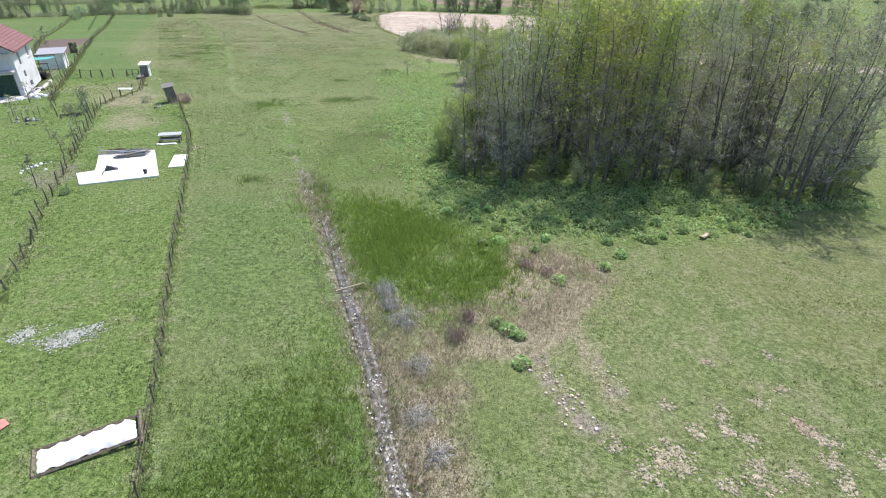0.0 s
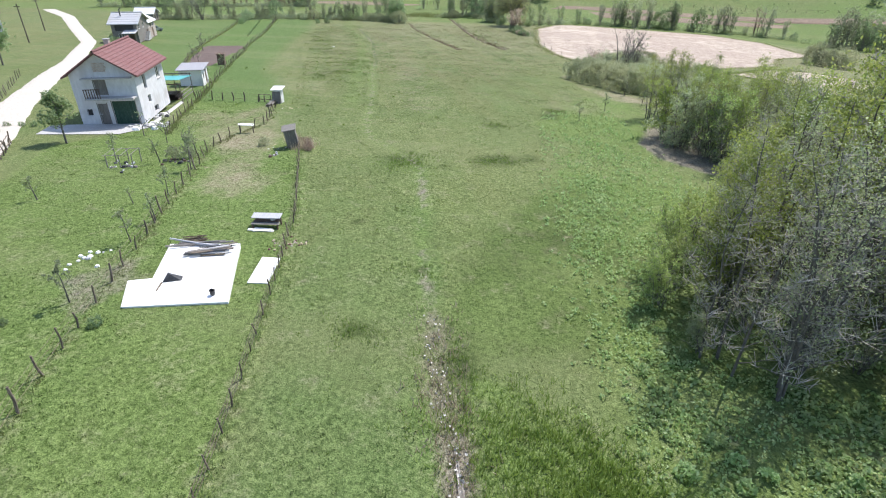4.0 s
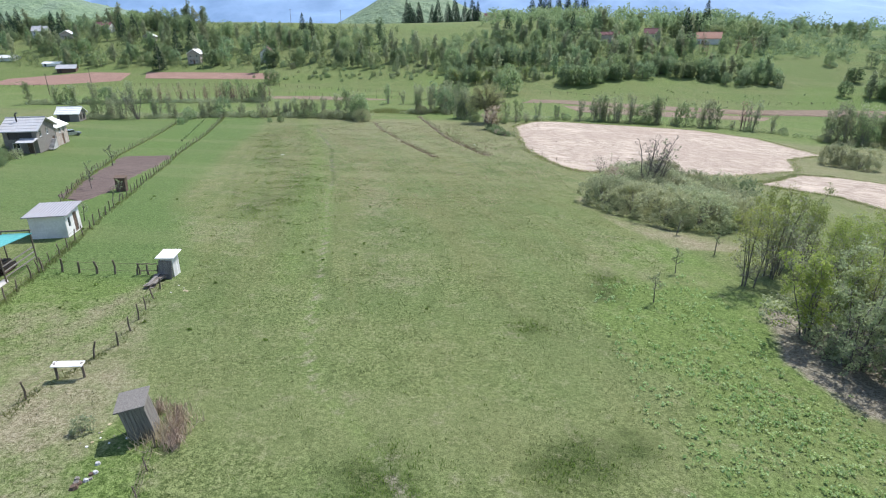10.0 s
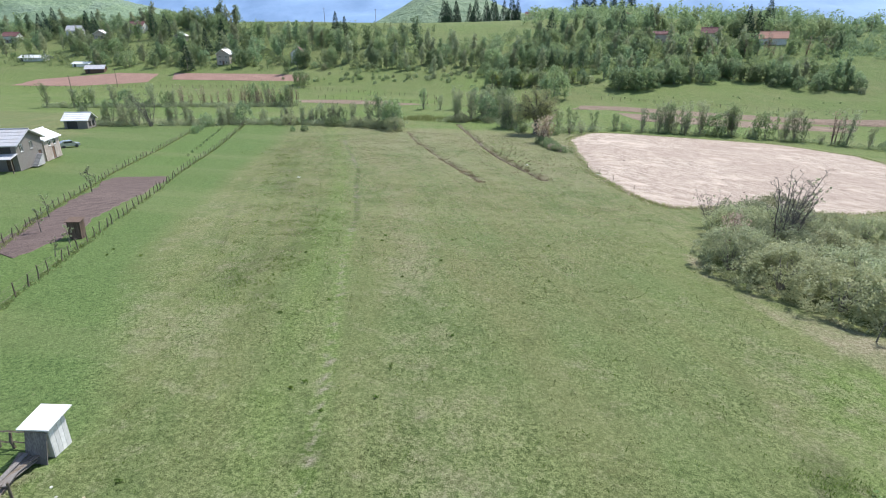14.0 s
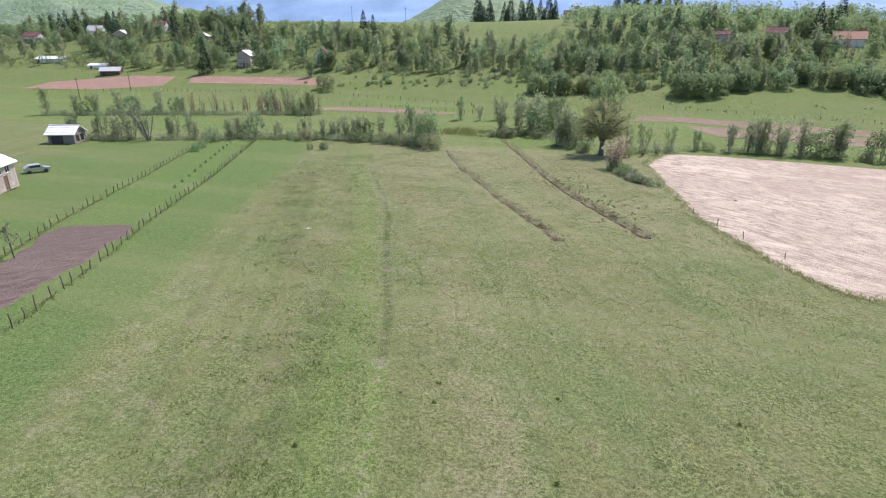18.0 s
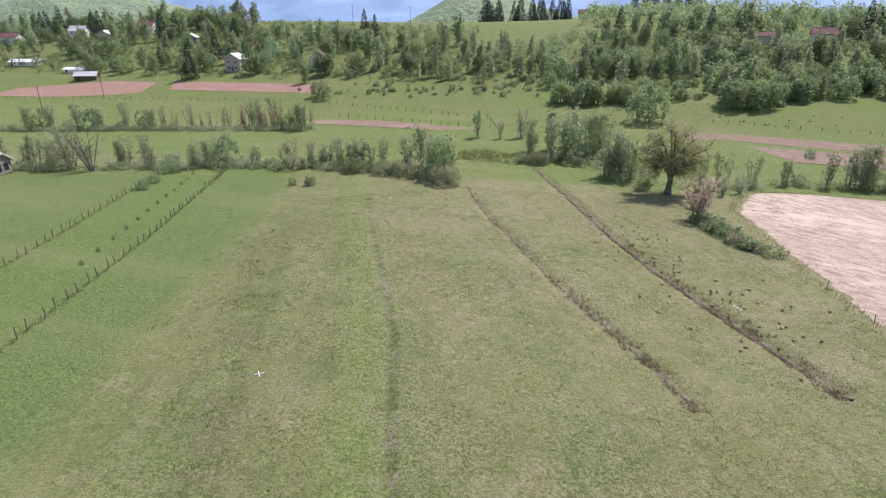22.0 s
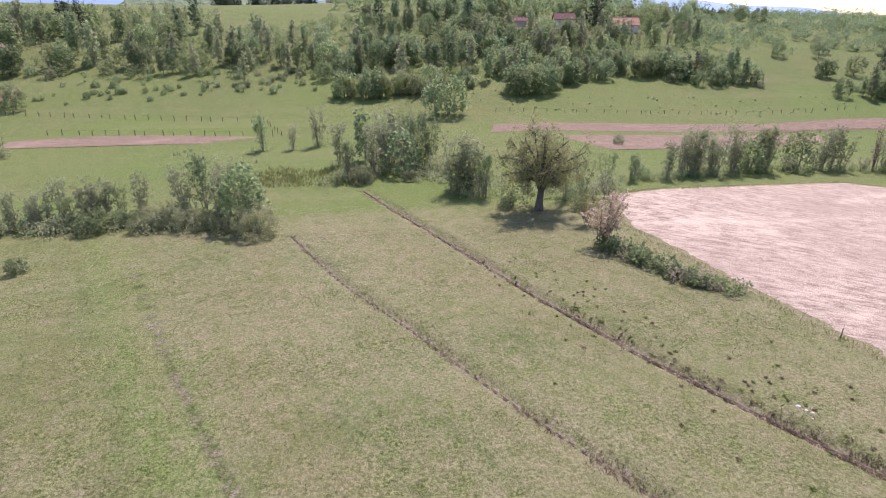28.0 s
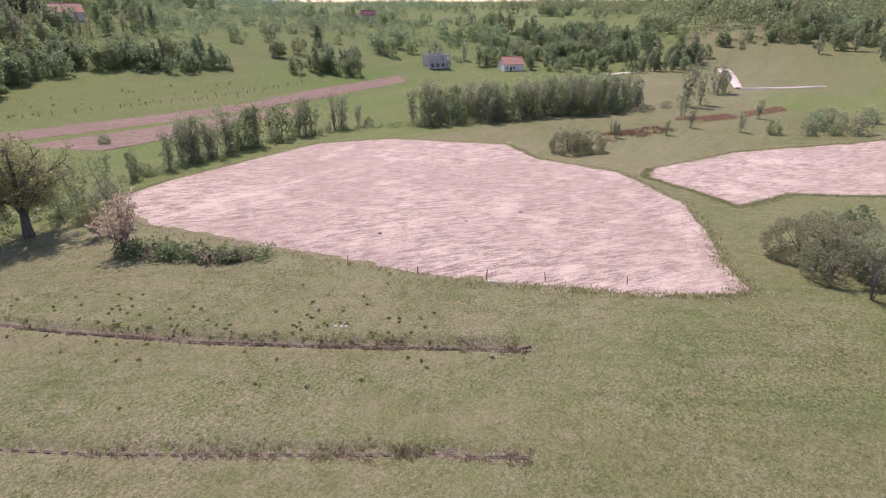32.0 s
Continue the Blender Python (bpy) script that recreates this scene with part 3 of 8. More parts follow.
def lines(lo, hi, step, far_lo, far_hi, grow=1.13):
    mid = list(np.arange(lo, hi + 0.01, step))
    out, s = [], step
    v = hi
    while v < far_hi:
        s *= grow
        v += s
        out.append(v)
    left, s, v = [], step, lo
    while v > far_lo:
        s *= grow
        v -= s
        left.append(v)
    return np.array(left[::-1] + mid + out)


def cover(X, Y):
    """How much of each kind of growth covers the ground: lush, cool, dry, dark, bare."""
    n1 = 0.6 * wob(X, Y, 0.55, 1.0) + 0.4 * wob(Y, X, 0.83, 4.0)
    n2 = 0.5 * wob(X, Y, 1.7, 2.0) + 0.5 * wob(Y, X, 2.6, 5.0)
    n3 = 0.6 * wob(X, Y, 0.09, 3.0) + 0.4 * wob(Y, X, 0.16, 6.0)
    d_track, t_track = seg_dist(X, Y, TRACK)
    d_rill, t_rill = seg_dist(X, Y, RILL)
    d_a, _ = seg_dist(X, Y, DITCH_A)
    d_b, _ = seg_dist(X, Y, DITCH_B)
    d_g, _ = seg_dist(X, Y, FENCE_GARDEN)
    d_o, _ = seg_dist(X, Y, FENCE_ORCHARD)
    d_l, _ = seg_dist(X, Y, FENCE_LONG)
    lush = 0.25 + 0.20 * np.clip((115 - Y) / 60, 0, 1) + 0.09 * n1 + 0.12 * n3
    lush = np.maximum(lush, (0.9 + 0.2 * n1) * soft_in(X, Y, WEEDLUSH, 4.0))
    deep = soft_in(X, Y, DEEPGRASS, 3.0)
    lush = np.maximum(lush, (0.8 + 0.15 * n1) * deep)
    lane = inside(X, Y, FENCE_LONG[2:] + FENCE_UPPER[::-1])
    lush = np.where(lane, np.maximum(lush, 0.75 + 0.2 * n1), lush)
    lush = np.where(Y > 262, np.maximum(lush, 0.55 + 0.25 * n3), lush)
    for poly in (MEADOW_EAST, MEADOW_SLOPE, PLOT_FAR):
        lush = np.maximum(lush, 0.95 * soft_in(X, Y, poly, 3.0))
    lush = np.maximum(lush, 0.92 * soft_in(X, Y, GARDEN, 1.0) + 0.2 * n1)
    lush = np.maximum(lush, 1.0 * soft_in(X, Y, TONGUE, 1.2))
    lush = np.maximum(lush, 0.95 * soft_in(X, Y, RUSH, 1.5))
    lush = np.maximum(lush, (0.85 + 0.2 * n1) * soft_in(X, Y, WEEDBED, 4.0))
    lush = np.maximum(lush, np.clip(1.3 - d_track / (0.55 + 0.2 * n2), 0, 1) * np.where(Y > 112, 0.5, 0.9))
    lush = np.maximum(lush, 0.55 * np.clip(1 - np.abs(d_track - 0.2) / 2.6, 0, 1) * (Y > 150))
    cool = 0.10 + 0.10 * n1
    strip = (X > -9.2 - (Y - 10) * 0.30) & (X < -1.2 - (Y - 10) * 0.32) & (Y < 48) & ~inside(X, Y, GARDEN)
    cool = np.where(strip, 0.48 + 0.22 * n1, cool)
    cool = np.maximum(cool, (0.95 + 0.15 * n1) * soft_in(X, Y, GREENSTRIP, 5.0))
    cool = np.maximum(cool, 0.75 * soft_in(X, Y, FARGREEN, 2.0))
    cool = np.where((Y > 205) & (Y < 262), 0.28 + 0.35 * n3, cool)
    lush = np.where((Y > 208) & (Y < 262), np.maximum(lush, 0.62 + 0.35 * n3), lush)
    cool = np.where((Y > 268) & (X > 60), 0.45 + 0.3 * n3, cool)
    dry = 0.16 + 0.05 * n1 + 0.08 * n2
    side = X - np.interp(Y, [p[1] for p in TRACK], [p[0] for p in TRACK])
    dry = np.where((Y > 100) & (Y < 214), dry + np.clip((side + 7) / 9, 0.25, 1) * np.clip((214 - Y) / 12, 0, 1) * np.clip((Y - 110) / 45, 0, 1) * (0.20 + 0.12 * n3 + 0.05 * n1), dry)
    dry = np.where((X > 3) & (Y < 30), dry + 0.10, dry)
    dry = np.maximum(dry, (0.48 + 0.8 * n1 + 0.5 * n2) * soft_in(X, Y, LITTER, 1.0))
    for cx, cy, r in STRAW:
        dry = np.maximum(dry, (1.0 + 0.4 * n2) * np.exp(-(((X - cx) / r) ** 2 + ((Y - cy) / (0.8 * r)) ** 2)))
    for pts in (RUT, RUT_B):
        dry = np.maximum(dry, np.clip(1.2 - seg_dist(X, Y, pts)[0] / (0.6 + 0.3 * n2), 0, 1) * (0.62 + 0.4 * n1))
    dry = np.maximum(dry, 0.42 * np.clip(1.2 - d_track / 0.4, 0, 1) * (Y > 62) * (Y < 125))
    dry = np.maximum(dry, (0.5 + 0.4 * n1) * soft_in(X, Y, WILLOWLITTER, 0.6))
    dry = np.maximum(dry, 0.28 * soft_in(X, Y, BARREN, 2.0) + 0.12 * n2)
    dry = np.maximum(dry, np.clip(1 - np.abs(d_g - 0.2) / 0.3, 0, 1) * 0.45)
    dry = np.maximum(dry, np.clip(1 - d_o / 0.5, 0, 1) * 0.42)
    dry = np.maximum(dry, np.clip(1 - np.maximum(d_a - 0.1, 0) / 0.6, 0, 1) * (0.42 + 0.3 * n2))
    dry = np.maximum(dry, np.clip(1 - np.maximum(d_b - 0.15, 0) / 0.7, 0, 1) * (0.6 + 0.25 * n2))
    dry = np.maximum(dry, 0.55 * np.exp(-(((X + 27.5) / 2.6) ** 2 + ((Y - 48.5) / 3.6) ** 2)) + 0.0)
    dry = np.maximum(dry, 0.62 * np.exp(-(((X + 40.0) / 1.6) ** 2 + ((Y - 68.0) / 7.0) ** 2)))
    dry = np.maximum(dry, 0.50 * np.exp(-(((X + 43.5) / 4.0) ** 2 + ((Y - 66.0) / 4.0) ** 2)))
    dry = np.maximum(dry, np.clip(1 - d_rill / 1.4, 0, 1) * 0.45 * (X > -9 - 0.3 * (Y - 30)))
    for poly in (FIELD_EAST, FIELD_SOUTH):
        dry = np.maximum(dry, 0.5 * soft_in(X, Y, poly, 1.6))
    dark = 0.05 + 0.10 * np.clip(n1 * n2 * 2, 0, 1)
    for cx, cy, r in ((-19.0, 57.6, 1.3), (-10.9, 60.6, 1.1), (-9.2, 62.0, 0.9), (-12.0, 40.0, 0.3), (-13.0, 34.0, 0.5), (-8.5, 33.5, 0.8), (-46.0, 91.5, 1.0),
                      (-41.0, 93.5, 1.2), (-47.5, 99.0, 1.5), (-44.0, 104.0, 1.8), (-9.0, 79.0, 1.2), (-14.0, 72.0, 0.9), (-56.0, 128.0, 2.0), (-60.0, 140.0, 2.2),
                      (-64.0, 150.0, 2.0), (-30.0, 78.0, 0.7), (-50.0, 112.0, 1.6), (-22.0, 90.0, 0.9), (-16.0, 96.0, 0.9), (-62.0, 133.0, 1.5), (-68.0, 160.0, 1.8), (-11.3, 44.1, 0.35), (-8.6, 82.3, 1.1), (-12.3, 59.6, 1.0), (-39.5, 89.8, 1.0), (-70.4, 148.8, 2.0), (-49.4, 117.0, 1.4), (-17.2, 44.4, 0.25)):
        dark = np.maximum(dark, np.where(Y > 85, 0.40, 0.78) * (1 + 0.9 * n2) * np.exp(-((X - cx) ** 2 + ((Y - cy) * 0.8) ** 2) / (1.45 * r) ** 2))
    dark = np.maximum(dark, (0.16 + 0.2 * n1) * soft_in(X, Y, TONGUE, 1.0))
    dark = np.maximum(dark, (0.5 + 0.3 * n1) * deep)
    dark = np.maximum(dark, (0.10 + 0.15 * n1) * soft_in(X, Y, RUSH, 1.2))
    for d_d in (d_a, d_b):
        dark = np.maximum(dark, np.clip(1 - np.abs(d_d - 0.5) / 0.6, 0, 1) * (0.36 + 0.3 * n2))
    dark = np.maximum(dark, np.clip(1.3 - d_track / (0.36 + 0.12 * n2), 0, 1) * np.where((Y > 112) & (Y < 190), 1.0, 0.25))
    # old wheel tracks and a mottled darker band along the field
    for line, wid, amp in ((WHEEL_A, 0.8, 0.72), (WHEEL_B, 0.7, 0.6)):
        d_w, _ = seg_dist(X, Y, line)
        dark = np.maximum(dark, amp * np.clip(1.25 - d_w / (wid + 0.5 * n1), 0, 1) * (0.65 + 0.5 * n1))
    d_m, _ = seg_dist(X, Y, MOTTLE)
    dark = np.maximum(dark, np.clip(1.2 - d_m / 4.5, 0, 1) * np.clip(0.34 + 0.5 * n1 + 0.6 * n2, 0, 0.55))
    side = X - np.interp(Y, [p[1] for p in TRACK], [p[0] for p in TRACK])
    lush = np.where((Y > 75) & (Y < 205), np.maximum(lush, np.clip(1.1 - np.abs(side + 2.6) / 3.2, 0, 1) * (0.55 + 0.2 * n1)), lush)
    dry = np.where((Y > 75) & (Y < 205) & (side > 1), np.maximum(dry, np.clip(1.1 - np.abs(side - 6) / 7, 0, 1) * (0.30 + 0.2 * n1 + 0.12 * n2)), dry)
    dry = np.where((Y > 80) & (Y < 205) & (side < -6) & (side > -22), np.maximum(dry, 0.24 + 0.18 * n1 + 0.12 * n2), dry)
    dry = np.maximum(dry, (0.46 + 0.35 * n1) * soft_in(X, Y, PALEGARDEN, 2.0))
    band = np.maximum(soft_in(X, Y, GREENSTRIP, 3.5), soft_in(X, Y, FARGREEN, 1.2))
    dry = dry * (1 - 0.8 * band)
    dark = np.maximum(dark, (0.12 + 0.10 * n2) * band)
    bare = 0.04 + 0.05 * n2
    bare = np.maximum(bare, np.clip(1 - d_rill / (0.95 + 0.3 * n2), 0, 1) * np.where(Y > 30, 0.5, 0.95))
    bare = np.maximum(bare, np.clip(1.3 - d_track / (0.34 + 0.12 * n2), 0, 1) * (np.where(Y < 56, 0.40, 0.30) + 0.45 * n1))
    bare = np.maximum(bare, np.clip(1 - d_a / 0.42, 0, 1) * 0.8)
    bare = np.maximum(bare, np.clip(1 - d_b / 0.55, 0, 1) * 0.85)
    for cx, cy, r in EARTH:
        bare = np.maximum(bare, (0.95 + 0.5 * n2) * np.exp(-(((X - cx) / r) ** 2 + ((Y - cy) / (0.8 * r)) ** 2)))
    bare = np.maximum(bare, 0.9 * soft_in(X, Y, [(2.0, 80.0), (0.7, 72.0), (2.3, 68.0), (5.2, 65.6), (12.0, 62.0), (12.0, 76.0)], 0.8))
    bare = np.maximum(bare, 0.5 * soft_in(X, Y, [(-26.4, 36.5), (-25.0, 34.7), (-25.4, 31.8), (-28.0, 34.0)], 0.8))
    return {"lush": lush, "cool": cool, "dry": dry, "dark": dark, "bare": bare}


def set_cover(me, X, Y):
    for name, a in cover(X, Y).items():
        at = me.attributes.new(name, "FLOAT", "POINT")
        at.data.foreach_set("value", np.clip(a, 0, 1).astype(np.float32).ravel())


def build_ground():
    xs = lines(-70, 14, 0.45, -4200, 4200)
    ys = lines(6, 206, 0.45, -900, 4600, 1.1)
    X, Y = np.meshgrid(xs, ys)
    Z = ground_z(X, Y)
    nx, ny = len(xs), len(ys)
    me = bpy.data.meshes.new("ground")
    me.vertices.add(nx * ny)
    me.vertices.foreach_set("co", np.stack([X, Y, Z], -1).astype(np.float32).ravel())
    i = np.arange(nx * ny).reshape(ny, nx)
    q = np.stack([i[:-1, :-1], i[:-1, 1:], i[1:, 1:], i[1:, :-1]], -1).reshape(-1, 4)
    me.loops.add(q.size)
    me.loops.foreach_set("vertex_index", q.ravel().astype(np.int32))
    me.polygons.add(len(q))
    me.polygons.foreach_set("loop_start", (np.arange(len(q)) * 4).astype(np.int32))
    me.update(calc_edges=True)
    me.shade_smooth()
    set_cover(me, X, Y)
    me.materials.append(M_GROUND)
    return tagged(new("ground", me), "uneven spring meadow with tufts, worn tracks and dry patches", "meadow", "", "structure")


build_ground()


def drape(name, poly, mat, label, lift=0.045, step=1.0, category="field"):
    """A sheet over the land inside a polygon, cut into rows."""
    P = np.array(poly, float)
    rows = np.arange(P[:, 1].min() + 0.02, P[:, 1].max(), step)
    V, F, n = [], [], 40
    for y in rows:
        xs = []
        for (ax, ay), (bx, by) in zip(poly, poly[1:] + poly[:1]):
            if (ay > y) != (by > y):
                xs.append(ax + (y - ay) / (by - ay) * (bx - ax))
        a, b = min(xs), max(xs)
        j = 0.6 * float(wob(np.array(a), np.array(y), 1.3, 1.0))
        k = 0.6 * float(wob(np.array(b), np.array(y), 1.3, 2.0))
        line = np.linspace(a + j, b + k, n)
        z = land(line, np.full(n, y)) + lift + 0.02 * np.sin(line * 5 + y)
        z[0] -= lift + 0.1
        z[-1] -= lift + 0.1
        V += [(float(x), float(y), float(h)) for x, h in zip(line, z)]
    for r in range(len(rows) - 1):
        F += [(r * n + i, r * n + i + 1, (r + 1) * n + i + 1, (r + 1) * n + i) for i in range(n - 1)]
    return structure(name, (V, F), mat, label, category, True)


drape("ploughed_field", FIELD_EAST, M_FIELD, "pale pinkish tilled field with fine furrows", step=0.8)
drape("ploughed_field", FIELD_SOUTH, M_FIELD, "second pale tilled field beside the willows", step=0.8)
drape("vegetable_plot", PLOT, M_PLOT, "bare dark brown vegetable plot inside the fence", step=0.8)
drape("ploughed_strip", STRIP_A, M_STRIP, "long brown tilled strip at the hill's foot", 0.08, 1.2)
drape("ploughed_strip", STRIP_B, M_STRIP, "brown tilled strip behind the tree row", 0.08, 1.2)
drape("ploughed_strip", STRIP_C, M_STRIP, "short brown tilled strip beside a fence", 0.08, 1.2)
drape("red_field", RED_A, M_RED, "reddish tilled field below the village", 0.1, 1.5)
drape("red_field", RED_B, M_RED, "reddish tilled field below two cottages", 0.1, 1.5)


def ribbon(name, pts, width, mat, label, category, lift=0.05, step=1.2, rough=0.25, kind="structure", crown=0.05):
    """A band of uneven width laid over the land along points."""
    P = np.array(pts, float)
    L = np.concatenate([[0], np.cumsum(np.hypot(*np.diff(P, axis=0).T))])
    s = np.arange(0, L[-1], step)
    x, y = np.interp(s, L, P[:, 0]), np.interp(s, L, P[:, 1])
    for _ in range(3):
        x[1:-1], y[1:-1] = (x[:-2] + 2 * x[1:-1] + x[2:]) / 4, (y[:-2] + 2 * y[1:-1] + y[2:]) / 4
    w = np.interp(s, L, np.broadcast_to(np.array(width, float), (len(P),)))
    tx, ty = np.gradient(x), np.gradient(y)
    n = np.hypot(tx, ty)
    V, F, k = [], [], 7
    for c in range(k):
        u = (c / (k - 1) - 0.5) * w + (rough * wob(x, y, 1.1, c * 1.0) if c in (0, k - 1) else 0)
        px, py = x - u * ty / n, y + u * tx / n
        z = ground_z(px, py) + lift + crown * (1 - (2 * c / (k - 1) - 1) ** 2)
        if c in (0, k - 1):
            z = z - lift - 0.08
        V.append(np.stack([px, py, z], -1))
    V = np.stack(V, 1).reshape(-1, 3)
    F = [(r * k + c, (r + 1) * k + c, (r + 1) * k + c + 1, r * k + c + 1) for r in range(len(x) - 1) for c in range(k - 1)]
    return structure(name, ([tuple(map(float, v)) for v in V], F), mat, label, category, True, kind)


ribbon("gravel_road", [(-17.2, 8.0), (-30.6, 24.0), (-40.5, 35.0), (-55.4, 52.5), (-66.6, 64.5), (-79.0, 80.0), (-90.0, 95.0), (-100.0, 106.0), (-118.0, 126.0), (-148.0, 152.0), (-182.0, 182.0), (-215.0, 205.0)],
       (5.0, 5.0, 5.0, 4.6, 4.4, 4.0, 3.8, 3.8, 3.8, 4.2, 4.6, 5.0), M_ROAD, "sunlit pale gravel road past the houses", "road")
ribbon("gravel_road", [(-60.0, 55.0), (-67.0, 51.0), (-76.0, 44.0)], 4.0, M_ROAD, "pale gravel turn-off between fences", "road", 0.07)
ribbon("gravel_road", [(250.0, 178.0), (232.0, 172.0), (205.0, 166.0), (166.0, 158.0)], (9, 6, 4, 3), M_ROAD, "white gravel track coming down the slope", "road", 0.3, 3.0, 0.6)
ribbon("gravel_road", [(206.0, 218.0), (212.0, 214.0), (219.0, 209.0)], (3, 5, 6), M_ROAD, "short white gravel ramp between trees", "road", 0.3, 1.5, 0.5)
ribbon("gravel_road", [(166.0, 158.0), (172.0, 146.0), (180.0, 132.0)], 1.6, M_ROAD, "narrow white track along a green field", "road", 0.3, 2.0, 0.3)
ribbon("rill", RILL[:8], (0.6, 0.62, 0.62, 0.7, 0.75, 0.7, 0.5, 0.12), M_WATER, "shallow muddy rill glinting in its bed", "water", 0.07, 0.4, 0.14, crown=0.0)
M_DITCH = surface("ditch_earth", (0.050, 0.040, 0.030), (0.14, 0.108, 0.08), (0.22, 0.18, 0.13), fine=4, broad=0.8, relief=0.8, dist=0.05)
ribbon("ditch_bed", DITCH_A, 0.22, M_DITCH, "narrow earthy drainage ditch in the meadow", "ditch", 0.11, 0.3, 0.20, crown=-0.05)
ribbon("ditch_bed", DITCH_B, (0.2, 0.3, 0.4, 0.42, 0.4, 0.36, 0.3, 0.3), M_DITCH, "wider earthy drainage ditch with ragged banks", "ditch", 0.19, 0.3, 0.26, crown=-0.09)

# ---- trees and bushes ----
RNG = np.random.default_rng(7)


def leaf_quads(pos, size, rng, up=0.3, aspect=0.6):
    """Small folded leaves or leaf clusters at positions, turned at random."""
    n = len(pos)
    a = rng.normal(size=(n, 3))
    a /= np.linalg.norm(a, axis=1)[:, None]
    b = rng.normal(size=(n, 3))
    b[:, 2] *= up
    b -= (b * a).sum(1)[:, None] * a
    b /= np.linalg.norm(b, axis=1)[:, None] + 1e-9
    s = (size * (0.6 + 0.8 * rng.random(n)))[:, None] if np.ndim(size) else (size * (0.6 + 0.8 * rng.random((n, 1))))
    c = np.cross(a, b)
    fold = c * s * 0.22
    V = np.stack([pos - a * s, pos - b * s * aspect + fold, pos + a * s, pos + b * s * aspect + fold], 1).reshape(-1, 3)
    F = [(4 * i, 4 * i + 1, 4 * i + 2, 4 * i + 3) for i in range(n)]
    return V, F


def grow(rng, stems, height, r0, lean, branches, blen, rise, twigs, start=0.25, droop=0.0, sides=5, base_spread=0.3):
    """Stems with limbs and twigs. Returns the stems, points along the twigs, and the twigs."""
    geos, tips, fine = [], [], []
    for s in range(stems):
        az = rng.uniform(0, 2 * math.pi)
        h = height * rng.uniform(0.78, 1.0)
        ln = lean * rng.uniform(0.4, 1.2)
        n = 7
        t = np.linspace(0, 1, n)
        off = base_spread * rng.uniform(0, 1)
        wig = np.cumsum(rng.normal(0, 0.022 * h, (n, 2)), 0) * t[:, None]
        P = np.stack([math.cos(az) * (off + ln * h * t ** 1.2) + wig[:, 0], math.sin(az) * (off + ln * h * t ** 1.2) + wig[:, 1], h * t], -1)
        geos.append(tube(P, r0 * rng.uniform(0.7, 1.1) * (1 - 0.9 * t) + 0.008, sides))
        tips.append(P[-2:])
        for b in range(branches):
            u = start + (1 - start) * (b + rng.random()) / branches
            p0 = np.array([np.interp(u, t, P[:, k]) for k in range(3)])
            a2 = rng.uniform(0, 2 * math.pi)
            L = blen * height * (1.15 - 0.85 * u) * rng.uniform(0.6, 1.2)
            m = 5
            v = np.linspace(0, 1, m)
            e = rise * rng.uniform(0.6, 1.3)
            Q = p0 + np.stack([math.cos(a2) * L * v, math.sin(a2) * L * v, L * (e * v - droop * v ** 2)], -1) + np.cumsum(rng.normal(0, 0.04 * L, (m, 3)), 0) * v[:, None]
            geos.append(tube(Q, r0 * 0.32 * (1.1 - u) * (1 - 0.85 * v) + 0.006, 3, False))
            tips.append(Q[2:])
            for k in range(twigs):
                w = rng.uniform(0.3, 1)
                q0 = np.array([np.interp(w, v, Q[:, c]) for c in range(3)])
                d = rng.normal(size=3)
                d[2] = abs(d[2]) * 0.8 + 0.2 - droop
                d *= L * 0.38 / np.linalg.norm(d)
                R = np.stack([q0, q0 + d * 0.5, q0 + d + np.array((0, 0, -droop * L * 0.2))])
                fine.append(tube(R, (0.017, 0.013, 0.008), 3, False))
                tips.append(R[1:])
    return join(*geos), np.concatenate(tips), join(*fine)


def scatter(points, n, spread, rng, clump=10, tight=0.34):
    """Leaf places gathered in sprays round the twigs."""
    h = max(4, n // clump)
    hub = points[rng.integers(0, len(points), h)] + rng.normal(0, spread, (h, 3))
    return hub[rng.integers(0, h, n)] + rng.normal(0, spread * tight, (n, 3))


def sprays(hubs, per, spread, rng):
    """Sprays of leaves round given places, fanned upwards a little."""
    d = rng.normal(0, spread, (len(hubs), per, 3))
    d[..., 2] = d[..., 2] * 1.2 + spread * 0.3
    return (hubs[:, None] + d).reshape(-1, 3)


def dome_points(rng, n, rx, ry, rz, lumps=9, hollow=0.72):
    """Points in the outer shell of an uneven dome made of several humps."""
    out = []
    hub = [(0, 0, 0.42, 0.62)] + [(math.cos(a) * rng.uniform(0.25, 0.55), math.sin(a) * rng.uniform(0.25, 0.55), rng.uniform(0.2, 0.55), rng.uniform(0.32, 0.5)) for a in rng.uniform(0, 6.28, lumps)]
    hub = np.array(hub)
    k = rng.integers(0, len(hub), n * 2)
    d = rng.normal(size=(n * 2, 3))
    d /= np.linalg.norm(d, axis=1)[:, None]
    r = hub[k, 3:4] * (hollow + (1.04 - hollow) * rng.random((n * 2, 1)))
    p = hub[k, :3] + d * r
    keep = p[:, 2] > 0.02
    for j in range(len(hub)):
        q = np.linalg.norm(p - hub[j, :3], axis=1)
        keep &= q > hub[j, 3] * hollow * 0.93
    p = p[keep][:n]
    return p * np.array((rx, ry, rz))


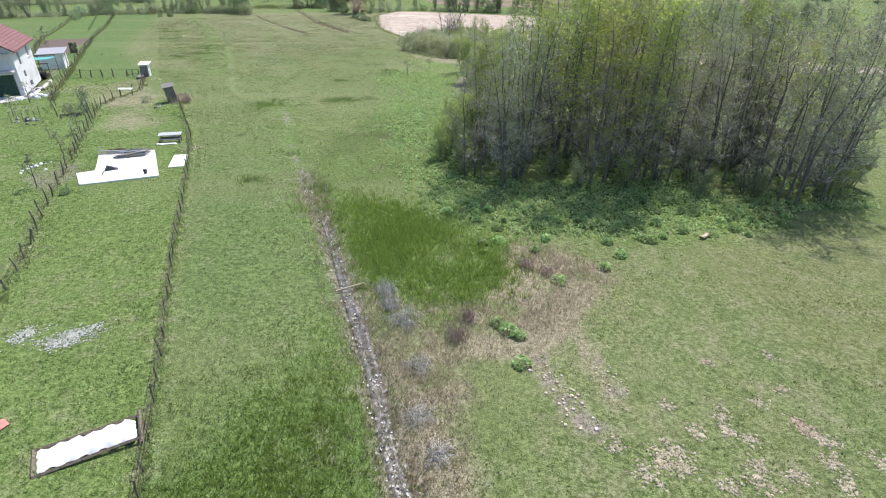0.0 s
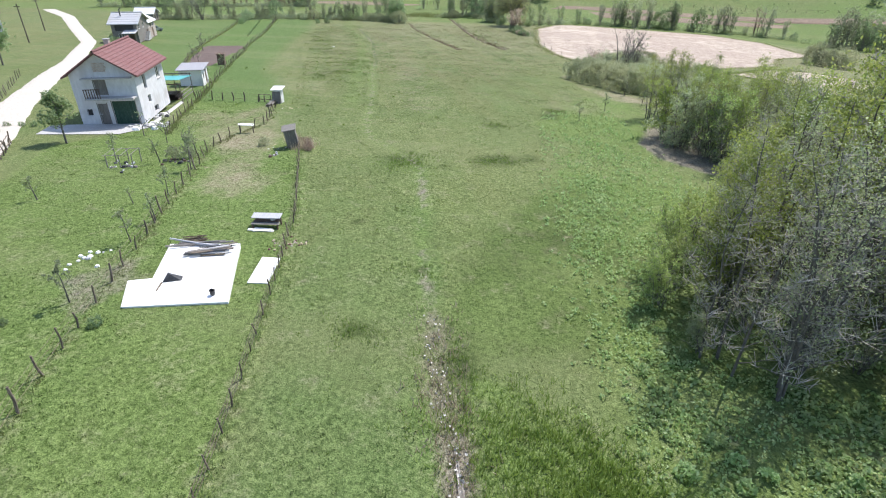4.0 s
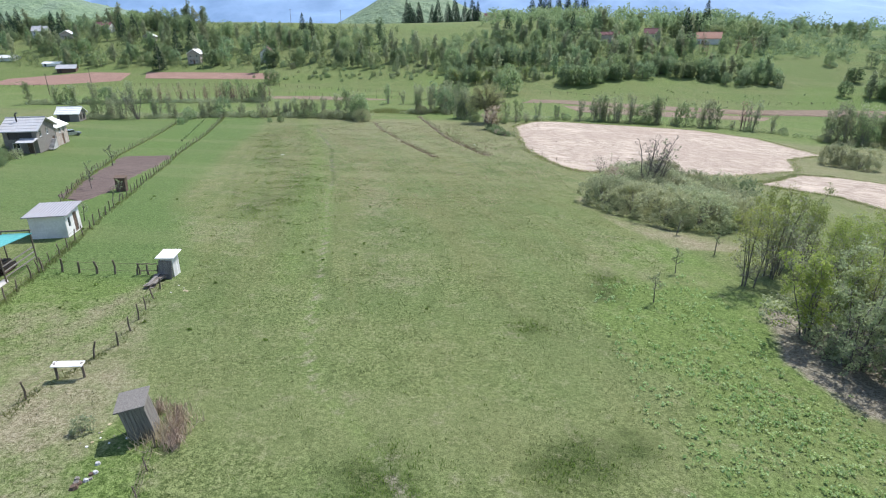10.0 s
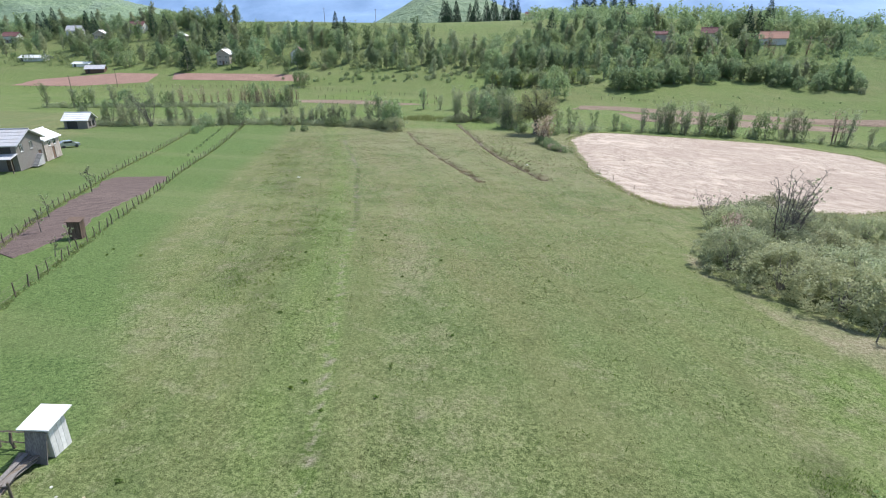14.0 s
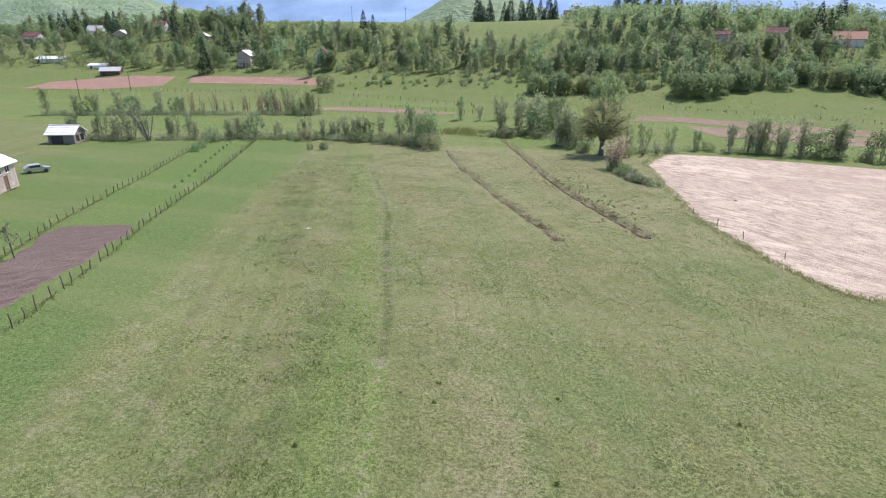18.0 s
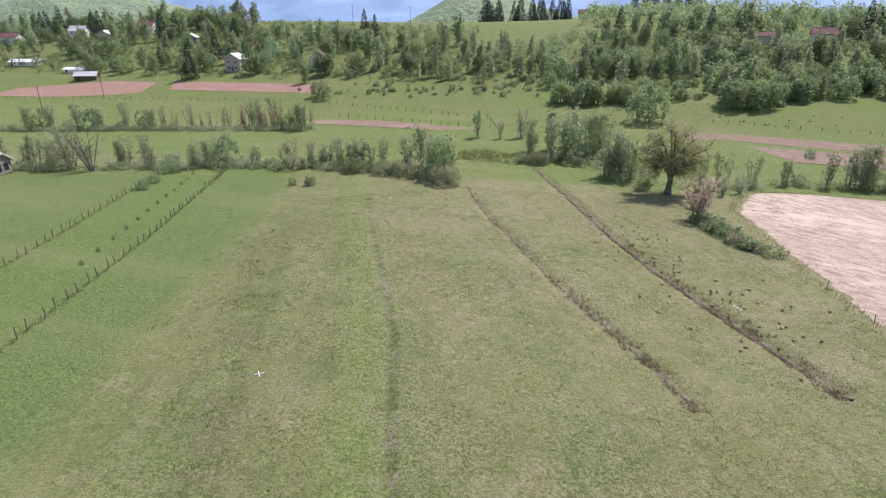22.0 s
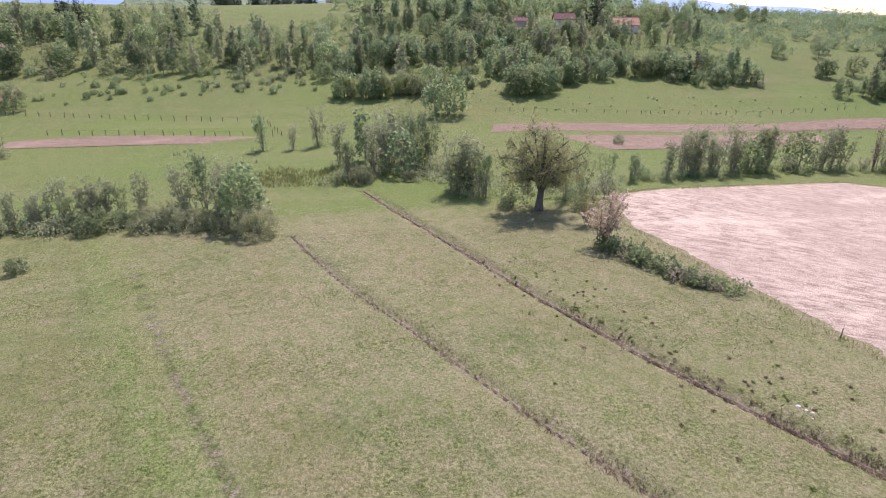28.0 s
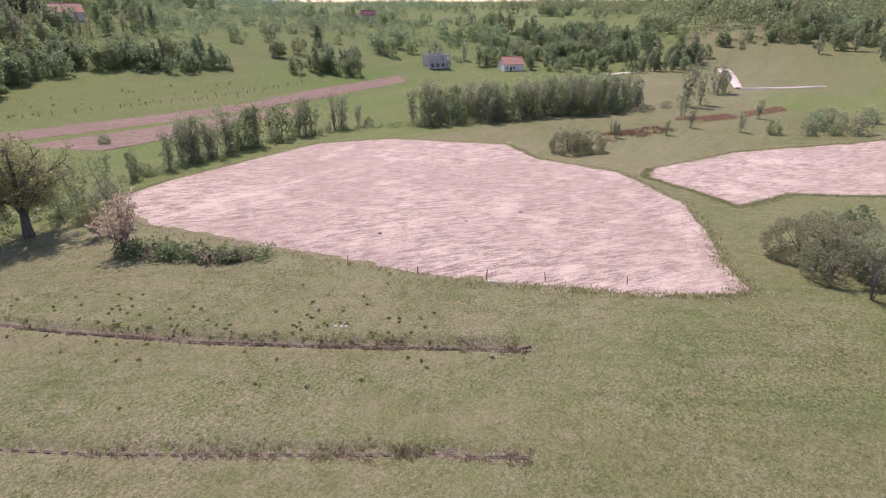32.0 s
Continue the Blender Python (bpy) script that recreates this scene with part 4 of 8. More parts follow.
def make_alder(v, leafmat=None, h=12.0):
    """Slender alder: dark stems, a haze of grey twigs, leaves gathered towards the top."""
    rng = np.random.default_rng(100 + v)
    wood, tips, twigs = grow(rng, 3 + v % 2, h, 0.095, 0.10, 22, 0.19, 0.60, 8, 0.08, sides=5, base_spread=1.2)
    hi = tips[tips[:, 2] > h * (0.06 if leafmat else 0.22)]
    w = hi[rng.random(len(hi)) < np.clip((hi[:, 2] / h) ** (0.8 if leafmat else 1.5), 0.08, 1)]
    leaves = leaf_quads(scatter(w, 3000 if leafmat else 4200, 0.34, rng, 7, 0.45), 0.055 if leafmat else 0.078, rng)
    return wood, M_STEM, leaves, leafmat or L_ALDER, twigs, M_GREYTWIG


def make_grove(v):
    return make_alder(v + 20, L_ALDER2, 12.0)


def make_thicket(v):
    """Upright twiggy bush of the understorey, buds opening."""
    rng = np.random.default_rng(300 + v)
    wood, tips, twigs = grow(rng, 9, 4.2, 0.035, 0.35, 9, 0.22, 0.8, 4, 0.1, sides=3, base_spread=0.5)
    return wood, M_STEM, leaf_quads(scatter(tips, 1500, 0.22, rng), 0.062, rng), (L_GREY, L_SPRING, L_GREY)[v % 3], twigs, M_GREYTWIG


def make_leafy(v):
    """Tall bush in small fresh leaves from the ground up."""
    rng = np.random.default_rng(350 + v)
    wood, tips, twigs = grow(rng, 7, 6.0, 0.05, 0.26, 12, 0.26, 0.8, 3, 0.06, sides=4, base_spread=0.8)
    return wood, M_STEM, leaf_quads(scatter(tips, 5200, 0.28, rng, 16, 0.42), 0.078, rng), (L_LEAFY, L_ALDER, L_SILVER)[v % 3], twigs, M_GREYTWIG


def make_willow(v):
    """Dense hump of many leafy shoots."""
    rng = np.random.default_rng(400 + v)
    wood, _, twigs = grow(rng, 10, 2.6, 0.05, 0.5, 4, 0.2, 0.6, 1, 0.3, sides=4)
    hubs = dome_points(rng, 560, 3.0, 3.0, 3.4, 15, 0.78)
    return wood, M_BARK, leaf_quads(sprays(hubs, 16, 0.13, rng), 0.10, rng, 0.8, 0.36), L_WILLOW, twigs, M_TWIG


def make_poplar(v):
    """Slender several-stemmed tree of the stream bank, half in leaf."""
    rng = np.random.default_rng(500 + v)
    wood, tips, twigs = grow(rng, 5 + v % 3, 8.5, 0.075, 0.17, 12, 0.17, 1.1, 3, 0.15, sides=4, base_spread=0.9)
    low = np.abs(rng.normal(0, 1, (40, 3))) * (0, 0, 1.0) + rng.normal(0, 1.1, (40, 3)) * (1, 1, 0)
    return wood, M_TWIG, leaf_quads(np.concatenate([scatter(tips, 1900, 0.34, rng, 9, 0.42), sprays(low, 9, 0.2, rng)]), 0.125, rng), L_GREY if v % 2 else L_SPRING, twigs, M_TWIG


def make_redpoplar(v):
    rng = np.random.default_rng(540 + v)
    wood, tips, twigs = grow(rng, 7, 8.0, 0.08, 0.13, 13, 0.13, 1.2, 3, 0.15, sides=4, base_spread=1.4)
    return wood, M_REDTWIG, leaf_quads(scatter(tips, 420, 0.2, rng), 0.10, rng), L_PINK, twigs, M_REDTWIG


def make_round(v):
    """Round-crowned tree: limbs, and sprays of leaves over an uneven crown with gaps."""
    rng = np.random.default_rng(600 + v)
    wood, tips, twigs = grow(rng, 2, 6.0, 0.14, 0.12, 8, 0.3, 0.7, 1, 0.3, sides=4)
    hubs = dome_points(rng, 190, 3.9, 3.9, 6.6, 13, 0.66)
    hubs[:, 2] += 0.7
    return wood, M_BARK, leaf_quads(sprays(hubs, 7, 0.30, rng), 0.27, rng, 0.8, 0.6), (L_SPRING, L_DARK, L_HILL)[v % 3], twigs, M_TWIG


def make_slim(v):
    """Tall slender light-crowned tree of the village gardens."""
    rng = np.random.default_rng(650 + v)
    wood, tips, twigs = grow(rng, 2, 9.5, 0.11, 0.05, 12, 0.17, 1.0, 1, 0.15, sides=4, base_spread=0.4)
    hubs = dome_points(rng, 70, 2.3, 2.3, 8.0, 10, 0.5) + np.array((0, 0, 0.8))
    return wood, M_BARK, leaf_quads(np.concatenate([scatter(tips, 700, 0.5, rng), sprays(hubs, 6, 0.28, rng)]), 0.26, rng, 0.8, 0.6), (L_HILL, L_GREY, L_SPRING)[v % 3], twigs, M_TWIG


def make_bush(v):
    rng = np.random.default_rng(700 + v)
    wood, _, twigs = grow(rng, 5, 1.6, 0.04, 0.5, 3, 0.25, 0.7, 1, 0.3, sides=3)
    hubs = dome_points(rng, 100, 2.0, 2.0, 2.9, 9, 0.66)
    return wood, M_TWIG, leaf_quads(sprays(hubs, 8, 0.19, rng), 0.16, rng, 0.8, 0.55), (L_SPRING, L_DARK, L_GREY, L_HILL)[v % 4], twigs, M_TWIG


def make_fir(v):
    rng = np.random.default_rng(800 + v)
    h = 14.0
    wood = tube([(0, 0, 0), (0.05, 0, h * 0.5), (0, 0.05, h)], (0.22, 0.13, 0.02), 5)
    P = []
    for k in range(26):
        u = k / 25
        z = 1.2 + (h - 1.4) * u
        R = (1 - u) ** 0.8 * 3.9 * rng.uniform(0.8, 1.1) + 0.12
        m = int(60 * (1 - u) + 8)
        a = rng.uniform(0, 6.28, m)
        r = R * np.sqrt(rng.uniform(0.12, 1, m))
        P.append(np.stack([np.cos(a) * r, np.sin(a) * r, z - r * 0.28 + rng.normal(0, 0.08, m)], -1))
    return wood, M_BARK, leaf_quads(np.concatenate(P), 0.36, rng, 0.25, 0.5), L_FIR


def make_oak(v):
    """Broad round-crowned tree: a short trunk, arching limbs to all sides, fine branches and young leaves."""
    rng = np.random.default_rng(900 + v)
    geos, tips = [], []
    trunk = np.array([(0, 0, 0), (0.06, 0.02, 1.0), (0.0, 0.1, 2.1), (0.1, 0.05, 3.4)])
    geos.append(tube(trunk, (0.55, 0.38, 0.33, 0.24), 8))
    t7 = np.linspace(0, 1, 7)
    for s in range(22):
        el = math.asin(min(0.98, -0.38 + 1.36 * (s + 0.5) / 22))
        az = s * 2.4 + rng.uniform(-0.3, 0.3)
        R = rng.uniform(3.6, 4.2)
        end = np.array((math.cos(az) * math.cos(el) * R, math.sin(az) * math.cos(el) * R, 4.5 + math.sin(el) * R * 0.95))
        z0 = rng.uniform(1.7, 3.3)
        p0 = np.array((0.03, 0.06, z0))
        Q = p0 + (end - p0) * t7[:, None] + np.array((0, 0, 0.7)) * np.sin(math.pi * t7)[:, None] + np.cumsum(rng.normal(0, 0.10, (7, 3)), 0) * t7[:, None]
        geos.append(tube(Q, 0.15 * (1 - 0.85 * t7) + 0.02, 5))
        for k in range(9):
            w = rng.uniform(0.35, 1)
            q0 = np.array([np.interp(w, t7, Q[:, c]) for c in range(3)])
            d = rng.normal(size=3) + (q0 - (0, 0, 4.5)) * 0.25
            d *= rng.uniform(0.7, 1.5) / np.linalg.norm(d)
            B = np.stack([q0, q0 + d * 0.5 + rng.normal(0, 0.08, 3), q0 + d])
            geos.append(tube(B, (0.045, 0.03, 0.012), 4, False))
            for j in range(4):
                x0 = B[1] + (B[2] - B[1]) * rng.random()
                g = rng.normal(size=3)
                g *= rng.uniform(0.4, 0.8) / np.linalg.norm(g)
                S = np.stack([x0, x0 + g * 0.5, x0 + g + rng.normal(0, 0.06, 3)])
                geos.append(tube(S, (0.016, 0.011, 0.007), 3, False))
                tips.append(S[1:])
    tips = np.concatenate(tips)
    return join(*geos), M_STEM, leaf_quads(scatter(tips, 16000, 0.30, rng, 8, 0.5), 0.095, rng), L_OAK


def make_pink(v):
    rng = np.random.default_rng(950 + v)
    wood, tips, twigs = grow(rng, 9, 4.6, 0.05, 0.34, 11, 0.24, 0.8, 3, 0.15, sides=4)
    return wood, M_REDTWIG, leaf_quads(scatter(tips, 2400, 0.22, rng), 0.085, rng), (L_PINK, L_OAK)[v], twigs, M_REDTWIG


def make_dead(v):
    rng = np.random.default_rng(970 + v)
    wood, tips, twigs = grow(rng, 8, 6.6, 0.08, 0.42, 11, 0.22, 0.9, 5, 0.25, sides=4)
    return wood, M_STEM, leaf_quads(scatter(tips, 260, 0.2, rng), 0.07, rng), L_GREY, twigs, M_STEM


def make_fruit(v):
    rng = np.random.default_rng(980 + v)
    wood, tips, twigs = grow(rng, 1, 2.3, 0.05, 0.12, 9, 0.32, 0.9, 2, 0.35, sides=5, base_spread=0.0)
    return wood, M_STEM, leaf_quads(scatter(tips, (120, 380)[v % 2], 0.10, rng), 0.05, rng), L_GREY if v % 2 else L_SPRING, twigs, M_STEM


def make_apple(v):
    rng = np.random.default_rng(990 + v)
    wood, tips, twigs = grow(rng, 1, 4.2, 0.11, 0.08, 14, 0.36, 0.7, 3, 0.3, sides=6, base_spread=0.0)
    return wood, M_STEM, leaf_quads(scatter(tips, 3000, 0.24, rng, 14), 0.09, rng), L_SPRING, twigs, M_TWIG


MAKERS = {"alder": (make_alder, 4, "alder_tree", "slender alder with several stems and fresh yellow-green leaves", "tree"),
          "grove": (make_grove, 4, "alder_tree", "grey-barked alder with dark stems and thin young leaves", "tree"),
          "thicket": (make_thicket, 3, "shrub", "twiggy grey undergrowth shrub with opening buds", "shrub"),
          "leafy": (make_leafy, 3, "tall_bush", "tall bush in fresh small yellow-green leaves", "bush"),
          "willow": (make_willow, 4, "willow_bush", "dense rounded silver-green willow bush", "bush"),
          "poplar": (make_poplar, 4, "streamside_tree", "upright many-stemmed tree half in leaf", "tree"),
          "redpoplar": (make_redpoplar, 2, "streamside_tree", "bare reddish many-stemmed young trees", "tree"),
          "round": (make_round, 3, "deciduous_tree", "leafy round-crowned deciduous tree", "tree"),
          "hround": (make_round, 3, "maple_tree", "leafy round-crowned tree of the hill woods", "tree"),
          "hslim": (make_slim, 3, "aspen_tree", "tall slender tree in light leaf on the hill", "tree"),
          "slim": (make_slim, 3, "birch_tree", "tall slender birch in light green leaf", "tree"),
          "bush": (make_bush, 4, "bush", "leafy green hedge bush", "bush"),
          "hbush": (make_bush, 4, "hawthorn_bush", "leafy green bush on the hillside", "bush"),
          "ebush": (make_bush, 4, "blackthorn_bush", "leafy bush of a hillside hedgerow", "bush"),
          "sbush": (make_bush, 2, "scrub_bush", "low dark scrub bush in open grass", "bush"),
          "fir": (make_fir, 2, "fir_tree", "tall dark green conical fir", "tree"),
          "oak": (make_oak, 1, "oak_tree", "broad spreading tree with olive young leaves", "tree"),
          "pink": (make_pink, 2, "shrub", "shrub with pinkish opening leaves", "shrub"),
          "dead": (make_dead, 1, "bare_tree", "half-dead tree with bare branching limbs", "tree"),
          "fruit": (make_fruit, 4, "fruit_tree", "young pruned fruit tree with thin branches", "tree"),
          "apple": (make_apple, 1, "apple_tree", "small leafy apple tree", "tree")}
STOCK = {}


def put(key, x, y, size=1.0, group="", label="", v=None, tall=1.0, sink=0.05, z=None):
    """Set a plant of a kind on the ground."""
    maker, variants, name, text, cat = MAKERS[key]
    v = int(RNG.integers(0, variants)) if v is None else v
    if (key, v) not in STOCK:
        wood, bark, leaves, lm, *fine = maker(v)
        if fine and fine[1] is bark:
            wood, fine = join(wood, fine[0]), ()
        STOCK[key, v] = [("trunk", mesh_of("trunk", wood[0], wood[1], bark, True)), ("crown", mesh_of("crown", leaves[0], leaves[1], lm))]
        if fine and fine[0][0] and key not in ("round", "slim", "hround", "hslim", "bush", "hbush", "ebush", "sbush"):
            STOCK[key, v].append(("branchwork", mesh_of("branchwork", fine[0][0], fine[0][1], fine[1])))
    s = size * float(RNG.uniform(0.92, 1.08))
    h = gz(x, y) if z is None else z
    ob = thing(name, pose(x, y, h - sink, 0, 0, float(RNG.uniform(0, 360))), label or text, cat, group)
    ob.scale = (s, s, s * tall)
    for piece, me in STOCK[key, v]:
        pc = obj(piece, me, ob)
        if piece == "branchwork":
            pc["kind"] = "stuff"
    return ob


def wood_fill(poly, spacing, key, lo, hi, group, jitter=0.4, tall=1.0):
    P = np.array(poly)
    for x in np.arange(P[:, 0].min(), P[:, 0].max(), spacing):
        for y in np.arange(P[:, 1].min(), P[:, 1].max(), spacing):
            px, py = x + RNG.uniform(-jitter, jitter) * spacing, y + RNG.uniform(-jitter, jitter) * spacing
            if bool(inside(np.array(px), np.array(py), poly)):
                put(key, px, py, RNG.uniform(lo, hi), group, tall=tall)


# the alder grove and its undergrowth
GROVE = [(-0.3, 39.5), (1.5, 36.2), (3.0, 34.8), (8.0, 35.2), (14.0, 34.6), (20.0, 34.6), (27.0, 34.0), (33.0, 42.0), (31.0, 54.0), (20.0, 60.0), (10.0, 60.0), (6.5, 56.0), (3.5, 49.5), (0.8, 45.6)]
for gx in np.arange(-0.5, 33.0, 3.3):
    for gy in np.arange(34.8, 61.0, 3.3):
        x, y = gx + RNG.uniform(-1.1, 1.1), gy + RNG.uniform(-1.1, 1.1)
        if bool(inside(np.array(x), np.array(y), GROVE)):
            edge = min(x + 0.5, float(seg_dist(np.array(x), np.array(y), [(-0.3, 39.5), (0.8, 45.6), (3.5, 49.5), (6.5, 56.0), (10.0, 60.0)])[0]))
            size = min(1.06, 0.60 + 0.075 * max(0.0, edge)) * RNG.uniform(0.92, 1.05)
            leafy = RNG.random() < (0.08 if y < 38.5 else 0.8 if x < 15 else 0.25)
            put("alder" if leafy else "grove", x, y, size, "alders of the grove")
for gx, gy, gs, gv in ((-0.2, 40.8, 0.66, 0), (0.0, 42.6, 0.72, 0), (1.0, 44.6, 0.8, 0), (2.2, 46.8, 0.85, 0), (3.8, 48.8, 0.85, 2), (4.8, 51.0, 0.85, 0), (6.0, 53.4, 0.8, 2), (6.6, 56.2, 0.85, 2), (6.8, 59.0, 0.85, 2), (8.4, 60.6, 0.9, 2),
                       (1.2, 37.6, 0.5, 2), (9.0, 36.0, 0.4, 2), (12.5, 36.4, 0.45, 0), (17.5, 36.0, 0.4, 2), (21.5, 35.8, 0.5, 2), (26.4, 35.6, 0.55, 0), (30.4, 39.4, 0.65, 2), (32.4, 43.0, 0.7, 0), (2.6, 42.0, 1.0, 1), (4.4, 45.6, 1.1, 1)):
    put("leafy", gx, gy, gs * 0.82, "tall bushes at the grove's edge", v=gv)
wood_fill([(1.0, 40.0), (3.0, 36.0), (14.0, 35.4), (28.0, 34.6), (32.0, 42.0), (24.0, 44.0), (4.0, 45.0)], 3.0, "thicket", 0.45, 0.95, "undergrowth of the grove")
GROVE_B = [(2.4, 84.6), (1.8, 77.0), (3.0, 72.4), (5.6, 70.2), (8.0, 67.0), (14.0, 65.0), (20.0, 70.0), (20.0, 86.0), (12.0, 94.0), (6.0, 92.0)]
wood_fill(GROVE_B, 3.6, "alder", 0.50, 0.66, "small alders beside the meadow")
wood_fill(GROVE_B, 5.4, "thicket", 0.8, 1.2, "leafy thicket beside the meadow", tall=1.1)
for gx, gy, gs, gv in ((3.9, 72.4, 0.95, 2), (6.2, 71.0, 0.9, 2), (3.2, 76.4, 0.9, 1), (6.8, 69.4, 1.0, 0), (10.0, 67.0, 1.0, 1), (5.6, 75.6, 1.05, 2), (13.0, 66.6, 1.0, 2)):
    put("leafy", gx, gy, gs, "tall bushes beside the meadow", v=gv)
put("alder", 2.1, 84.5, 0.58, "small alders beside the meadow", v=1)
# willows
for wx, wy, ws in ((-6.4, 110.5, 1.0), (-3.6, 106.5, 1.1), (-0.6, 103.4, 1.15), (2.8, 103.6, 1.2), (6.0, 105.6, 1.1), (8.6, 109.5, 1.05), (-5.0, 114.5, 0.95), (-1.0, 110.0, 1.15),
                   (3.2, 109.5, 1.2), (-2.0, 117.0, 1.1), (3.0, 117.0, 1.1), (8.0, 116.0, 0.95), (-2.5, 124.0, 1.1), (2.0, 125.5, 1.15), (-1.2, 130.0, 1.1), (3.6, 132.5, 1.15), (7.0, 128.0, 1.0)):
    put("willow", wx, wy, ws * 1.22, "willow thicket", tall=0.80)
for k in range(12):
    put("willow", RNG.uniform(-4.0, 6.5), RNG.uniform(106.0, 128.0), RNG.uniform(0.7, 1.1), "willow thicket", tall=0.95)
put("dead", -0.6, 119.0, 1.3, "", v=0)
put("dead", 1.2, 121.0, 1.1, "", v=0)
put("dead", -5.0, 127.5, 0.7, "", "small bare grey tree at the field's edge", v=0)
put("pink", -5.6, 116.5, 0.85, "", v=0)
for wx, wy, ws, wk in ((46.8, 172.5, 1.5, "willow"), (49.5, 170.0, 1.35, "willow"), (12.5, 131.5, 0.9, "willow"), (15.0, 128.0, 0.9, "bush"), (84.0, 141.0, 1.1, "bush"), (92.0, 134.0, 1.3, "bush"), (97.0, 131.0, 1.3, "willow"), (104.0, 124.0, 1.2, "bush")):
    put(wk, wx, wy, ws, "single bushes")
# saplings by the wet ground
for sx, sy in ((-3.0, 85.4), (-5.7, 78.6), (-0.4, 98.2), (1.6, 92.0), (3.6, 90.0)):
    put("fruit", sx, sy, 0.95, "saplings", "thin bare sapling standing in rough grass")
# trees along the stream, west to east
for tx, ty, ts, tk in ((-150, 184, 1.0, "poplar"), (-145, 187, 0.9, "poplar"), (-141.4, 187, 0.95, "poplar"), (-137.8, 188, 1.25, "poplar"), (-133.0, 188, 1.2, "dead"), (-130, 193, 0.9, "poplar"), (-128.3, 196, 0.9, "poplar"),
                       (-125, 194, 0.75, "poplar"), (-122, 196, 0.7, "bush"), (-119.1, 192.5, 1.1, "bush"), (-117, 197, 0.8, "poplar"), (-113.6, 201.5, 0.9, "round"), (-109, 203, 0.6, "poplar"), (-105, 203, 0.7, "bush"),
                       (-102, 203.5, 0.85, "poplar"), (-100.2, 202.5, 0.9, "willow"), (-97.6, 206, 0.9, "poplar"), (-94.5, 207, 0.85, "poplar"), (-91.5, 206, 0.8, "poplar"), (-88.0, 204, 1.25, "bush"), (-85.5, 206, 0.85, "bush"),
                       (-83.5, 208, 0.9, "poplar"), (-80.8, 205.5, 0.9, "willow"), (-78.0, 207, 1.15, "poplar"), (-76.0, 209, 1.2, "poplar"), (-73.5, 206.5, 1.1, "poplar"), (-71.6, 209, 1.15, "poplar"), (-70.0, 204.5, 1.0, "round"),
                       (-68.2, 200.0, 1.05, "willow"), (-72.5, 202.5, 0.7, "willow"), (-76.5, 203.6, 0.8, "willow"), (-82.5, 203.4, 0.5, "willow"),
                       (-58.1, 227, 0.8, "poplar"), (-56.0, 224, 0.85, "willow"), (-54.0, 229, 1.0, "poplar"), (-51.5, 233, 1.05, "poplar"), (-49.0, 230, 1.0, "round"), (-47.0, 236, 1.15, "poplar"), (-44.0, 233, 1.1, "poplar"),
                       (-43.0, 229, 1.0, "willow"), (-52.0, 240, 1.1, "poplar"), (-64.9, 256, 0.9, "poplar"), (-70.0, 253, 0.8, "poplar"), (-76.0, 253, 1.1, "poplar"), (-60.0, 238, 1.0, "poplar"), (-48, 225, 0.6, "willow"),
                       (-42.0, 215.5, 1.0, "poplar"), (-40.0, 217, 0.9, "round"), (-36.8, 206.4, 0.55, "bush"), (-27.0, 210.0, 0.8, "poplar"), (-24.0, 212, 0.75, "poplar"), (-18.0, 216.5, 0.65, "poplar"),
                       (-9.5, 221.5, 0.7, "bush"), (-12.5, 219.0, 0.6, "poplar"), (-5.4, 221.0, 0.75, "poplar"), (-1.0, 224.5, 0.95, "poplar"), (2.2, 225.5, 1.0, "poplar"), (5.5, 225.0, 0.95, "poplar"), (10.0, 226.5, 1.0, "poplar"),
                       (14.6, 228.0, 0.9, "round"), (19.0, 230.0, 0.95, "poplar"), (23.5, 229.0, 0.85, "bush"), (27.5, 231.5, 1.0, "round"), (35.0, 232.0, 1.05, "poplar"), (44.0, 231.5, 1.15, "redpoplar"), (47.5, 232.5, 1.15, "poplar"),
                       (56.0, 231.0, 0.7, "bush"), (62.8, 219.0, 0.7, "willow")):
    put(tk, tx, ty, ts * (0.66 if -128 < tx < -84 and tk == "poplar" else 0.8 if tx < -68 and tk == "poplar" else 1.0), "trees along the stream")
put("oak", -32.4, 205.2, 1.36, "", v=0, tall=1.02)
for tx, ty, ts, tk in ((-40.1, 214.6, 1.05, "poplar"), (-38.4, 213.0, 0.9, "poplar"), (-36.0, 208.2, 0.75, "bush"), (-27.4, 204.8, 0.8, "bush"), (-45.5, 242.0, 1.1, "poplar"), (-47.2, 248.0, 1.1, "poplar"), (-52.0, 247.0, 1.05, "poplar"), (-55.4, 241.0, 1.0, "slim"), (-45.2, 234.0, 0.95, "leafy"), (-50.0, 238.0, 0.95, "slim"), (-24.0, 207.0, 0.7, "thicket"), (-21.0, 209.5, 0.8, "thicket"), (67.7, 169.8, 0.45, "poplar"), (75.0, 161.0, 0.4, "poplar"), (84.0, 147.3, 0.5, "poplar"), (85.5, 134.6, 1.1, "bush"), (89.0, 126.0, 1.3, "bush"), (87.0, 130.0, 1.0, "bush")):
    put(tk, tx, ty, ts, "trees along the stream")
put("pink", -29.9, 190.6, 1.45, "", v=0)
put("pink", -28.5, 198.0, 0.85, "", "shrub with olive young leaves at the field's corner", v=1)
for bx, by, bs in ((-113.2, 179.5, 0.7), (-115.2, 184.0, 0.65), (-92.7, 190.6, 0.5), (-89.5, 191.3, 0.6)):
    put("bush", bx, by, bs, "small bushes in the meadow")
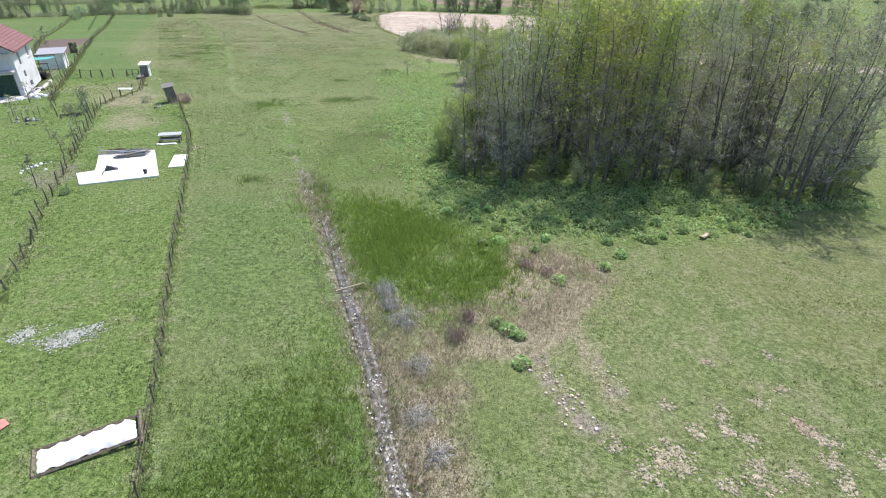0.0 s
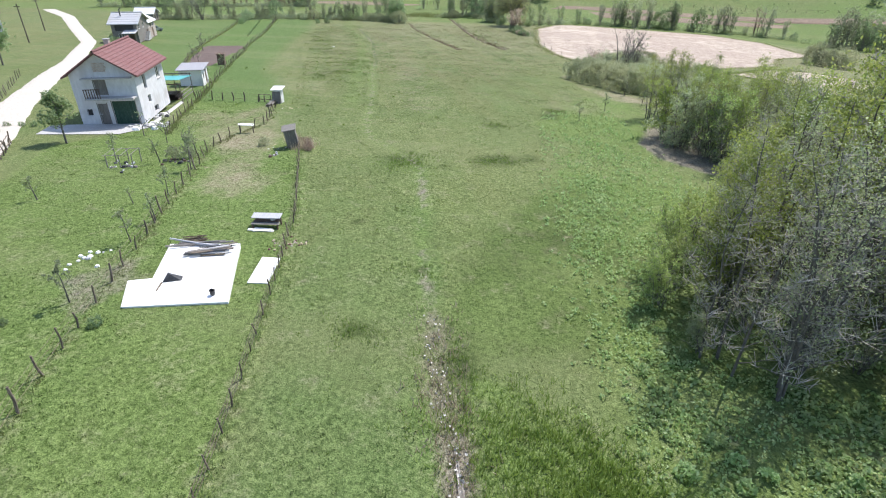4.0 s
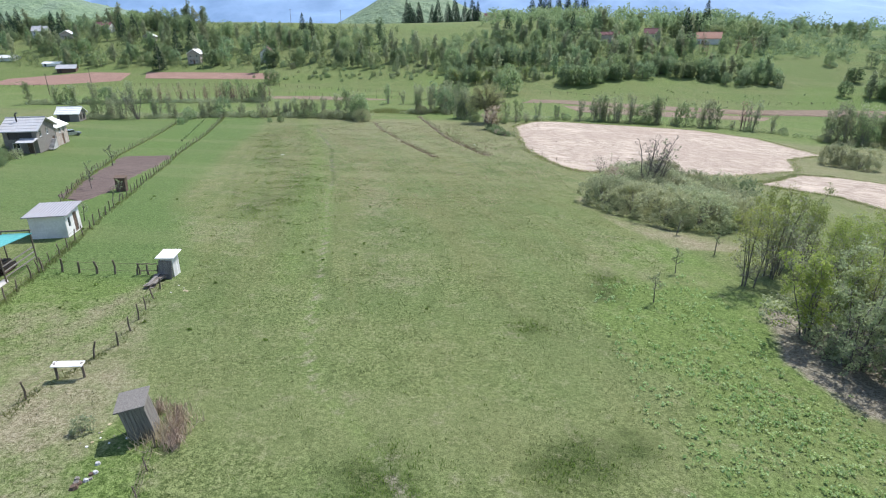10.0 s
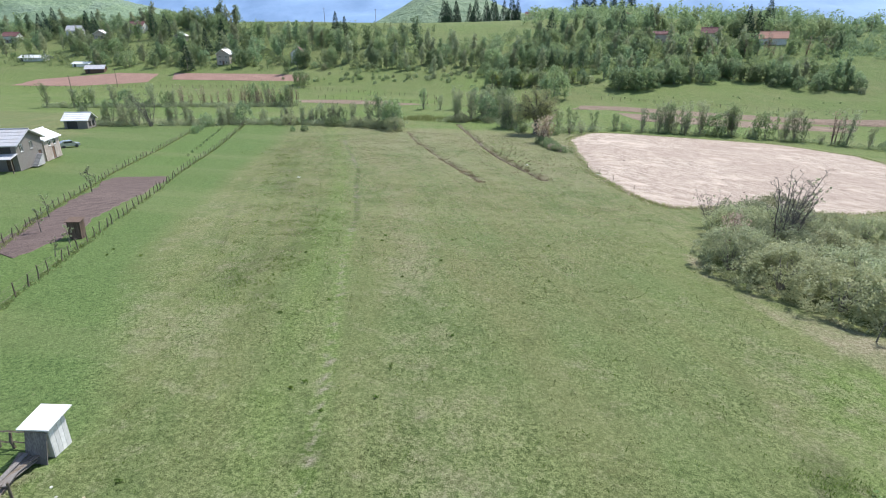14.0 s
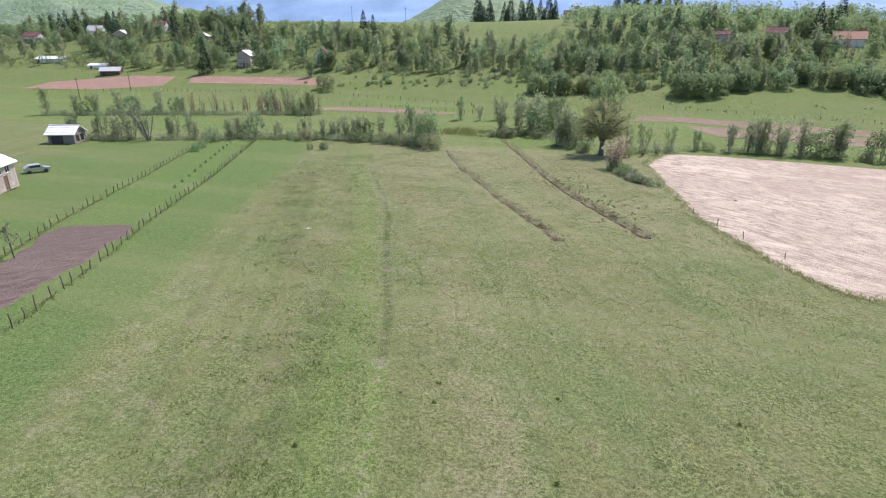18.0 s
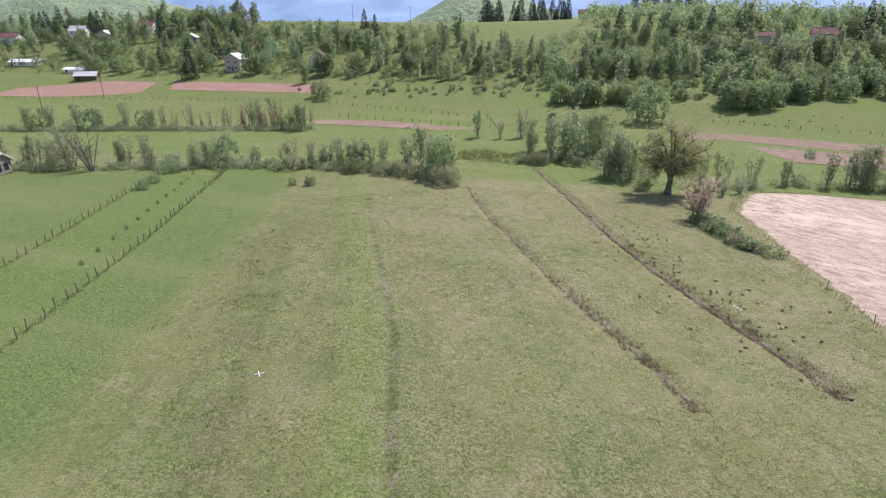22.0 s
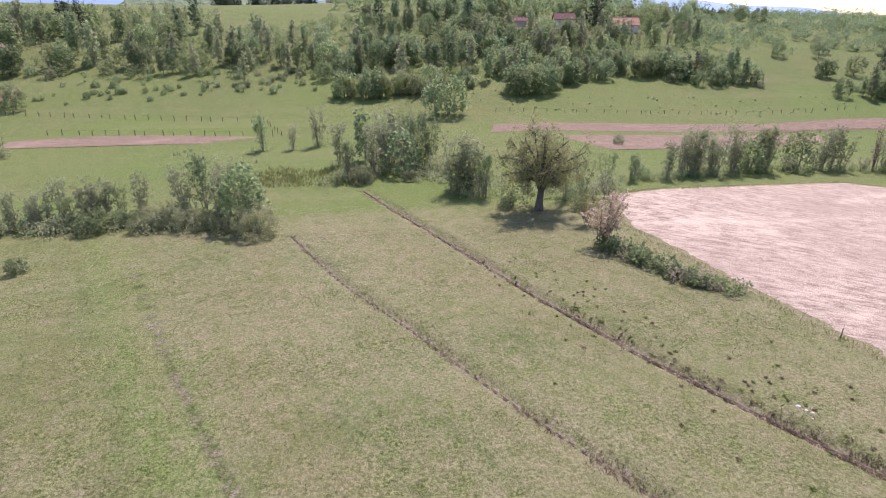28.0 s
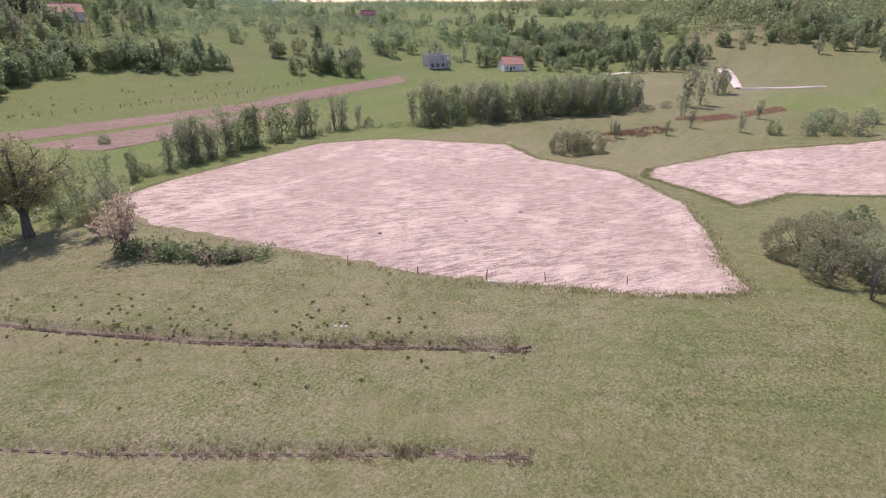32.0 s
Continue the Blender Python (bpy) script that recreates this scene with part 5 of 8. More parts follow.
# second row beyond the stream
for k in range(26):
    u = k / 25
    put("redpoplar" if 13 <= k <= 21 else ("poplar", "bush", "poplar", "round")[k % 4], -205 + 80 * u + RNG.uniform(-1, 1), 221 + 30 * u ** 0.7 + RNG.uniform(-1.5, 1.5), RNG.uniform(0.62, 0.95), "second tree row")
for k in range(16):
    put(("redpoplar", "redpoplar", "poplar")[k % 3], RNG.uniform(-152, -122), RNG.uniform(246, 256), RNG.uniform(0.7, 0.95), "second tree row")
put("round", -32.6, 286.6, 1.45, "", "large leafy tree in the hillside meadow", v=0)
put("round", -36.2, 287.6, 1.2, "", "second leafy tree in the hillside meadow", v=2)
put("bush", 0.3, 253.0, 0.75, "", "single bush on the tilled strip")
put("round", -150.0, 303.0, 0.9, "hillside trees")
put("round", -146.0, 300.0, 0.85, "hillside trees")
# the wooded belt behind the big field
BELT = [(64.0, 228.0), (62.0, 217.0), (76.0, 202.0), (92.0, 192.0), (98.0, 180.0), (112.0, 174.0), (120.0, 184.0), (108.0, 198.0), (92.0, 212.0), (74.0, 228.0)]
wood_fill(BELT, 4.2, "poplar", 0.95, 1.25, "wooded belt")
wood_fill(BELT, 7.5, "round", 0.7, 0.9, "wooded belt")
for tx, ty, ts in ((119.0, 166.0, 1.35), (124.0, 163.0, 1.2), (150.0, 163.0, 1.1), (153.0, 161.0, 1.0), (86.0, 158.0, 0.5), (100.0, 163.0, 0.7), (104.0, 146.0, 0.6), (72.0, 172.0, 0.45)):
    put("poplar", tx, ty, ts, "trees past the belt")


# the hill's woods, leaving the fronts of the houses free
HILL_HOMES = ((-213.5, 338.5), (-172.0, 344.0), (-277.0, 316.0), (-335.0, 338.5), (-297.0, 325.0), (-340.7, 422.7), (-379.7, 406.3), (-353.6, 402.3), (-280.7, 392.2), (-422.6, 393.0), (39.7, 407.0), (72.0, 412.0), (15.0, 402.0), (171.0, 287.0), (196.0, 259.0))


def hill_row(pts, count, keys, lo, hi, wide, group="hillside trees"):
    P = np.array(pts, float)
    for k in range(count):
        u = (k + RNG.random()) / count * (len(P) - 1)
        x, y = np.interp(u, range(len(P)), P[:, 0]), np.interp(u, range(len(P)), P[:, 1])
        x, y, key, size = x + RNG.normal(0, wide), y + RNG.normal(0, wide), keys[int(RNG.integers(0, len(keys)))], RNG.uniform(lo, hi)
        if not any(abs(x - hx - 0.25 * (y - hy)) < 6.5 and -18 < y - hy < 9 for hx, hy in HILL_HOMES):
            put(key, x, y, size, group)


hill_row([(-66, 306), (-49, 305.5), (-37, 310), (-18, 318)], 34, ("hbush", "round", "leafy"), 0.85, 1.15, 2.0)
hill_row([(-12, 307), (2, 309.5)], 7, ("round",), 1.05, 1.3, 1.5)
hill_row([(2, 316), (15, 327), (34, 336), (54, 338), (70, 332), (86, 325)], 62, ("round", "round", "slim", "hbush"), 0.75, 1.15, 2.6)
hill_row([(-20, 322), (10, 336), (40, 346), (90, 338)], 44, ("round", "slim", "hbush"), 0.75, 1.1, 4.5)
hill_row([(110, 310), (122, 306), (132, 300)], 16, ("round", "slim"), 0.75, 1.05, 3.0)
hill_row([(118, 316), (142, 312)], 8, ("round", "ebush"), 0.8, 1.1, 3.0)
hill_row([(196, 282), (206, 262), (213, 232), (222, 200), (236, 186)], 40, ("round", "slim", "ebush"), 0.7, 1.1, 4.0)
hill_row([(262, 116), (298, 130), (330, 130), (372, 176)], 40, ("hround", "ebush", "hslim"), 0.9, 1.3, 9.0)
hill_row([(284, 268), (320, 238), (378, 228)], 30, ("hround", "ebush"), 0.9, 1.3, 8.0)
hill_row([(226, 250), (244, 248), (276, 240), (280, 216)], 34, ("round", "slim", "ebush"), 0.8, 1.2, 7.0)
hill_row([(-140, 318), (-110, 316), (-70, 320)], 30, ("ebush",), 0.4, 0.8, 5.0)
hill_row([(-130, 338), (-70, 336), (-10, 340), (20, 345)], 50, ("ebush", "slim", "ebush"), 0.6, 1.05, 5.0)
hill_row([(-110, 362), (-40, 362), (30, 365)], 66, ("ebush", "round", "slim", "ebush"), 0.7, 1.2, 9.0)
hill_row([(-60, 395), (0, 400), (60, 400)], 60, ("hbush", "hslim", "hround"), 0.8, 1.2, 12.0)
hill_row([(-300, 334), (-262, 338), (-225, 336), (-180, 340), (-145, 332)], 46, ("hslim", "ebush", "hround", "hslim"), 0.8, 1.25, 4.5)
hill_row([(-400, 362), (-330, 366), (-260, 364), (-190, 362), (-130, 356)], 64, ("hslim", "hround", "ebush", "hslim"), 0.9, 1.4, 8.0)
hill_row([(-440, 405), (-330, 400), (-240, 396), (-170, 388), (-120, 380)], 76, ("hround", "hslim", "hslim", "ebush"), 1.0, 1.5, 9.0)
hill_row([(-560, 450), (-450, 440), (-360, 445), (-300, 438), (-262, 430)], 70, ("hround", "hslim", "hround"), 1.2, 1.8, 9.0)
hill_row([(-160, 306), (-120, 312), (-84, 316)], 22, ("sbush", "ebush"), 0.3, 0.55, 4.0)
hill_row([(-118, 331), (-70, 329), (-24, 330)], 34, ("ebush", "hbush"), 0.55, 0.9, 2.5)
hill_row([(-140, 345), (-100, 344), (-60, 346), (-30, 348)], 30, ("slim", "round", "ebush"), 0.7, 1.1, 4.0)
hill_row([(-70, 330), (-45, 340), (-20, 352), (10, 360), (50, 366)], 60, ("round", "slim", "hbush"), 0.8, 1.25, 5.0)
hill_row([(-20, 372), (20, 380), (60, 390), (95, 392)], 44, ("round", "slim", "redpoplar"), 0.9, 1.3, 7.0)
hill_row([(-40, 420), (0, 430), (50, 440), (110, 430)], 50, ("round", "slim"), 1.0, 1.5, 9.0)
for fx, fy, fs in ((-225, 323.7, 0.95), (-237, 358, 1.0), (-171, 392, 1.25), (-166, 394, 1.0), (-238, 376, 1.1), (-400, 404, 1.2), (-410, 408, 1.1), (-366, 412, 1.15), (-300, 404, 1.1), (-308, 402, 1.2), (-46, 424, 1.0), (62, 428, 1.2), (-120, 352, 0.75), 
                   (-6, 408, 0.95), (78, 452, 1.2), (150, 342, 0.7), (-380, 420, 1.2), (-420, 430, 1.2), (70, 440, 0.9)):
    put("fir", fx, fy, fs * 1.15, "single firs", tall=0.95)
for fx, fy in ((-152, 590), (-146, 600), (-135, 610), (-128, 604), (-120, 612), (-112, 606), (-104, 615), (-96, 610), (-90, 604), (-158, 602), (-40, 600), (-32, 606), (-24, 600), (-16, 610), (-8, 604), (0, 612), (8, 606), (-28, 612)):
    put("fir", fx, fy, RNG.uniform(1.4, 1.8), "fir clump on the ridge")
    put("fir", fx + RNG.uniform(-4, 4), fy + RNG.uniform(-8, 8), RNG.uniform(1.1, 1.6), "fir clump on the ridge")
hill_row([(110, 334), (150, 330), (185, 320)], 14, ("hround", "ebush"), 0.8, 1.2, 4.0)
hill_row([(100, 380), (170, 370), (230, 330)], 26, ("ebush", "hround"), 0.7, 1.1, 14.0)
hill_row([(60, 480), (160, 460), (260, 420), (330, 360)], 60, ("hbush", "hround", "hbush"), 0.9, 1.4, 12.0)
hill_row([(190, 300), (215, 285), (232, 262), (245, 240), (262, 225)], 34, ("hround", "ebush", "poplar"), 0.8, 1.2, 6.0)
hill_row([(240, 330), (290, 280), (320, 240)], 34, ("hround", "ebush"), 0.9, 1.4, 10.0)
hill_row([(280, 190), (300, 170), (310, 150), (320, 120)], 18, ("hround", "ebush"), 0.7, 1.1, 8.0)


hill_row([(420, 190), (337, 158), (309, 141), (330, 128)], 26, ("hround", "hslim"), 1.0, 1.5, 7.0)
hill_row([(470, 226), (430, 205), (400, 178), (380, 150)], 30, ("hbush", "hround"), 1.3, 1.8, 9.0)
hill_row([(300, 342), (276, 287), (283, 255), (284, 232)], 44, ("hround", "ebush", "hslim"), 1.0, 1.5, 7.0)
hill_row([(232, 302), (242, 254), (252, 222)], 34, ("ebush", "hround"), 0.9, 1.3, 5.0)
hill_row([(400, 346), (452, 318)], 20, ("hround", "hbush"), 1.3, 1.8, 14.0)
hill_row([(231, 229), (248, 202), (252, 188)], 12, ("hslim", "hround"), 1.0, 1.5, 3.0)


for k in range(70):
    put("sbush", RNG.uniform(-60, 100), RNG.uniform(290, 312), RNG.uniform(0.10, 0.24), "small bushes dotted over the hill meadow")
for i in range(7):
    for j in range(6):
        put("apple", 136 + 6.6 * i + RNG.normal(0, 0.5), 468 + 8.0 * j + RNG.normal(0, 0.5), RNG.uniform(0.85, 1.05), "orchard rows on the hilltop", "round leafy tree of a planted orchard row")


def woodland(name, label, n, region, seed, size):
    """Far woods joined into one: clumps of leaves in tree-shaped heaps."""
    rng = np.random.default_rng(seed)
    P, S = [], []
    while len(P) < n:
        x, y = rng.uniform(region[0], region[1]), rng.uniform(region[2], region[3])
        if wob(np.array(x), np.array(y), 0.02, seed) + wob(np.array(x), np.array(y), 0.055, seed + 1) * 0.7 < region[4]:
            continue
        h = rng.uniform(0.6, 1.4) * size
        m = 84
        lobe = rng.normal(0, 1, (5, 3)) * (0.20, 0.20, 0.17) + (0, 0, 0.5)
        d = rng.normal(size=(m, 3))
        d /= np.linalg.norm(d, axis=1)[:, None]
        q = lobe[rng.integers(0, 5, m)] + d * (0.21, 0.21, 0.26) * rng.uniform(0.7, 1.1, (m, 1))
        q[:, 2] = np.abs(q[:, 2])
        P.append(np.array((x, y, gz(x, y))) + q * h)
        S.append(np.full(m, h * 0.062))
    V, F = leaf_quads(np.concatenate(P), np.concatenate(S), rng, 0.8, 0.7)
    return structure(name, (V, F), (L_HILL, L_SPRING, L_HILL, L_DARK)[seed % 4], label, "woodland", False, "stuff")


woodland("hill_scrub", "scrub and young trees over the lower hillside", 760, (-140, 110, 326, 430, 0.0), 21, 3.6)
woodland("hill_scrub", "hedges and scrub of the village gardens", 1100, (-470, -120, 328, 452, -0.55), 23, 4.0)
woodland("hill_scrub", "hedges over the eastern slope", 620, (90, 330, 310, 470, 0.1), 22, 4.2)
woodland("far_woods", "mixed spring woods over the upper hillside", 420, (-70, 110, 450, 700, -0.1), 11, 8.5)
woodland("far_woods", "woods above the village gardens", 360, (-760, -400, 440, 720, -0.3), 15, 9.0)
woodland("far_woods", "dark leafy woods over the eastern slope", 800, (60, 700, 470, 900, 0.05), 12, 8.0)
woodland("far_woods", "woods on the slope beyond the white track", 1100, (300, 760, 60, 460, -0.15), 13, 9.0)


def scrub_line(name, label, pts, n, size, wide, seed, mat):
    """Low growth filling a tree row from below, joined into one."""
    rng = np.random.default_rng(seed)
    P = np.array(pts, float)
    u = rng.uniform(0, len(P) - 1, n)
    x = np.interp(u, range(len(P)), P[:, 0]) + rng.normal(0, wide, n)
    y = np.interp(u, range(len(P)), P[:, 1]) + rng.normal(0, wide, n)
    z = ground_z(x, y)
    Q, S = [], []
    for k in range(n):
        h = size * rng.uniform(0.5, 1.5)
        m = 70
        d = rng.normal(size=(m, 3))
        d /= np.linalg.norm(d, axis=1)[:, None]
        Q.append(np.array((x[k], y[k], z[k] + h * 0.4)) + d * np.array((h * 0.7, h * 0.7, h * 0.5)) * rng.uniform(0.6, 1.1, (m, 1)))
        S.append(np.full(m, 0.07 + 0.05 * h))
    V, F = leaf_quads(np.concatenate(Q), np.concatenate(S), rng, 0.8, 0.6)
    return structure(name, (V, F), mat, label, "undergrowth", False, "stuff")


scrub_line("undergrowth", "brambles and low growth along the stream", [(-150, 184), (-130, 192), (-112, 201), (-95, 205.5), (-80, 206), (-70, 205)], 300, 1.5, 1.3, 31, L_GREY)
scrub_line("undergrowth", "low growth among the trees past the ditches", [(-62, 226), (-52, 231), (-44, 226), (-38, 216), (-28, 212), (-16, 218)], 110, 1.4, 2.0, 32, L_GREY)
scrub_line("undergrowth", "low growth below the tree row behind the field", [(-14, 219), (2, 224.5), (20, 229), (46, 231.5), (62, 222)], 110, 1.2, 0.9, 33, L_SPRING)
scrub_line("undergrowth", "low growth below the second tree row", [(-205, 222), (-165, 238), (-125, 250)], 260, 1.5, 1.2, 34, L_GREY)
scrub_line("undergrowth", "low growth along the edge of the wooded belt", [(62, 218), (76, 203), (92, 191), (100, 178), (118, 170)], 80, 1.6, 1.2, 35, L_GREY)
scrub_line("undergrowth", "tangled low growth under the small alders", [(3.5, 83), (3.2, 76), (6.5, 71), (10, 67), (16, 70), (14, 86), (8, 92)], 60, 1.0, 1.2, 36, L_GREY)


scrub_line("hedge", "low leafy hedge along the tilled field", [(-29.4, 190.0), (-28.2, 186.5), (-27.0, 183.0), (-25.6, 179.6), (-23.0, 176.4)], 70, 1.35, 0.55, 37, L_DARK)
scrub_line("hedge", "brown twiggy growth in the hedge", [(-28.6, 188.0), (-26.0, 180.0), (-23.4, 176.8)], 14, 1.0, 0.5, 38, L_PINK)
for k in range(34):
    u = RNG.random()
    x, y = np.interp(u, (0, 0.25, 0.5, 0.75, 1), (-152, -130, -112, -92, -72)), np.interp(u, (0, 0.25, 0.5, 0.75, 1), (185, 193.5, 202, 207, 208.5))
    put(("poplar", "poplar", "bush", "thicket")[k % 4], x + RNG.normal(0, 0.8), y + RNG.normal(0, 1.2), RNG.uniform(0.45, 0.72), "trees along the stream")
for k in range(16):
    u = RNG.random()
    put(("poplar", "thicket", "poplar")[k % 3], -12 + 72 * u, 220.5 + 11 * math.sin(u * 2.2) + RNG.normal(0, 0.8), RNG.uniform(0.6, 1.0), "trees along the stream")


def mountain(name, label, x0, x1, y, base, tops, mat, seed):
    """A far ridge as a folded slope."""
    n, m = 90, 26
    xs = np.linspace(x0, x1, n)
    u = np.linspace(0, 1, n)
    crest = np.interp(u, np.linspace(0, 1, len(tops)), tops)
    crest = crest + 0.05 * crest * wob(xs, xs * 0, 0.012, seed) + 0.03 * crest * wob(xs, xs * 0, 0.05, seed + 2)
    V, F = [], []
    for j in range(m):
        v = j / (m - 1)
        fold = 0.10 * crest * wob(xs, np.full(n, j * 40.0), 0.011, seed + 3) * math.sin(math.pi * v)
        z = base + (crest - base) * (1 - (1 - v) ** 1.5) + fold
        V += [(float(a), float(y + v * (crest.max() - base) * 2.2 + b * 0.5), float(c)) for a, b, c in zip(xs, fold, z)]
    for j in range(m - 1):
        F += [(j * n + i, j * n + i + 1, (j + 1) * n + i + 1, (j + 1) * n + i) for i in range(n - 1)]
    return structure(name, (V, F), mat, label, "mountain", True)


M_MTN_NEAR = surface("wooded_mountain", (0.13, 0.20, 0.12), (0.24, 0.32, 0.19), (0.20, 0.26, 0.20), fine=0.06, broad=0.006, relief=1.0, dist=10.0)
# the far ridge's base colour is blue with painted-in distance haze
M_MTN_FAR = surface("haze_tinted_mountain", (0.24, 0.38, 0.60), (0.29, 0.44, 0.67), (0.27, 0.42, 0.64), fine=0.01, broad=0.002, relief=0.3, dist=8.0)
mountain("mountain", "wooded green mountain spur", -760, 500, 1500, 0, (0, 75, 150, 110, 62, 70, 60, 50, 40, 30), M_MTN_NEAR, 2)
mountain("mountain", "pale green wooded spur on the valley's far side", -2600, -900, 1700, 0, (210, 190, 160, 112, 64, 30, 10), M_MTN_NEAR, 5)
mountain("mountain", "distant mountain range with blue haze painted into its colour", -3800, 3200, 3400, 0, (520, 560, 500, 420, 380, 520, 470, 420, 260, 160, 120), M_MTN_FAR, 4)

# ---- buildings ----
def wall_panel(w, h, holes, t, gable=0.0):
    """A wall in the xz plane, outer face at y=0, t thick towards +y, with openings through it; gable: extra height at the middle."""
    us = sorted({0.0, w, *[q for hole in holes for q in (hole[0], hole[2])]})
    vs = sorted({0.0, h, *[q for hole in holes for q in (hole[1], hole[3])]})
    nu, nv = len(us), len(vs)
    V = [(u, y, v) for y in (0, t) for v in vs for u in us]

    def at(i, j, k):
        return k * nu * nv + j * nu + i

    def solid(i, j):
        if not (0 <= i < nu - 1 and 0 <= j < nv - 1):
            return False
        mx, mz = (us[i] + us[i + 1]) / 2, (vs[j] + vs[j + 1]) / 2
        return not any(o[0] < mx < o[2] and o[1] < mz < o[3] for o in holes)
    F = []
    for i in range(nu - 1):
        for j in range(nv - 1):
            if solid(i, j):
                F += [(at(i, j, 0), at(i + 1, j, 0), at(i + 1, j + 1, 0), at(i, j + 1, 0)), (at(i, j + 1, 1), at(i + 1, j + 1, 1), at(i + 1, j, 1), at(i, j, 1))]
                if not solid(i - 1, j):
                    F.append((at(i, j, 0), at(i, j + 1, 0), at(i, j + 1, 1), at(i, j, 1)))
                if not solid(i + 1, j):
                    F.append((at(i + 1, j, 0), at(i + 1, j, 1), at(i + 1, j + 1, 1), at(i + 1, j + 1, 0)))
                if not solid(i, j - 1):
                    F.append((at(i, j, 0), at(i, j, 1), at(i + 1, j, 1), at(i + 1, j, 0)))
                if not solid(i, j + 1) and not (gable and j == nv - 2):
                    F.append((at(i, j + 1, 0), at(i + 1, j + 1, 0), at(i + 1, j + 1, 1), at(i, j + 1, 1)))
    if gable:
        n = len(V)
        V += [(w / 2, 0, h + gable), (w / 2, t, h + gable)]
        top0, top1 = [at(i, nv - 1, 0) for i in range(nu)], [at(i, nv - 1, 1) for i in range(nu)]
        F += [tuple(top0) + (n,), tuple(top1[::-1]) + (n + 1,), (top0[0], n, n + 1, top1[0]), (n, top0[-1], top1[-1], n + 1)]
    used = sorted({q for f in F for q in f})
    back = {q: k for k, q in enumerate(used)}
    return [V[q] for q in used], [tuple(back[q] for q in f) for f in F]


def frame_of(a, c, b, d, t=0.07):
    """A window frame with a middle bar, as one ring."""
    return moved(wall_panel(b - a, d - c, [(t, t, (b - a) / 2 - 0.03, d - c - t), ((b - a) / 2 + 0.03, t, b - a - t, d - c - t)], 0.07), pose(a, 0.06, c))


def slope(w, d, rise, t=0.14, course=0.36):
    """One roof slope from the eave at y=0 up to y=d, in lapped courses, as one skin."""
    n = max(4, int(math.hypot(d, rise) / course))
    V, F = [], []
    for k in range(n):
        V += [(q, d * k / n, rise * k / n + 0.045) for q in (0, w)] + [(q, d * (k + 1) / n, rise * (k + 1) / n) for q in (0, w)]
    for k in range(2 * n - 1):
        F.append((2 * k, 2 * k + 1, 2 * k + 3, 2 * k + 2))
    m = len(V)
    V += [(0, 0, -t), (w, 0, -t), (w, d, rise - t), (0, d, rise - t)]
    F += [(m + 3, m + 2, m + 1, m), (m, m + 1, 1, 0), (m + 2, m + 3, m - 2, m - 1)]
    F += [tuple([m + 3, m] + list(range(0, m, 2))), tuple([m + 1, m + 2] + list(range(m - 1, 0, -2)))]
    return V, F


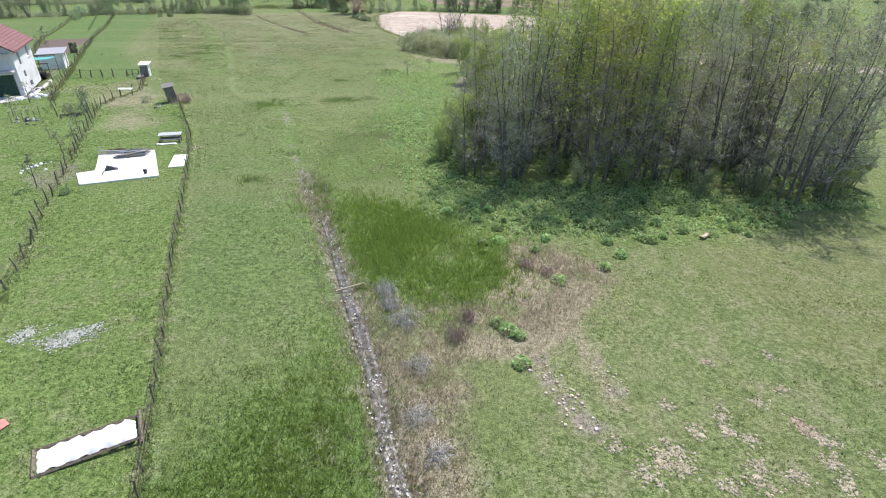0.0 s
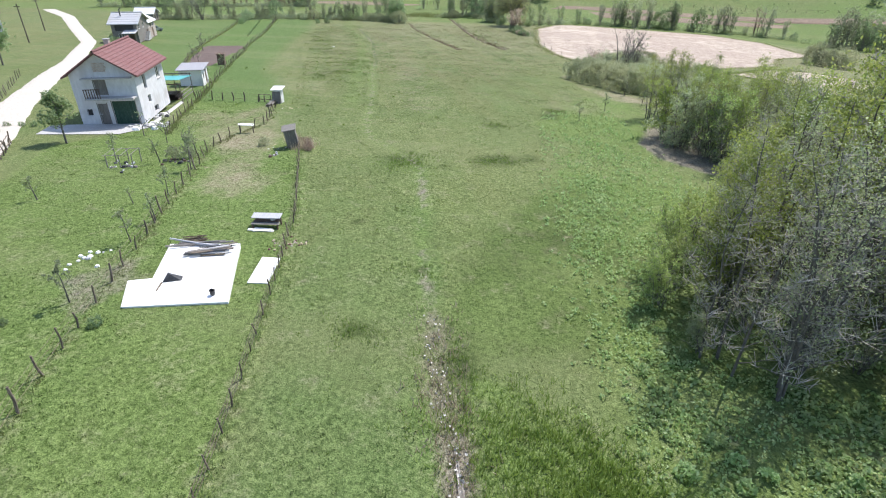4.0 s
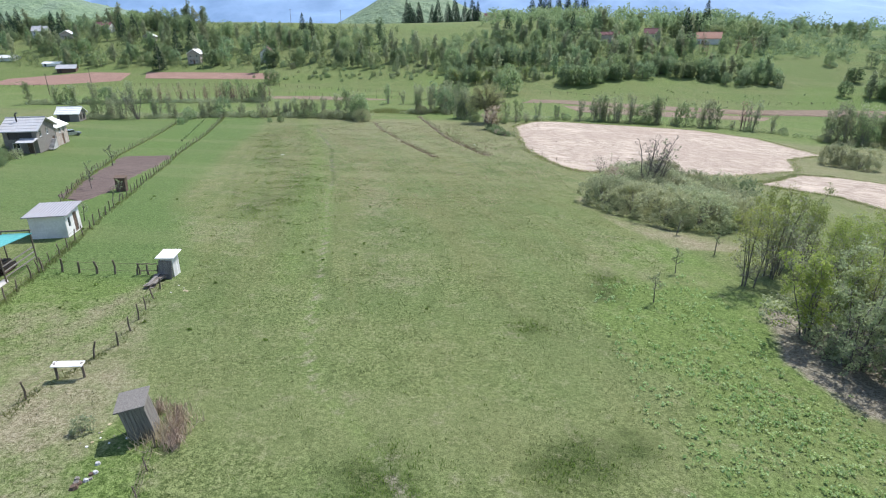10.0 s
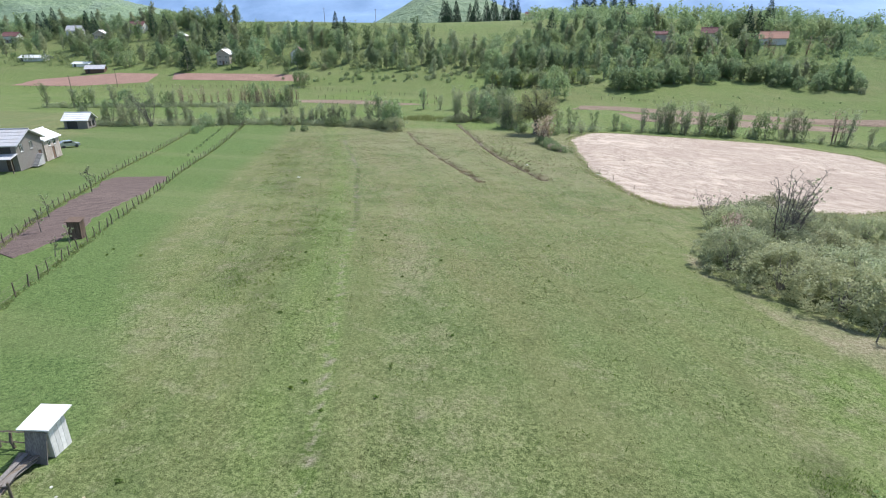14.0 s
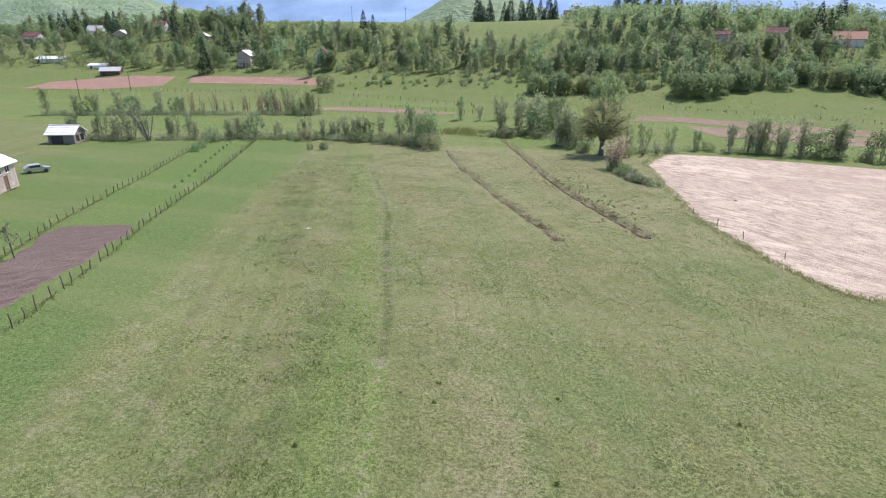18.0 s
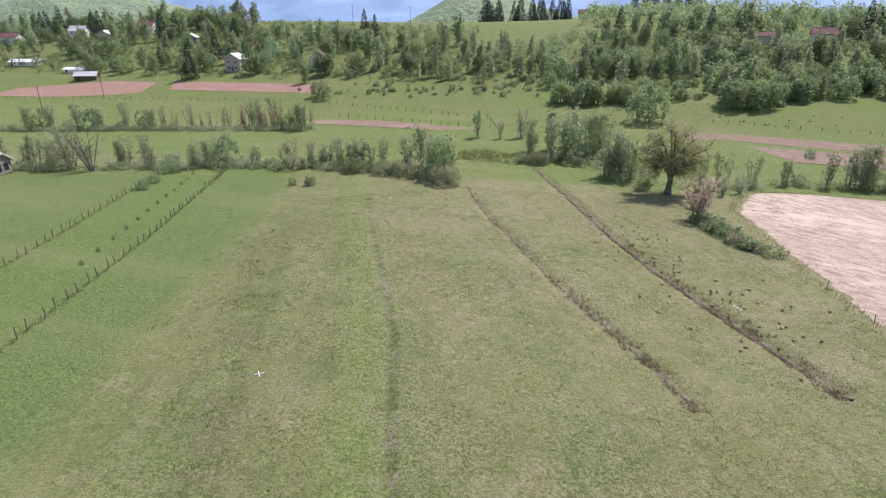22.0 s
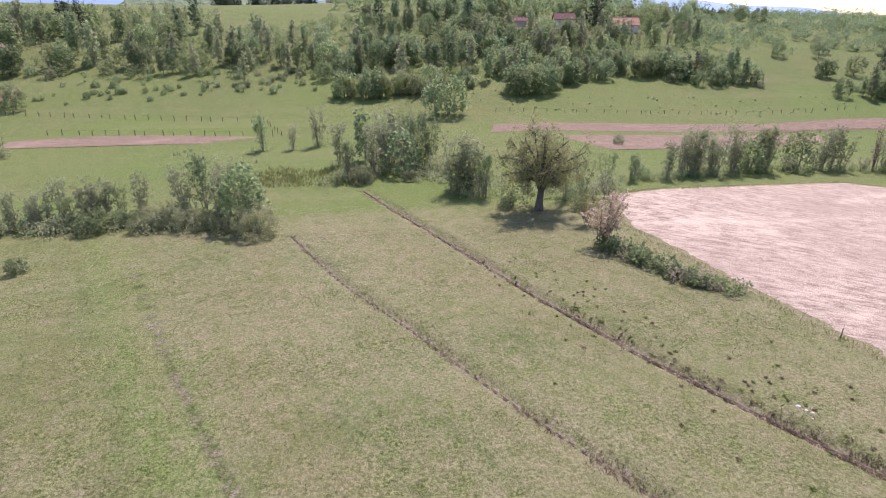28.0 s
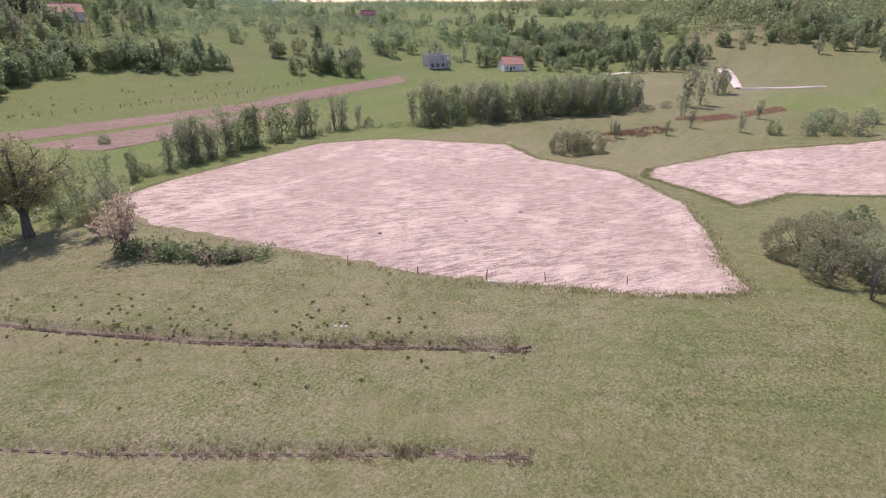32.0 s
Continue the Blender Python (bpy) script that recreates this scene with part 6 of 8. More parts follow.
def house(name, label, x, y, rz, w, d, eave, rise, wallmat, roofmat, openings, over=0.5, ridge="y", group="", z=None, chimney=True, shut=M_BROWN, sheet=False):
    """Gabled house; x, y is the middle of its front. openings: (side, u0, v0, u1, v1, kind)."""
    zz = gz(x, y) if z is None else z
    ob = thing(name, pose(x, y, zz - 0.05, 0, 0, rz), label, "house", group)
    t = 0.3
    sides = {"front": (pose(-w / 2, 0, 0), w, True), "right": (pose(w / 2, 0, 0, 0, 0, 90), d, False), "back": (pose(w / 2, d, 0, 0, 0, 180), w, True), "left": (pose(-w / 2, d, 0, 0, 0, -90), d, False)}
    for side, (m, L, is_front) in sides.items():
        mine = [o for o in openings if o[0] == side]
        gab = rise if is_front == (ridge == "y") else 0.0
        if not is_front:
            geo = wall_panel(L - 2 * t, eave, [(o[1] - t, o[2], o[3] - t, o[4]) for o in mine], t, 0)
            if gab:
                geo = join(geo, ([(-t, 0, eave), (L - t, 0, eave), (L / 2 - t, 0, eave + gab), (-t, t, eave), (L - t, t, eave), (L / 2 - t, t, eave + gab)], [(0, 1, 2), (5, 4, 3), (0, 2, 5, 3), (2, 1, 4, 5)]))
            m = m @ pose(t, 0, 0)
            du = -t
        else:
            geo = wall_panel(L, eave, [o[1:5] for o in mine], t, gab)
            du = 0.0
        part("wall", geo, wallmat, ob, m=m)
        for o in mine:
            a, c, b, e, what = o[1] + du, o[2], o[3] + du, o[4], o[5]
            if what == "window":
                wn = part("window", frame_of(a, c, b, e), M_WHITE, ob, m=m)
                part("pane", box(a + 0.07, 0.085, c + 0.07, b - 0.07, 0.1, e - 0.07), M_GLASS, wn)
                part("sill", box(a - 0.06, -0.08, c - 0.06, b + 0.06, 0.06, c - 0.003), M_CONC, wn)
            elif what == "hole":
                # a dark sheet behind the opening stands for the shade indoors
                part("window", box(a, 0.2, c, b, 0.26, e), M_BLACK, ob, "dark sheet standing for the shade in an empty opening", m)
            else:
                mat = {"garage": M_GREENDOOR, "door": shut, "shutter": shut}[what]
                n = max(2, int((b - a) / 0.28))
                dr = part("door" if what != "shutter" else "shutter", box(a, 0.10, c, b, 0.15, e), mat, ob, {"garage": "dark green garage door", "door": "brown wooden door", "shutter": "boarded brown shutter"}[what], m)
                part("frame", box(a - 0.07, -0.02, c, a - 0.004, 0.1, e + 0.07), M_WOOD, dr)
                part("frame", box(b + 0.004, -0.02, c, b + 0.07, 0.1, e + 0.07), M_WOOD, dr)
                for k in range(n):
                    part("board", box(a + (b - a) * k / n + 0.01, 0.07, c + 0.02, a + (b - a) * (k + 1) / n - 0.01, 0.098, e - 0.02), mat, dr)
                if what == "door":
                    part("handle", box(a + 0.06, 0.06, c + 1.0, a + 0.18, 0.095, c + 1.04), M_TIN, dr)
    span, run = (w, d) if ridge == "y" else (d, w)
    half = span / 2 + over
    r = rise * half / (span / 2)
    z0 = eave - rise * over / (span / 2) + 0.16
    co = 0.36 if not sheet else 0.9
    if ridge == "y":
        ms = (pose(w / 2 + over, -over, z0, 0, 0, 90), pose(-w / 2 - over, d + over, z0, 0, 0, -90))
        cap = [(0, -over - 0.02, z0 + r + 0.05), (0, d + over + 0.02, z0 + r + 0.05)]
    else:
        ms = (pose(-w / 2 - over, -over, z0), pose(w / 2 + over, d + over, z0, 0, 0, 180))
        cap = [(-w / 2 - over - 0.02, d / 2, z0 + r + 0.05), (w / 2 + over + 0.02, d / 2, z0 + r + 0.05)]
    for m in ms:
        part("roof", slope(run + 2 * over, half, r, course=co), roofmat, ob, m=m)
    part("ridge_cap", tube(cap, 0.12, 6), roofmat, ob)
    if chimney:
        ch = part("chimney", join(box(-0.35, d * 0.55, eave + rise * 0.5, 0.35, d * 0.55 + 0.6, eave + rise + 0.9, 0.03)), M_BRICK, ob)
        part("cap", box(-0.42, d * 0.55 - 0.07, eave + rise + 0.93, 0.42, d * 0.55 + 0.67, eave + rise + 1.0, 0.02), M_CONC, ch)
    return ob


h1 = house("house", "white rendered house with a red tiled gable roof", -49.3, 60.1, 22.7, 5.7, 8.3, 4.85, 1.85, M_OLDWALL, M_TILE,
           [("front", 3.1, 0.05, 5.2, 2.3, "garage"), ("front", 1.8, 0.05, 2.6, 2.1, "door"), ("front", 0.7, 1.0, 1.2, 1.6, "hole"), ("front", 2.0, 2.9, 3.0, 4.5, "shutter"),
            ("right", 2.0, 2.9, 2.8, 4.6, "hole"), ("right", 2.3, 1.5, 3.1, 2.2, "hole"), ("right", 6.0, 3.1, 7.0, 4.3, "window"), ("right", 3.4, 0.25, 4.6, 0.85, "hole"), ("left", 3.0, 2.9, 4.2, 4.2, "window"), ("back", 2.4, 3.0, 3.6, 4.2, "window")], over=0.5, chimney=False, shut=M_WOOD)
part("gable_vent", join(*[box(-0.55 - 0.05 * (k % 2), -0.06, 5.05 + 0.17 * k, 0.5 + 0.06 * (k % 3), -0.005, 5.2 + 0.17 * k, 0.01) for k in range(5)]), M_BRICK, h1, "rough bricked-up window in the gable")
ch1 = part("chimney", box(-1.5, 6.2, 5.6, -1.05, 6.65, 7.0, 0.02), M_BRICK, h1, "short brick chimney")
part("cap", box(-1.56, 6.14, 7.003, -0.99, 6.71, 7.07, 0.01), M_CONC, ch1)
bal = part("balcony", join(box(-1.6, -1.0, 2.62, 2.7, -0.01, 2.78, 0.02)), M_CONC, h1, "concrete balcony slab over the garage")
part("railing", join(*[box(-1.55 + 0.22 * k, -0.96, 2.79, -1.49 + 0.22 * k, -0.9, 3.6) for k in range(7)], box(-1.6, -0.97, 3.6, -0.1, -0.89, 3.66)), M_DARKWOOD, bal, "dark wooden balcony rail")
part("awning", join(box(-1.7, -0.6, 4.45, 2.7, -0.01, 4.55, 0.02)), M_CONC, h1, "weathered ledge above the upper wall")

WIN4 = [("front", 1.2, 1.0, 2.2, 2.2, "window"), ("front", 4.6, 1.0, 5.6, 2.2, "window"), ("front", 1.2, 3.6, 2.2, 4.7, "window"), ("front", 4.6, 3.6, 5.6, 4.7, "window"), ("front", 3.0, 0.05, 3.9, 2.1, "door"),
        ("right", 1.4, 1.0, 2.4, 2.2, "window"), ("right", 4.6, 1.0, 5.6, 2.2, "window"), ("right", 1.4, 3.6, 2.4, 4.7, "window"), ("right", 4.6, 3.6, 5.6, 4.7, "window"), ("left", 2.0, 3.6, 3.0, 4.7, "window")]
h2 = house("house", "dark house with grey boards and a grey metal roof", -108.8, 127.6, 24, 5.4, 8.0, 4.2, 1.7, M_WOOD, M_TIN,
           [("front", 0.7, 2.6, 4.7, 3.9, "hole"), ("front", 3.6, 0.05, 4.6, 2.1, "door"), ("front", 1.2, 0.9, 2.4, 2.0, "window"), ("right", 1.2, 2.8, 2.2, 4.0, "window"), ("right", 4.2, 2.8, 5.2, 4.0, "window"), ("right", 6.4, 0.05, 7.4, 2.1, "door")],
           over=0.6, ridge="x", chimney=False, shut=M_DARKWOOD, sheet=True)
part("porch_roof", ([(0.0, -2.4, 2.3), (2.9, -2.4, 2.3), (2.9, -0.02, 2.75), (0.0, -0.02, 2.75), (0.0, -2.4, 2.38), (2.9, -2.4, 2.38), (2.9, -0.02, 2.83), (0.0, -0.02, 2.83)], [(3, 2, 1, 0), (4, 5, 6, 7), (0, 1, 5, 4), (1, 2, 6, 5), (2, 3, 7, 6), (3, 0, 4, 7)]), M_TIN, h2, "pale sheet porch roof")
for px in (0.1, 2.8):
    part("porch_post", box(px - 0.06, -2.3, 0, px + 0.06, -2.18, 2.32), M_POST, h2)
st = part("stair", box(2.72, 3.3, 0.0, 3.6, 3.4, 0.1), M_CONC, h2, "outdoor concrete stair along the gable")
for k in range(9):
    part("step", box(2.72, 3.402 + 0.28 * k, 0.0, 3.6, 3.68 + 0.28 * k, 0.19 * (k + 1)), M_CONC, st)
part("stovepipe", tube([(-1.0, 2.6, 5.4), (-1.0, 2.6, 6.9), (-0.6, 2.6, 7.1)], 0.13, 7), M_BLACK, h2, "black stovepipe")
house("house", "weathered grey house wing with a pale sheet roof", -112.9, 136.4, 24, 4.6, 5.6, 3.7, 1.2, M_BRICK, M_WHITE,
      [("right", 1.5, 2.4, 2.5, 3.5, "window"), ("right", 3.4, 2.4, 4.4, 3.5, "window"), ("right", 2.6, 0.05, 3.4, 2.1, "door")], over=0.4, chimney=False, sheet=True)
house("barn", "open-fronted barn with a white sheet roof", -146.6, 177.4, 20, 5.6, 4.6, 2.3, 1.4, M_WOOD, M_WHITE, [("front", 0.6, 0.05, 3.2, 2.0, "hole"), ("right", 0.8, 0.4, 2.0, 1.8, "hole"), ("right", 2.6, 0.4, 3.8, 1.8, "hole")], over=0.5, ridge="x", chimney=False, sheet=True)
house("house", "white two-storey house with a pinkish red roof", -147.2, 124.6, 52, 8.6, 9.0, 5.4, 2.3, M_WALL, M_TILE, WIN4, over=0.6)
house("shed", "small open wooden shed with a dark roof", -136.0, 104.5, 30, 4.0, 3.4, 2.3, 0.8, M_DARKWOOD, M_DARKWOOD, [("front", 0.5, 0.05, 3.4, 2.0, "hole")], over=0.3, ridge="x", chimney=False, sheet=True)
# the village on the slope
for nm, lb, hx, hy, hr, hw, hd, he, hri, wm, rm in (
        ("house", "bare brick cottage with a white metal roof", -213.5, 338.5, 12, 7.0, 8.0, 5.6, 2.2, M_BRICK, M_WHITE),
        ("house", "white cottage with a red tiled roof", -172.0, 344.0, 20, 7.0, 7.6, 5.2, 2.6, M_WALL, M_TILE),
        ("shed", "low wooden shed with a pale roof", -277.0, 316.0, 30, 9.0, 6.0, 2.4, 1.6, M_DARKWOOD, M_TIN),
        ("greenhouse", "long low white greenhouse", -345.0, 340.0, 8, 17.0, 6.0, 2.2, 1.2, M_WHITE, M_WHITE),
        ("shed", "low white shed roof in the gardens", -300.0, 330.0, 10, 10.0, 5.0, 1.6, 0.8, M_WHITE, M_WHITE),
        ("house", "grey house among village trees", -379.7, 406.3, 25, 9.0, 9.0, 5.6, 3.0, M_WALL, M_TIN),
        ("house", "white house with a dull red roof up the slope", -340.7, 422.7, 15, 10.0, 8.0, 5.2, 2.8, M_WALL, M_TILE),
        ("house", "small house with a white roof among trees", -353.6, 402.3, 20, 8.0, 7.0, 3.6, 2.2, M_BRICK, M_WHITE),
        ("house", "grey house with a dull red roof among village trees", -422.6, 393.0, 18, 10.0, 8.0, 4.6, 2.6, M_WALL, M_TILE),
        ("house", "small pale roofed cottage behind the trees", -280.7, 392.2, 20, 7.0, 6.0, 3.6, 1.8, M_WOOD, M_WHITE),
        ("house", "pale rendered house half hidden by trees", 39.7, 407.0, -10, 9.0, 8.0, 5.8, 2.6, M_CREAM, M_TILE),
        ("house", "low house with a bright orange-red roof", 72.0, 412.0, -14, 13.0, 9.0, 3.6, 3.2, M_WALL, M_ORANGE),
        ("house", "unfinished grey house behind the trees", 15.0, 402.0, -10, 10.0, 8.0, 4.6, 1.4, M_BRICK, M_TILE),
        ("house", "low house with an orange tiled roof behind the belt", 196.0, 259.5, -40, 10.0, 8.0, 3.4, 3.0, M_WALL, M_ORANGE),
        ("house", "small house with a reddish roof high on the hill", 262.0, 405.0, -45, 9.0, 8.0, 4.2, 3.0, M_CREAM, M_TILE),
        ("house", "low brown houses on the ridge", -70.0, 560.0, 0, 16.0, 8.0, 4.0, 2.6, M_CREAM, M_TILE),
        ("house", "roof of a farmhouse on the ridge", 5.0, 590.0, 0, 14.0, 9.0, 4.6, 3.2, M_WALL, M_TILE)):
    ops = [o for o in WIN4 if o[4] < he and o[3] < (hw if o[0] in ("front", "back") else hd) - 0.3]
    house(nm, lb, hx, hy, hr, hw, hd, he, hri, wm, rm, ops if nm == "house" else [("front", 1.0, 0.05, 2.2, he * 0.85, "hole")], over=0.5, ridge="y" if hw < 8.5 else "x", group="houses on the slope", chimney=nm == "house", sheet=rm is not M_TILE)
# the unfinished ruin
ruin = thing("unfinished_house", pose(171.8, 286.0, gz(171.8, 288.7) - 0.1, 0, 0, -32), "unfinished two-storey concrete house with no roof", "house")
for m, L in ((pose(-5.4, 0, 0), 10.8), (pose(5.4, 0, 0, 0, 0, 90), 8.0), (pose(5.4, 8, 0, 0, 0, 180), 10.8), (pose(-5.4, 8, 0, 0, 0, -90), 8.0)):
    holes = [(1.0 + 2.7 * k, v, 2.3 + 2.7 * k, v + 1.5) for k in range(int(L / 2.7)) for v in (0.9, 3.9)]
    part("wall", wall_panel(L, 6.0, holes, 0.25), M_CONC, ruin, m=m)
part("floor_slab", box(-5.1, 0.3, 2.85, 5.1, 7.7, 3.05), M_CONC, ruin)
for k in range(6):
    part("column", box(-5.35 + 2.08 * k, 0.05, 6.0, -5.0 + 2.08 * k, 0.4, 7.2), M_CONC, ruin)
    part("column", box(-5.35 + 2.08 * k, 7.6, 6.0, -5.0 + 2.08 * k, 7.95, 7.2), M_CONC, ruin)

# shed, canopy and small huts near the house
def corrugated(x0, y0, x1, y1, waves, amp, t):
    """A ribbed sheet lying flat, as one skin."""
    n = waves * 2 + 1
    xs = [x0 + (x1 - x0) * i / (n - 1) for i in range(n)]
    zs = [amp * (i % 2) for i in range(n)]
    V = [(x, y, z + h) for h in (0, t) for y in (y0, y1) for x, z in zip(xs, zs)]
    F = []
    for i in range(n - 1):
        F += [(n + i, n + i + 1, i + 1, i), (2 * n + i, 2 * n + i + 1, 3 * n + i + 1, 3 * n + i), (i, i + 1, 2 * n + i + 1, 2 * n + i), (3 * n + i, 3 * n + i + 1, n + i + 1, n + i)]
    F += [(0, 2 * n, 3 * n, n), (n - 1, 2 * n - 1, 4 * n - 1, 3 * n - 1)]
    return V, F


shed = thing("shed", pose(-56.8, 82.3, gz(-56.8, 82.3) - 0.03, 0, 0, 24), "small white rendered shed with a flat grey roof", "shed")
part("wall", wall_panel(3.5, 2.3, [], 0.15), M_WALL, shed, m=pose(-1.75, -1.6, 0))
part("wall", wall_panel(2.9, 2.3, [(0.4, 0.9, 0.9, 1.8), (1.6, 0.05, 2.4, 1.95)], 0.15), M_WALL, shed, m=pose(1.75, -1.45, 0, 0, 0, 90))
part("wall", wall_panel(3.5, 2.3, [], 0.15), M_WALL, shed, m=pose(1.75, 1.6, 0, 0, 0, 180))
part("wall", wall_panel(2.9, 2.3, [], 0.15), M_WALL, shed, m=pose(-1.75, 1.45, 0, 0, 0, -90))
part("window", box(1.62, -1.03, 0.92, 1.66, -0.57, 1.78), M_GLASS, shed)
part("door", join(*[box(1.64, 0.16 + 0.16 * k, 0.05, 1.69, 0.31 + 0.16 * k, 1.93) for k in range(5)]), M_DARKWOOD, shed)
part("roof", moved(corrugated(-2.15, -1.95, 2.15, 1.95, 14, 0.04, 0.09), pose(0, 0, 2.36, 4, 0, 0)), M_SHEDROOF, shed, "flat pale grey sheet roof")
shed.scale = (0.82, 1.0, 0.95)
can = thing("canopy", pose(-52.8, 72.5, gz(-52.8, 72.5), 0, 0, 20), "lean-to shelter with a bright teal sheet roof", "canopy")
for k in range(2):
    part("roof_sheet", moved(corrugated(0.02, -2.0, 2.82, 2.0, 16, 0.035, 0.03), pose(-2.85 + 2.85 * k, 0, 2.45, -6, 0, 0)), M_TEAL, can, "teal corrugated roof sheet")
for px in (-2.7, 0.0, 2.7):
    for py, ph in ((-1.85, 2.25), (1.85, 2.62)):
        part("post", tube([(px, py, -0.05), (px + 0.02, py, ph)], 0.06, 6), M_POST, can)
for py, ph in ((-1.85, 2.2), (1.85, 2.55)):
    part("beam", box(-2.85, py - 0.05, ph - 0.06, 2.85, py + 0.05, ph + 0.05), M_POST, can)
for k in range(3):
    part("rail", box(2.62, -1.8, 0.4 + 0.4 * k, 2.68, 1.8, 0.48 + 0.4 * k), M_WOOD, can)
can.scale = (0.74, 1.12, 1.0)
fw = thing("firewood_stack", pose(-53.0, 72.8, gz(-53.0, 72.8), 0, 0, 20), "dark stack of firewood under the teal shelter", "firewood")
for k in range(26):
    part("log", tube([(-1.4 + 0.3 * (k % 9), -0.9, 0.14 + 0.24 * (k // 9)), (-1.4 + 0.3 * (k % 9), 0.9, 0.15 + 0.24 * (k // 9))], 0.13, 6), M_DARKWOOD, fw)


def booth(name, label, x, y, rz, w, d, h, mat, roofmat, lean=(0, 0), over=0.12, boards=6):
    ob = thing(name, pose(x, y, gz(x, y) - 0.06, lean[0], lean[1], rz), label, "outhouse")
    for k in range(boards):
        for yy in (-d / 2, d / 2 - 0.03):
            part("board", box(-w / 2 + w * k / boards + 0.006, yy, 0.02 * (k % 2), -w / 2 + w * (k + 1) / boards - 0.006, yy + 0.03, h - 0.03 * (k % 3)), mat, ob)
        for xx in (-w / 2, w / 2 - 0.03):
            part("board", box(xx, -d / 2 + 0.035 + (d - 0.07) * k / boards + 0.006, 0.02 * (k % 2), xx + 0.03, -d / 2 + 0.035 + (d - 0.07) * (k + 1) / boards - 0.006, h - 0.02 * (k % 3)), mat, ob)
    part("roof", moved(box(-w / 2 - over, -d / 2 - over, 0, w / 2 + over, d / 2 + over, 0.06, 0.01), pose(0, 0, h + 0.02, 6, 0, 0)), roofmat, ob)
    return ob


booth("outhouse", "leaning weathered grey wooden outhouse with a flat roof", -29.0, 58.3, 26, 0.95, 0.95, 1.75, M_WOOD, M_WOOD, (3, -8))
booth("outhouse", "small dark wooden booth beside the bare plot", -65.1, 100.2, 24, 1.1, 1.0, 1.8, M_DARKWOOD, M_DARKWOOD, (0, 2))
hut = booth("hut", "narrow pale hut with a white sheet roof at the fence corner", -40.1, 75.2, 12, 0.85, 1.0, 1.65, M_WALL, M_WHITE, (0, 0), 0.24, 4)
for k in range(7):
    part("leaning_board", moved(box(-0.08, -0.02, 0, 0.08, 0.02, 1.45), pose(-0.5 + 0.14 * k, -0.85 - 0.02 * k, 0.0, -15, 0, 3 * (k % 3) - 3)), M_WOOD, hut)


def pile(name, label, cat, x, y, rz, n, L, wide, mat, seed, r=0.05, flat=True, z=None, step=0.06):
    """A heap of boards or logs lying across one another."""
    rng = np.random.default_rng(seed)
    ob = thing(name, pose(x, y, (gz(x, y) if z is None else z), 0, 0, rz), label, cat)
    for k in range(n):
        l = L * rng.uniform(0.5, 1.0)
        m = pose(rng.uniform(-wide, wide), rng.uniform(-wide, wide) * 0.5, 0.04 + step * (k // 3), rng.uniform(-3, 3), rng.uniform(-3, 3), rng.uniform(-16, 16))
        g = box(-r * 2, -l / 2, 0, r * 2, l / 2, 0.035, 0.006) if flat else tube([(0, -l / 2, r), (0.03, 0, r), (0, l / 2, r)], r, 6)
        part("board" if flat else "log", moved(g, m), mat[k % len(mat)], ob)
    return ob


pile("board_heap", "heap of old grey boards against the hut", "boards", -40.1, 73.4, 12, 16, 2.2, 0.28, (M_WOOD, M_WOOD, M_POST), 3)
pile("timber_stack", "stacked timber beside the gravel road", "timber", -64.5, 50.0, 60, 14, 5.0, 1.0, (M_WOOD, M_POST), 4, 0.08)
pile("timber_stack", "stacked dark timber beside the fence", "timber", -60.5, 45.5, 60, 12, 4.0, 1.0, (M_WOOD, M_DARKWOOD), 5, 0.08)

# the white slab, panel and timber in the garden
SLAB = [(-25.5, 38.4), (-21.9, 39.4), (-19.3, 34.4), (-23.7, 32.8), (-25.0, 34.7), (-24.0, 35.2)]


def plate(name, label, cat, poly, mat, thick, base=None, tilt=0.0, lift=0.0):
    cx, cy = sum(p[0] for p in poly) / len(poly), sum(p[1] for p in poly) / len(poly)
    z = (gz(cx, cy) if base is None else base) + lift
    n = len(poly)
    V = [(px - cx, py - cy, -0.12) for px, py in poly] + [(px - cx, py - cy, thick) for px, py in poly] + [((px - cx) * 0.995, (py - cy) * 0.995, thick + 0.012) for px, py in poly]
    F = [tuple(range(2 * n, 3 * n))[::-1]] + [(i, (i + 1) % n, n + (i + 1) % n, n + i) for i in range(n)] + [(n + i, n + (i + 1) % n, 2 * n + (i + 1) % n, 2 * n + i) for i in range(n)]
    area = sum(poly[i][0] * poly[(i + 1) % n][1] - poly[(i + 1) % n][0] * poly[i][1] for i in range(n))
    if area < 0:
        F = [f[::-1] for f in F]
    else:
        F[0] = F[0]
    ob = thing(name, pose(cx, cy, z), label, cat)
    part("plate", (V, [F[0][::-1]] + F[1:]), mat, ob)
    return ob


plate("foundation_slab", "sunlit white concrete slab lying in the grass", "slab", SLAB, M_WHITE, 0.14)
plate("panel", "white insulation panel lying on the grass", "panel", [(-19.5, 36.2), (-20.1, 38.6), (-19.15, 38.75), (-18.5, 36.4)], M_WHITE, 0.07)
ZS = gz(-22.5, 36.5) + 0.17
pile("timber_heap", "loose heap of dark and grey planks on the slab", "timber", -22.9, 38.2, -60, 15, 2.4, 0.5, (M_WOOD, M_BLACK, M_POST, M_TIN), 6, 0.035, z=ZS, step=0.04)
pile("timber_heap", "long poles along the slab's edge", "timber", -23.9, 38.75, -74, 5, 4.2, 0.12, (M_WOOD, M_TIN), 7, 0.05, False, z=ZS)
pile("branch_heap", "dark heap of brush behind the slab", "brush", -24.6, 39.3, -50, 14, 1.3, 0.4, (M_DARKWOOD, M_POST), 8, 0.025, False)
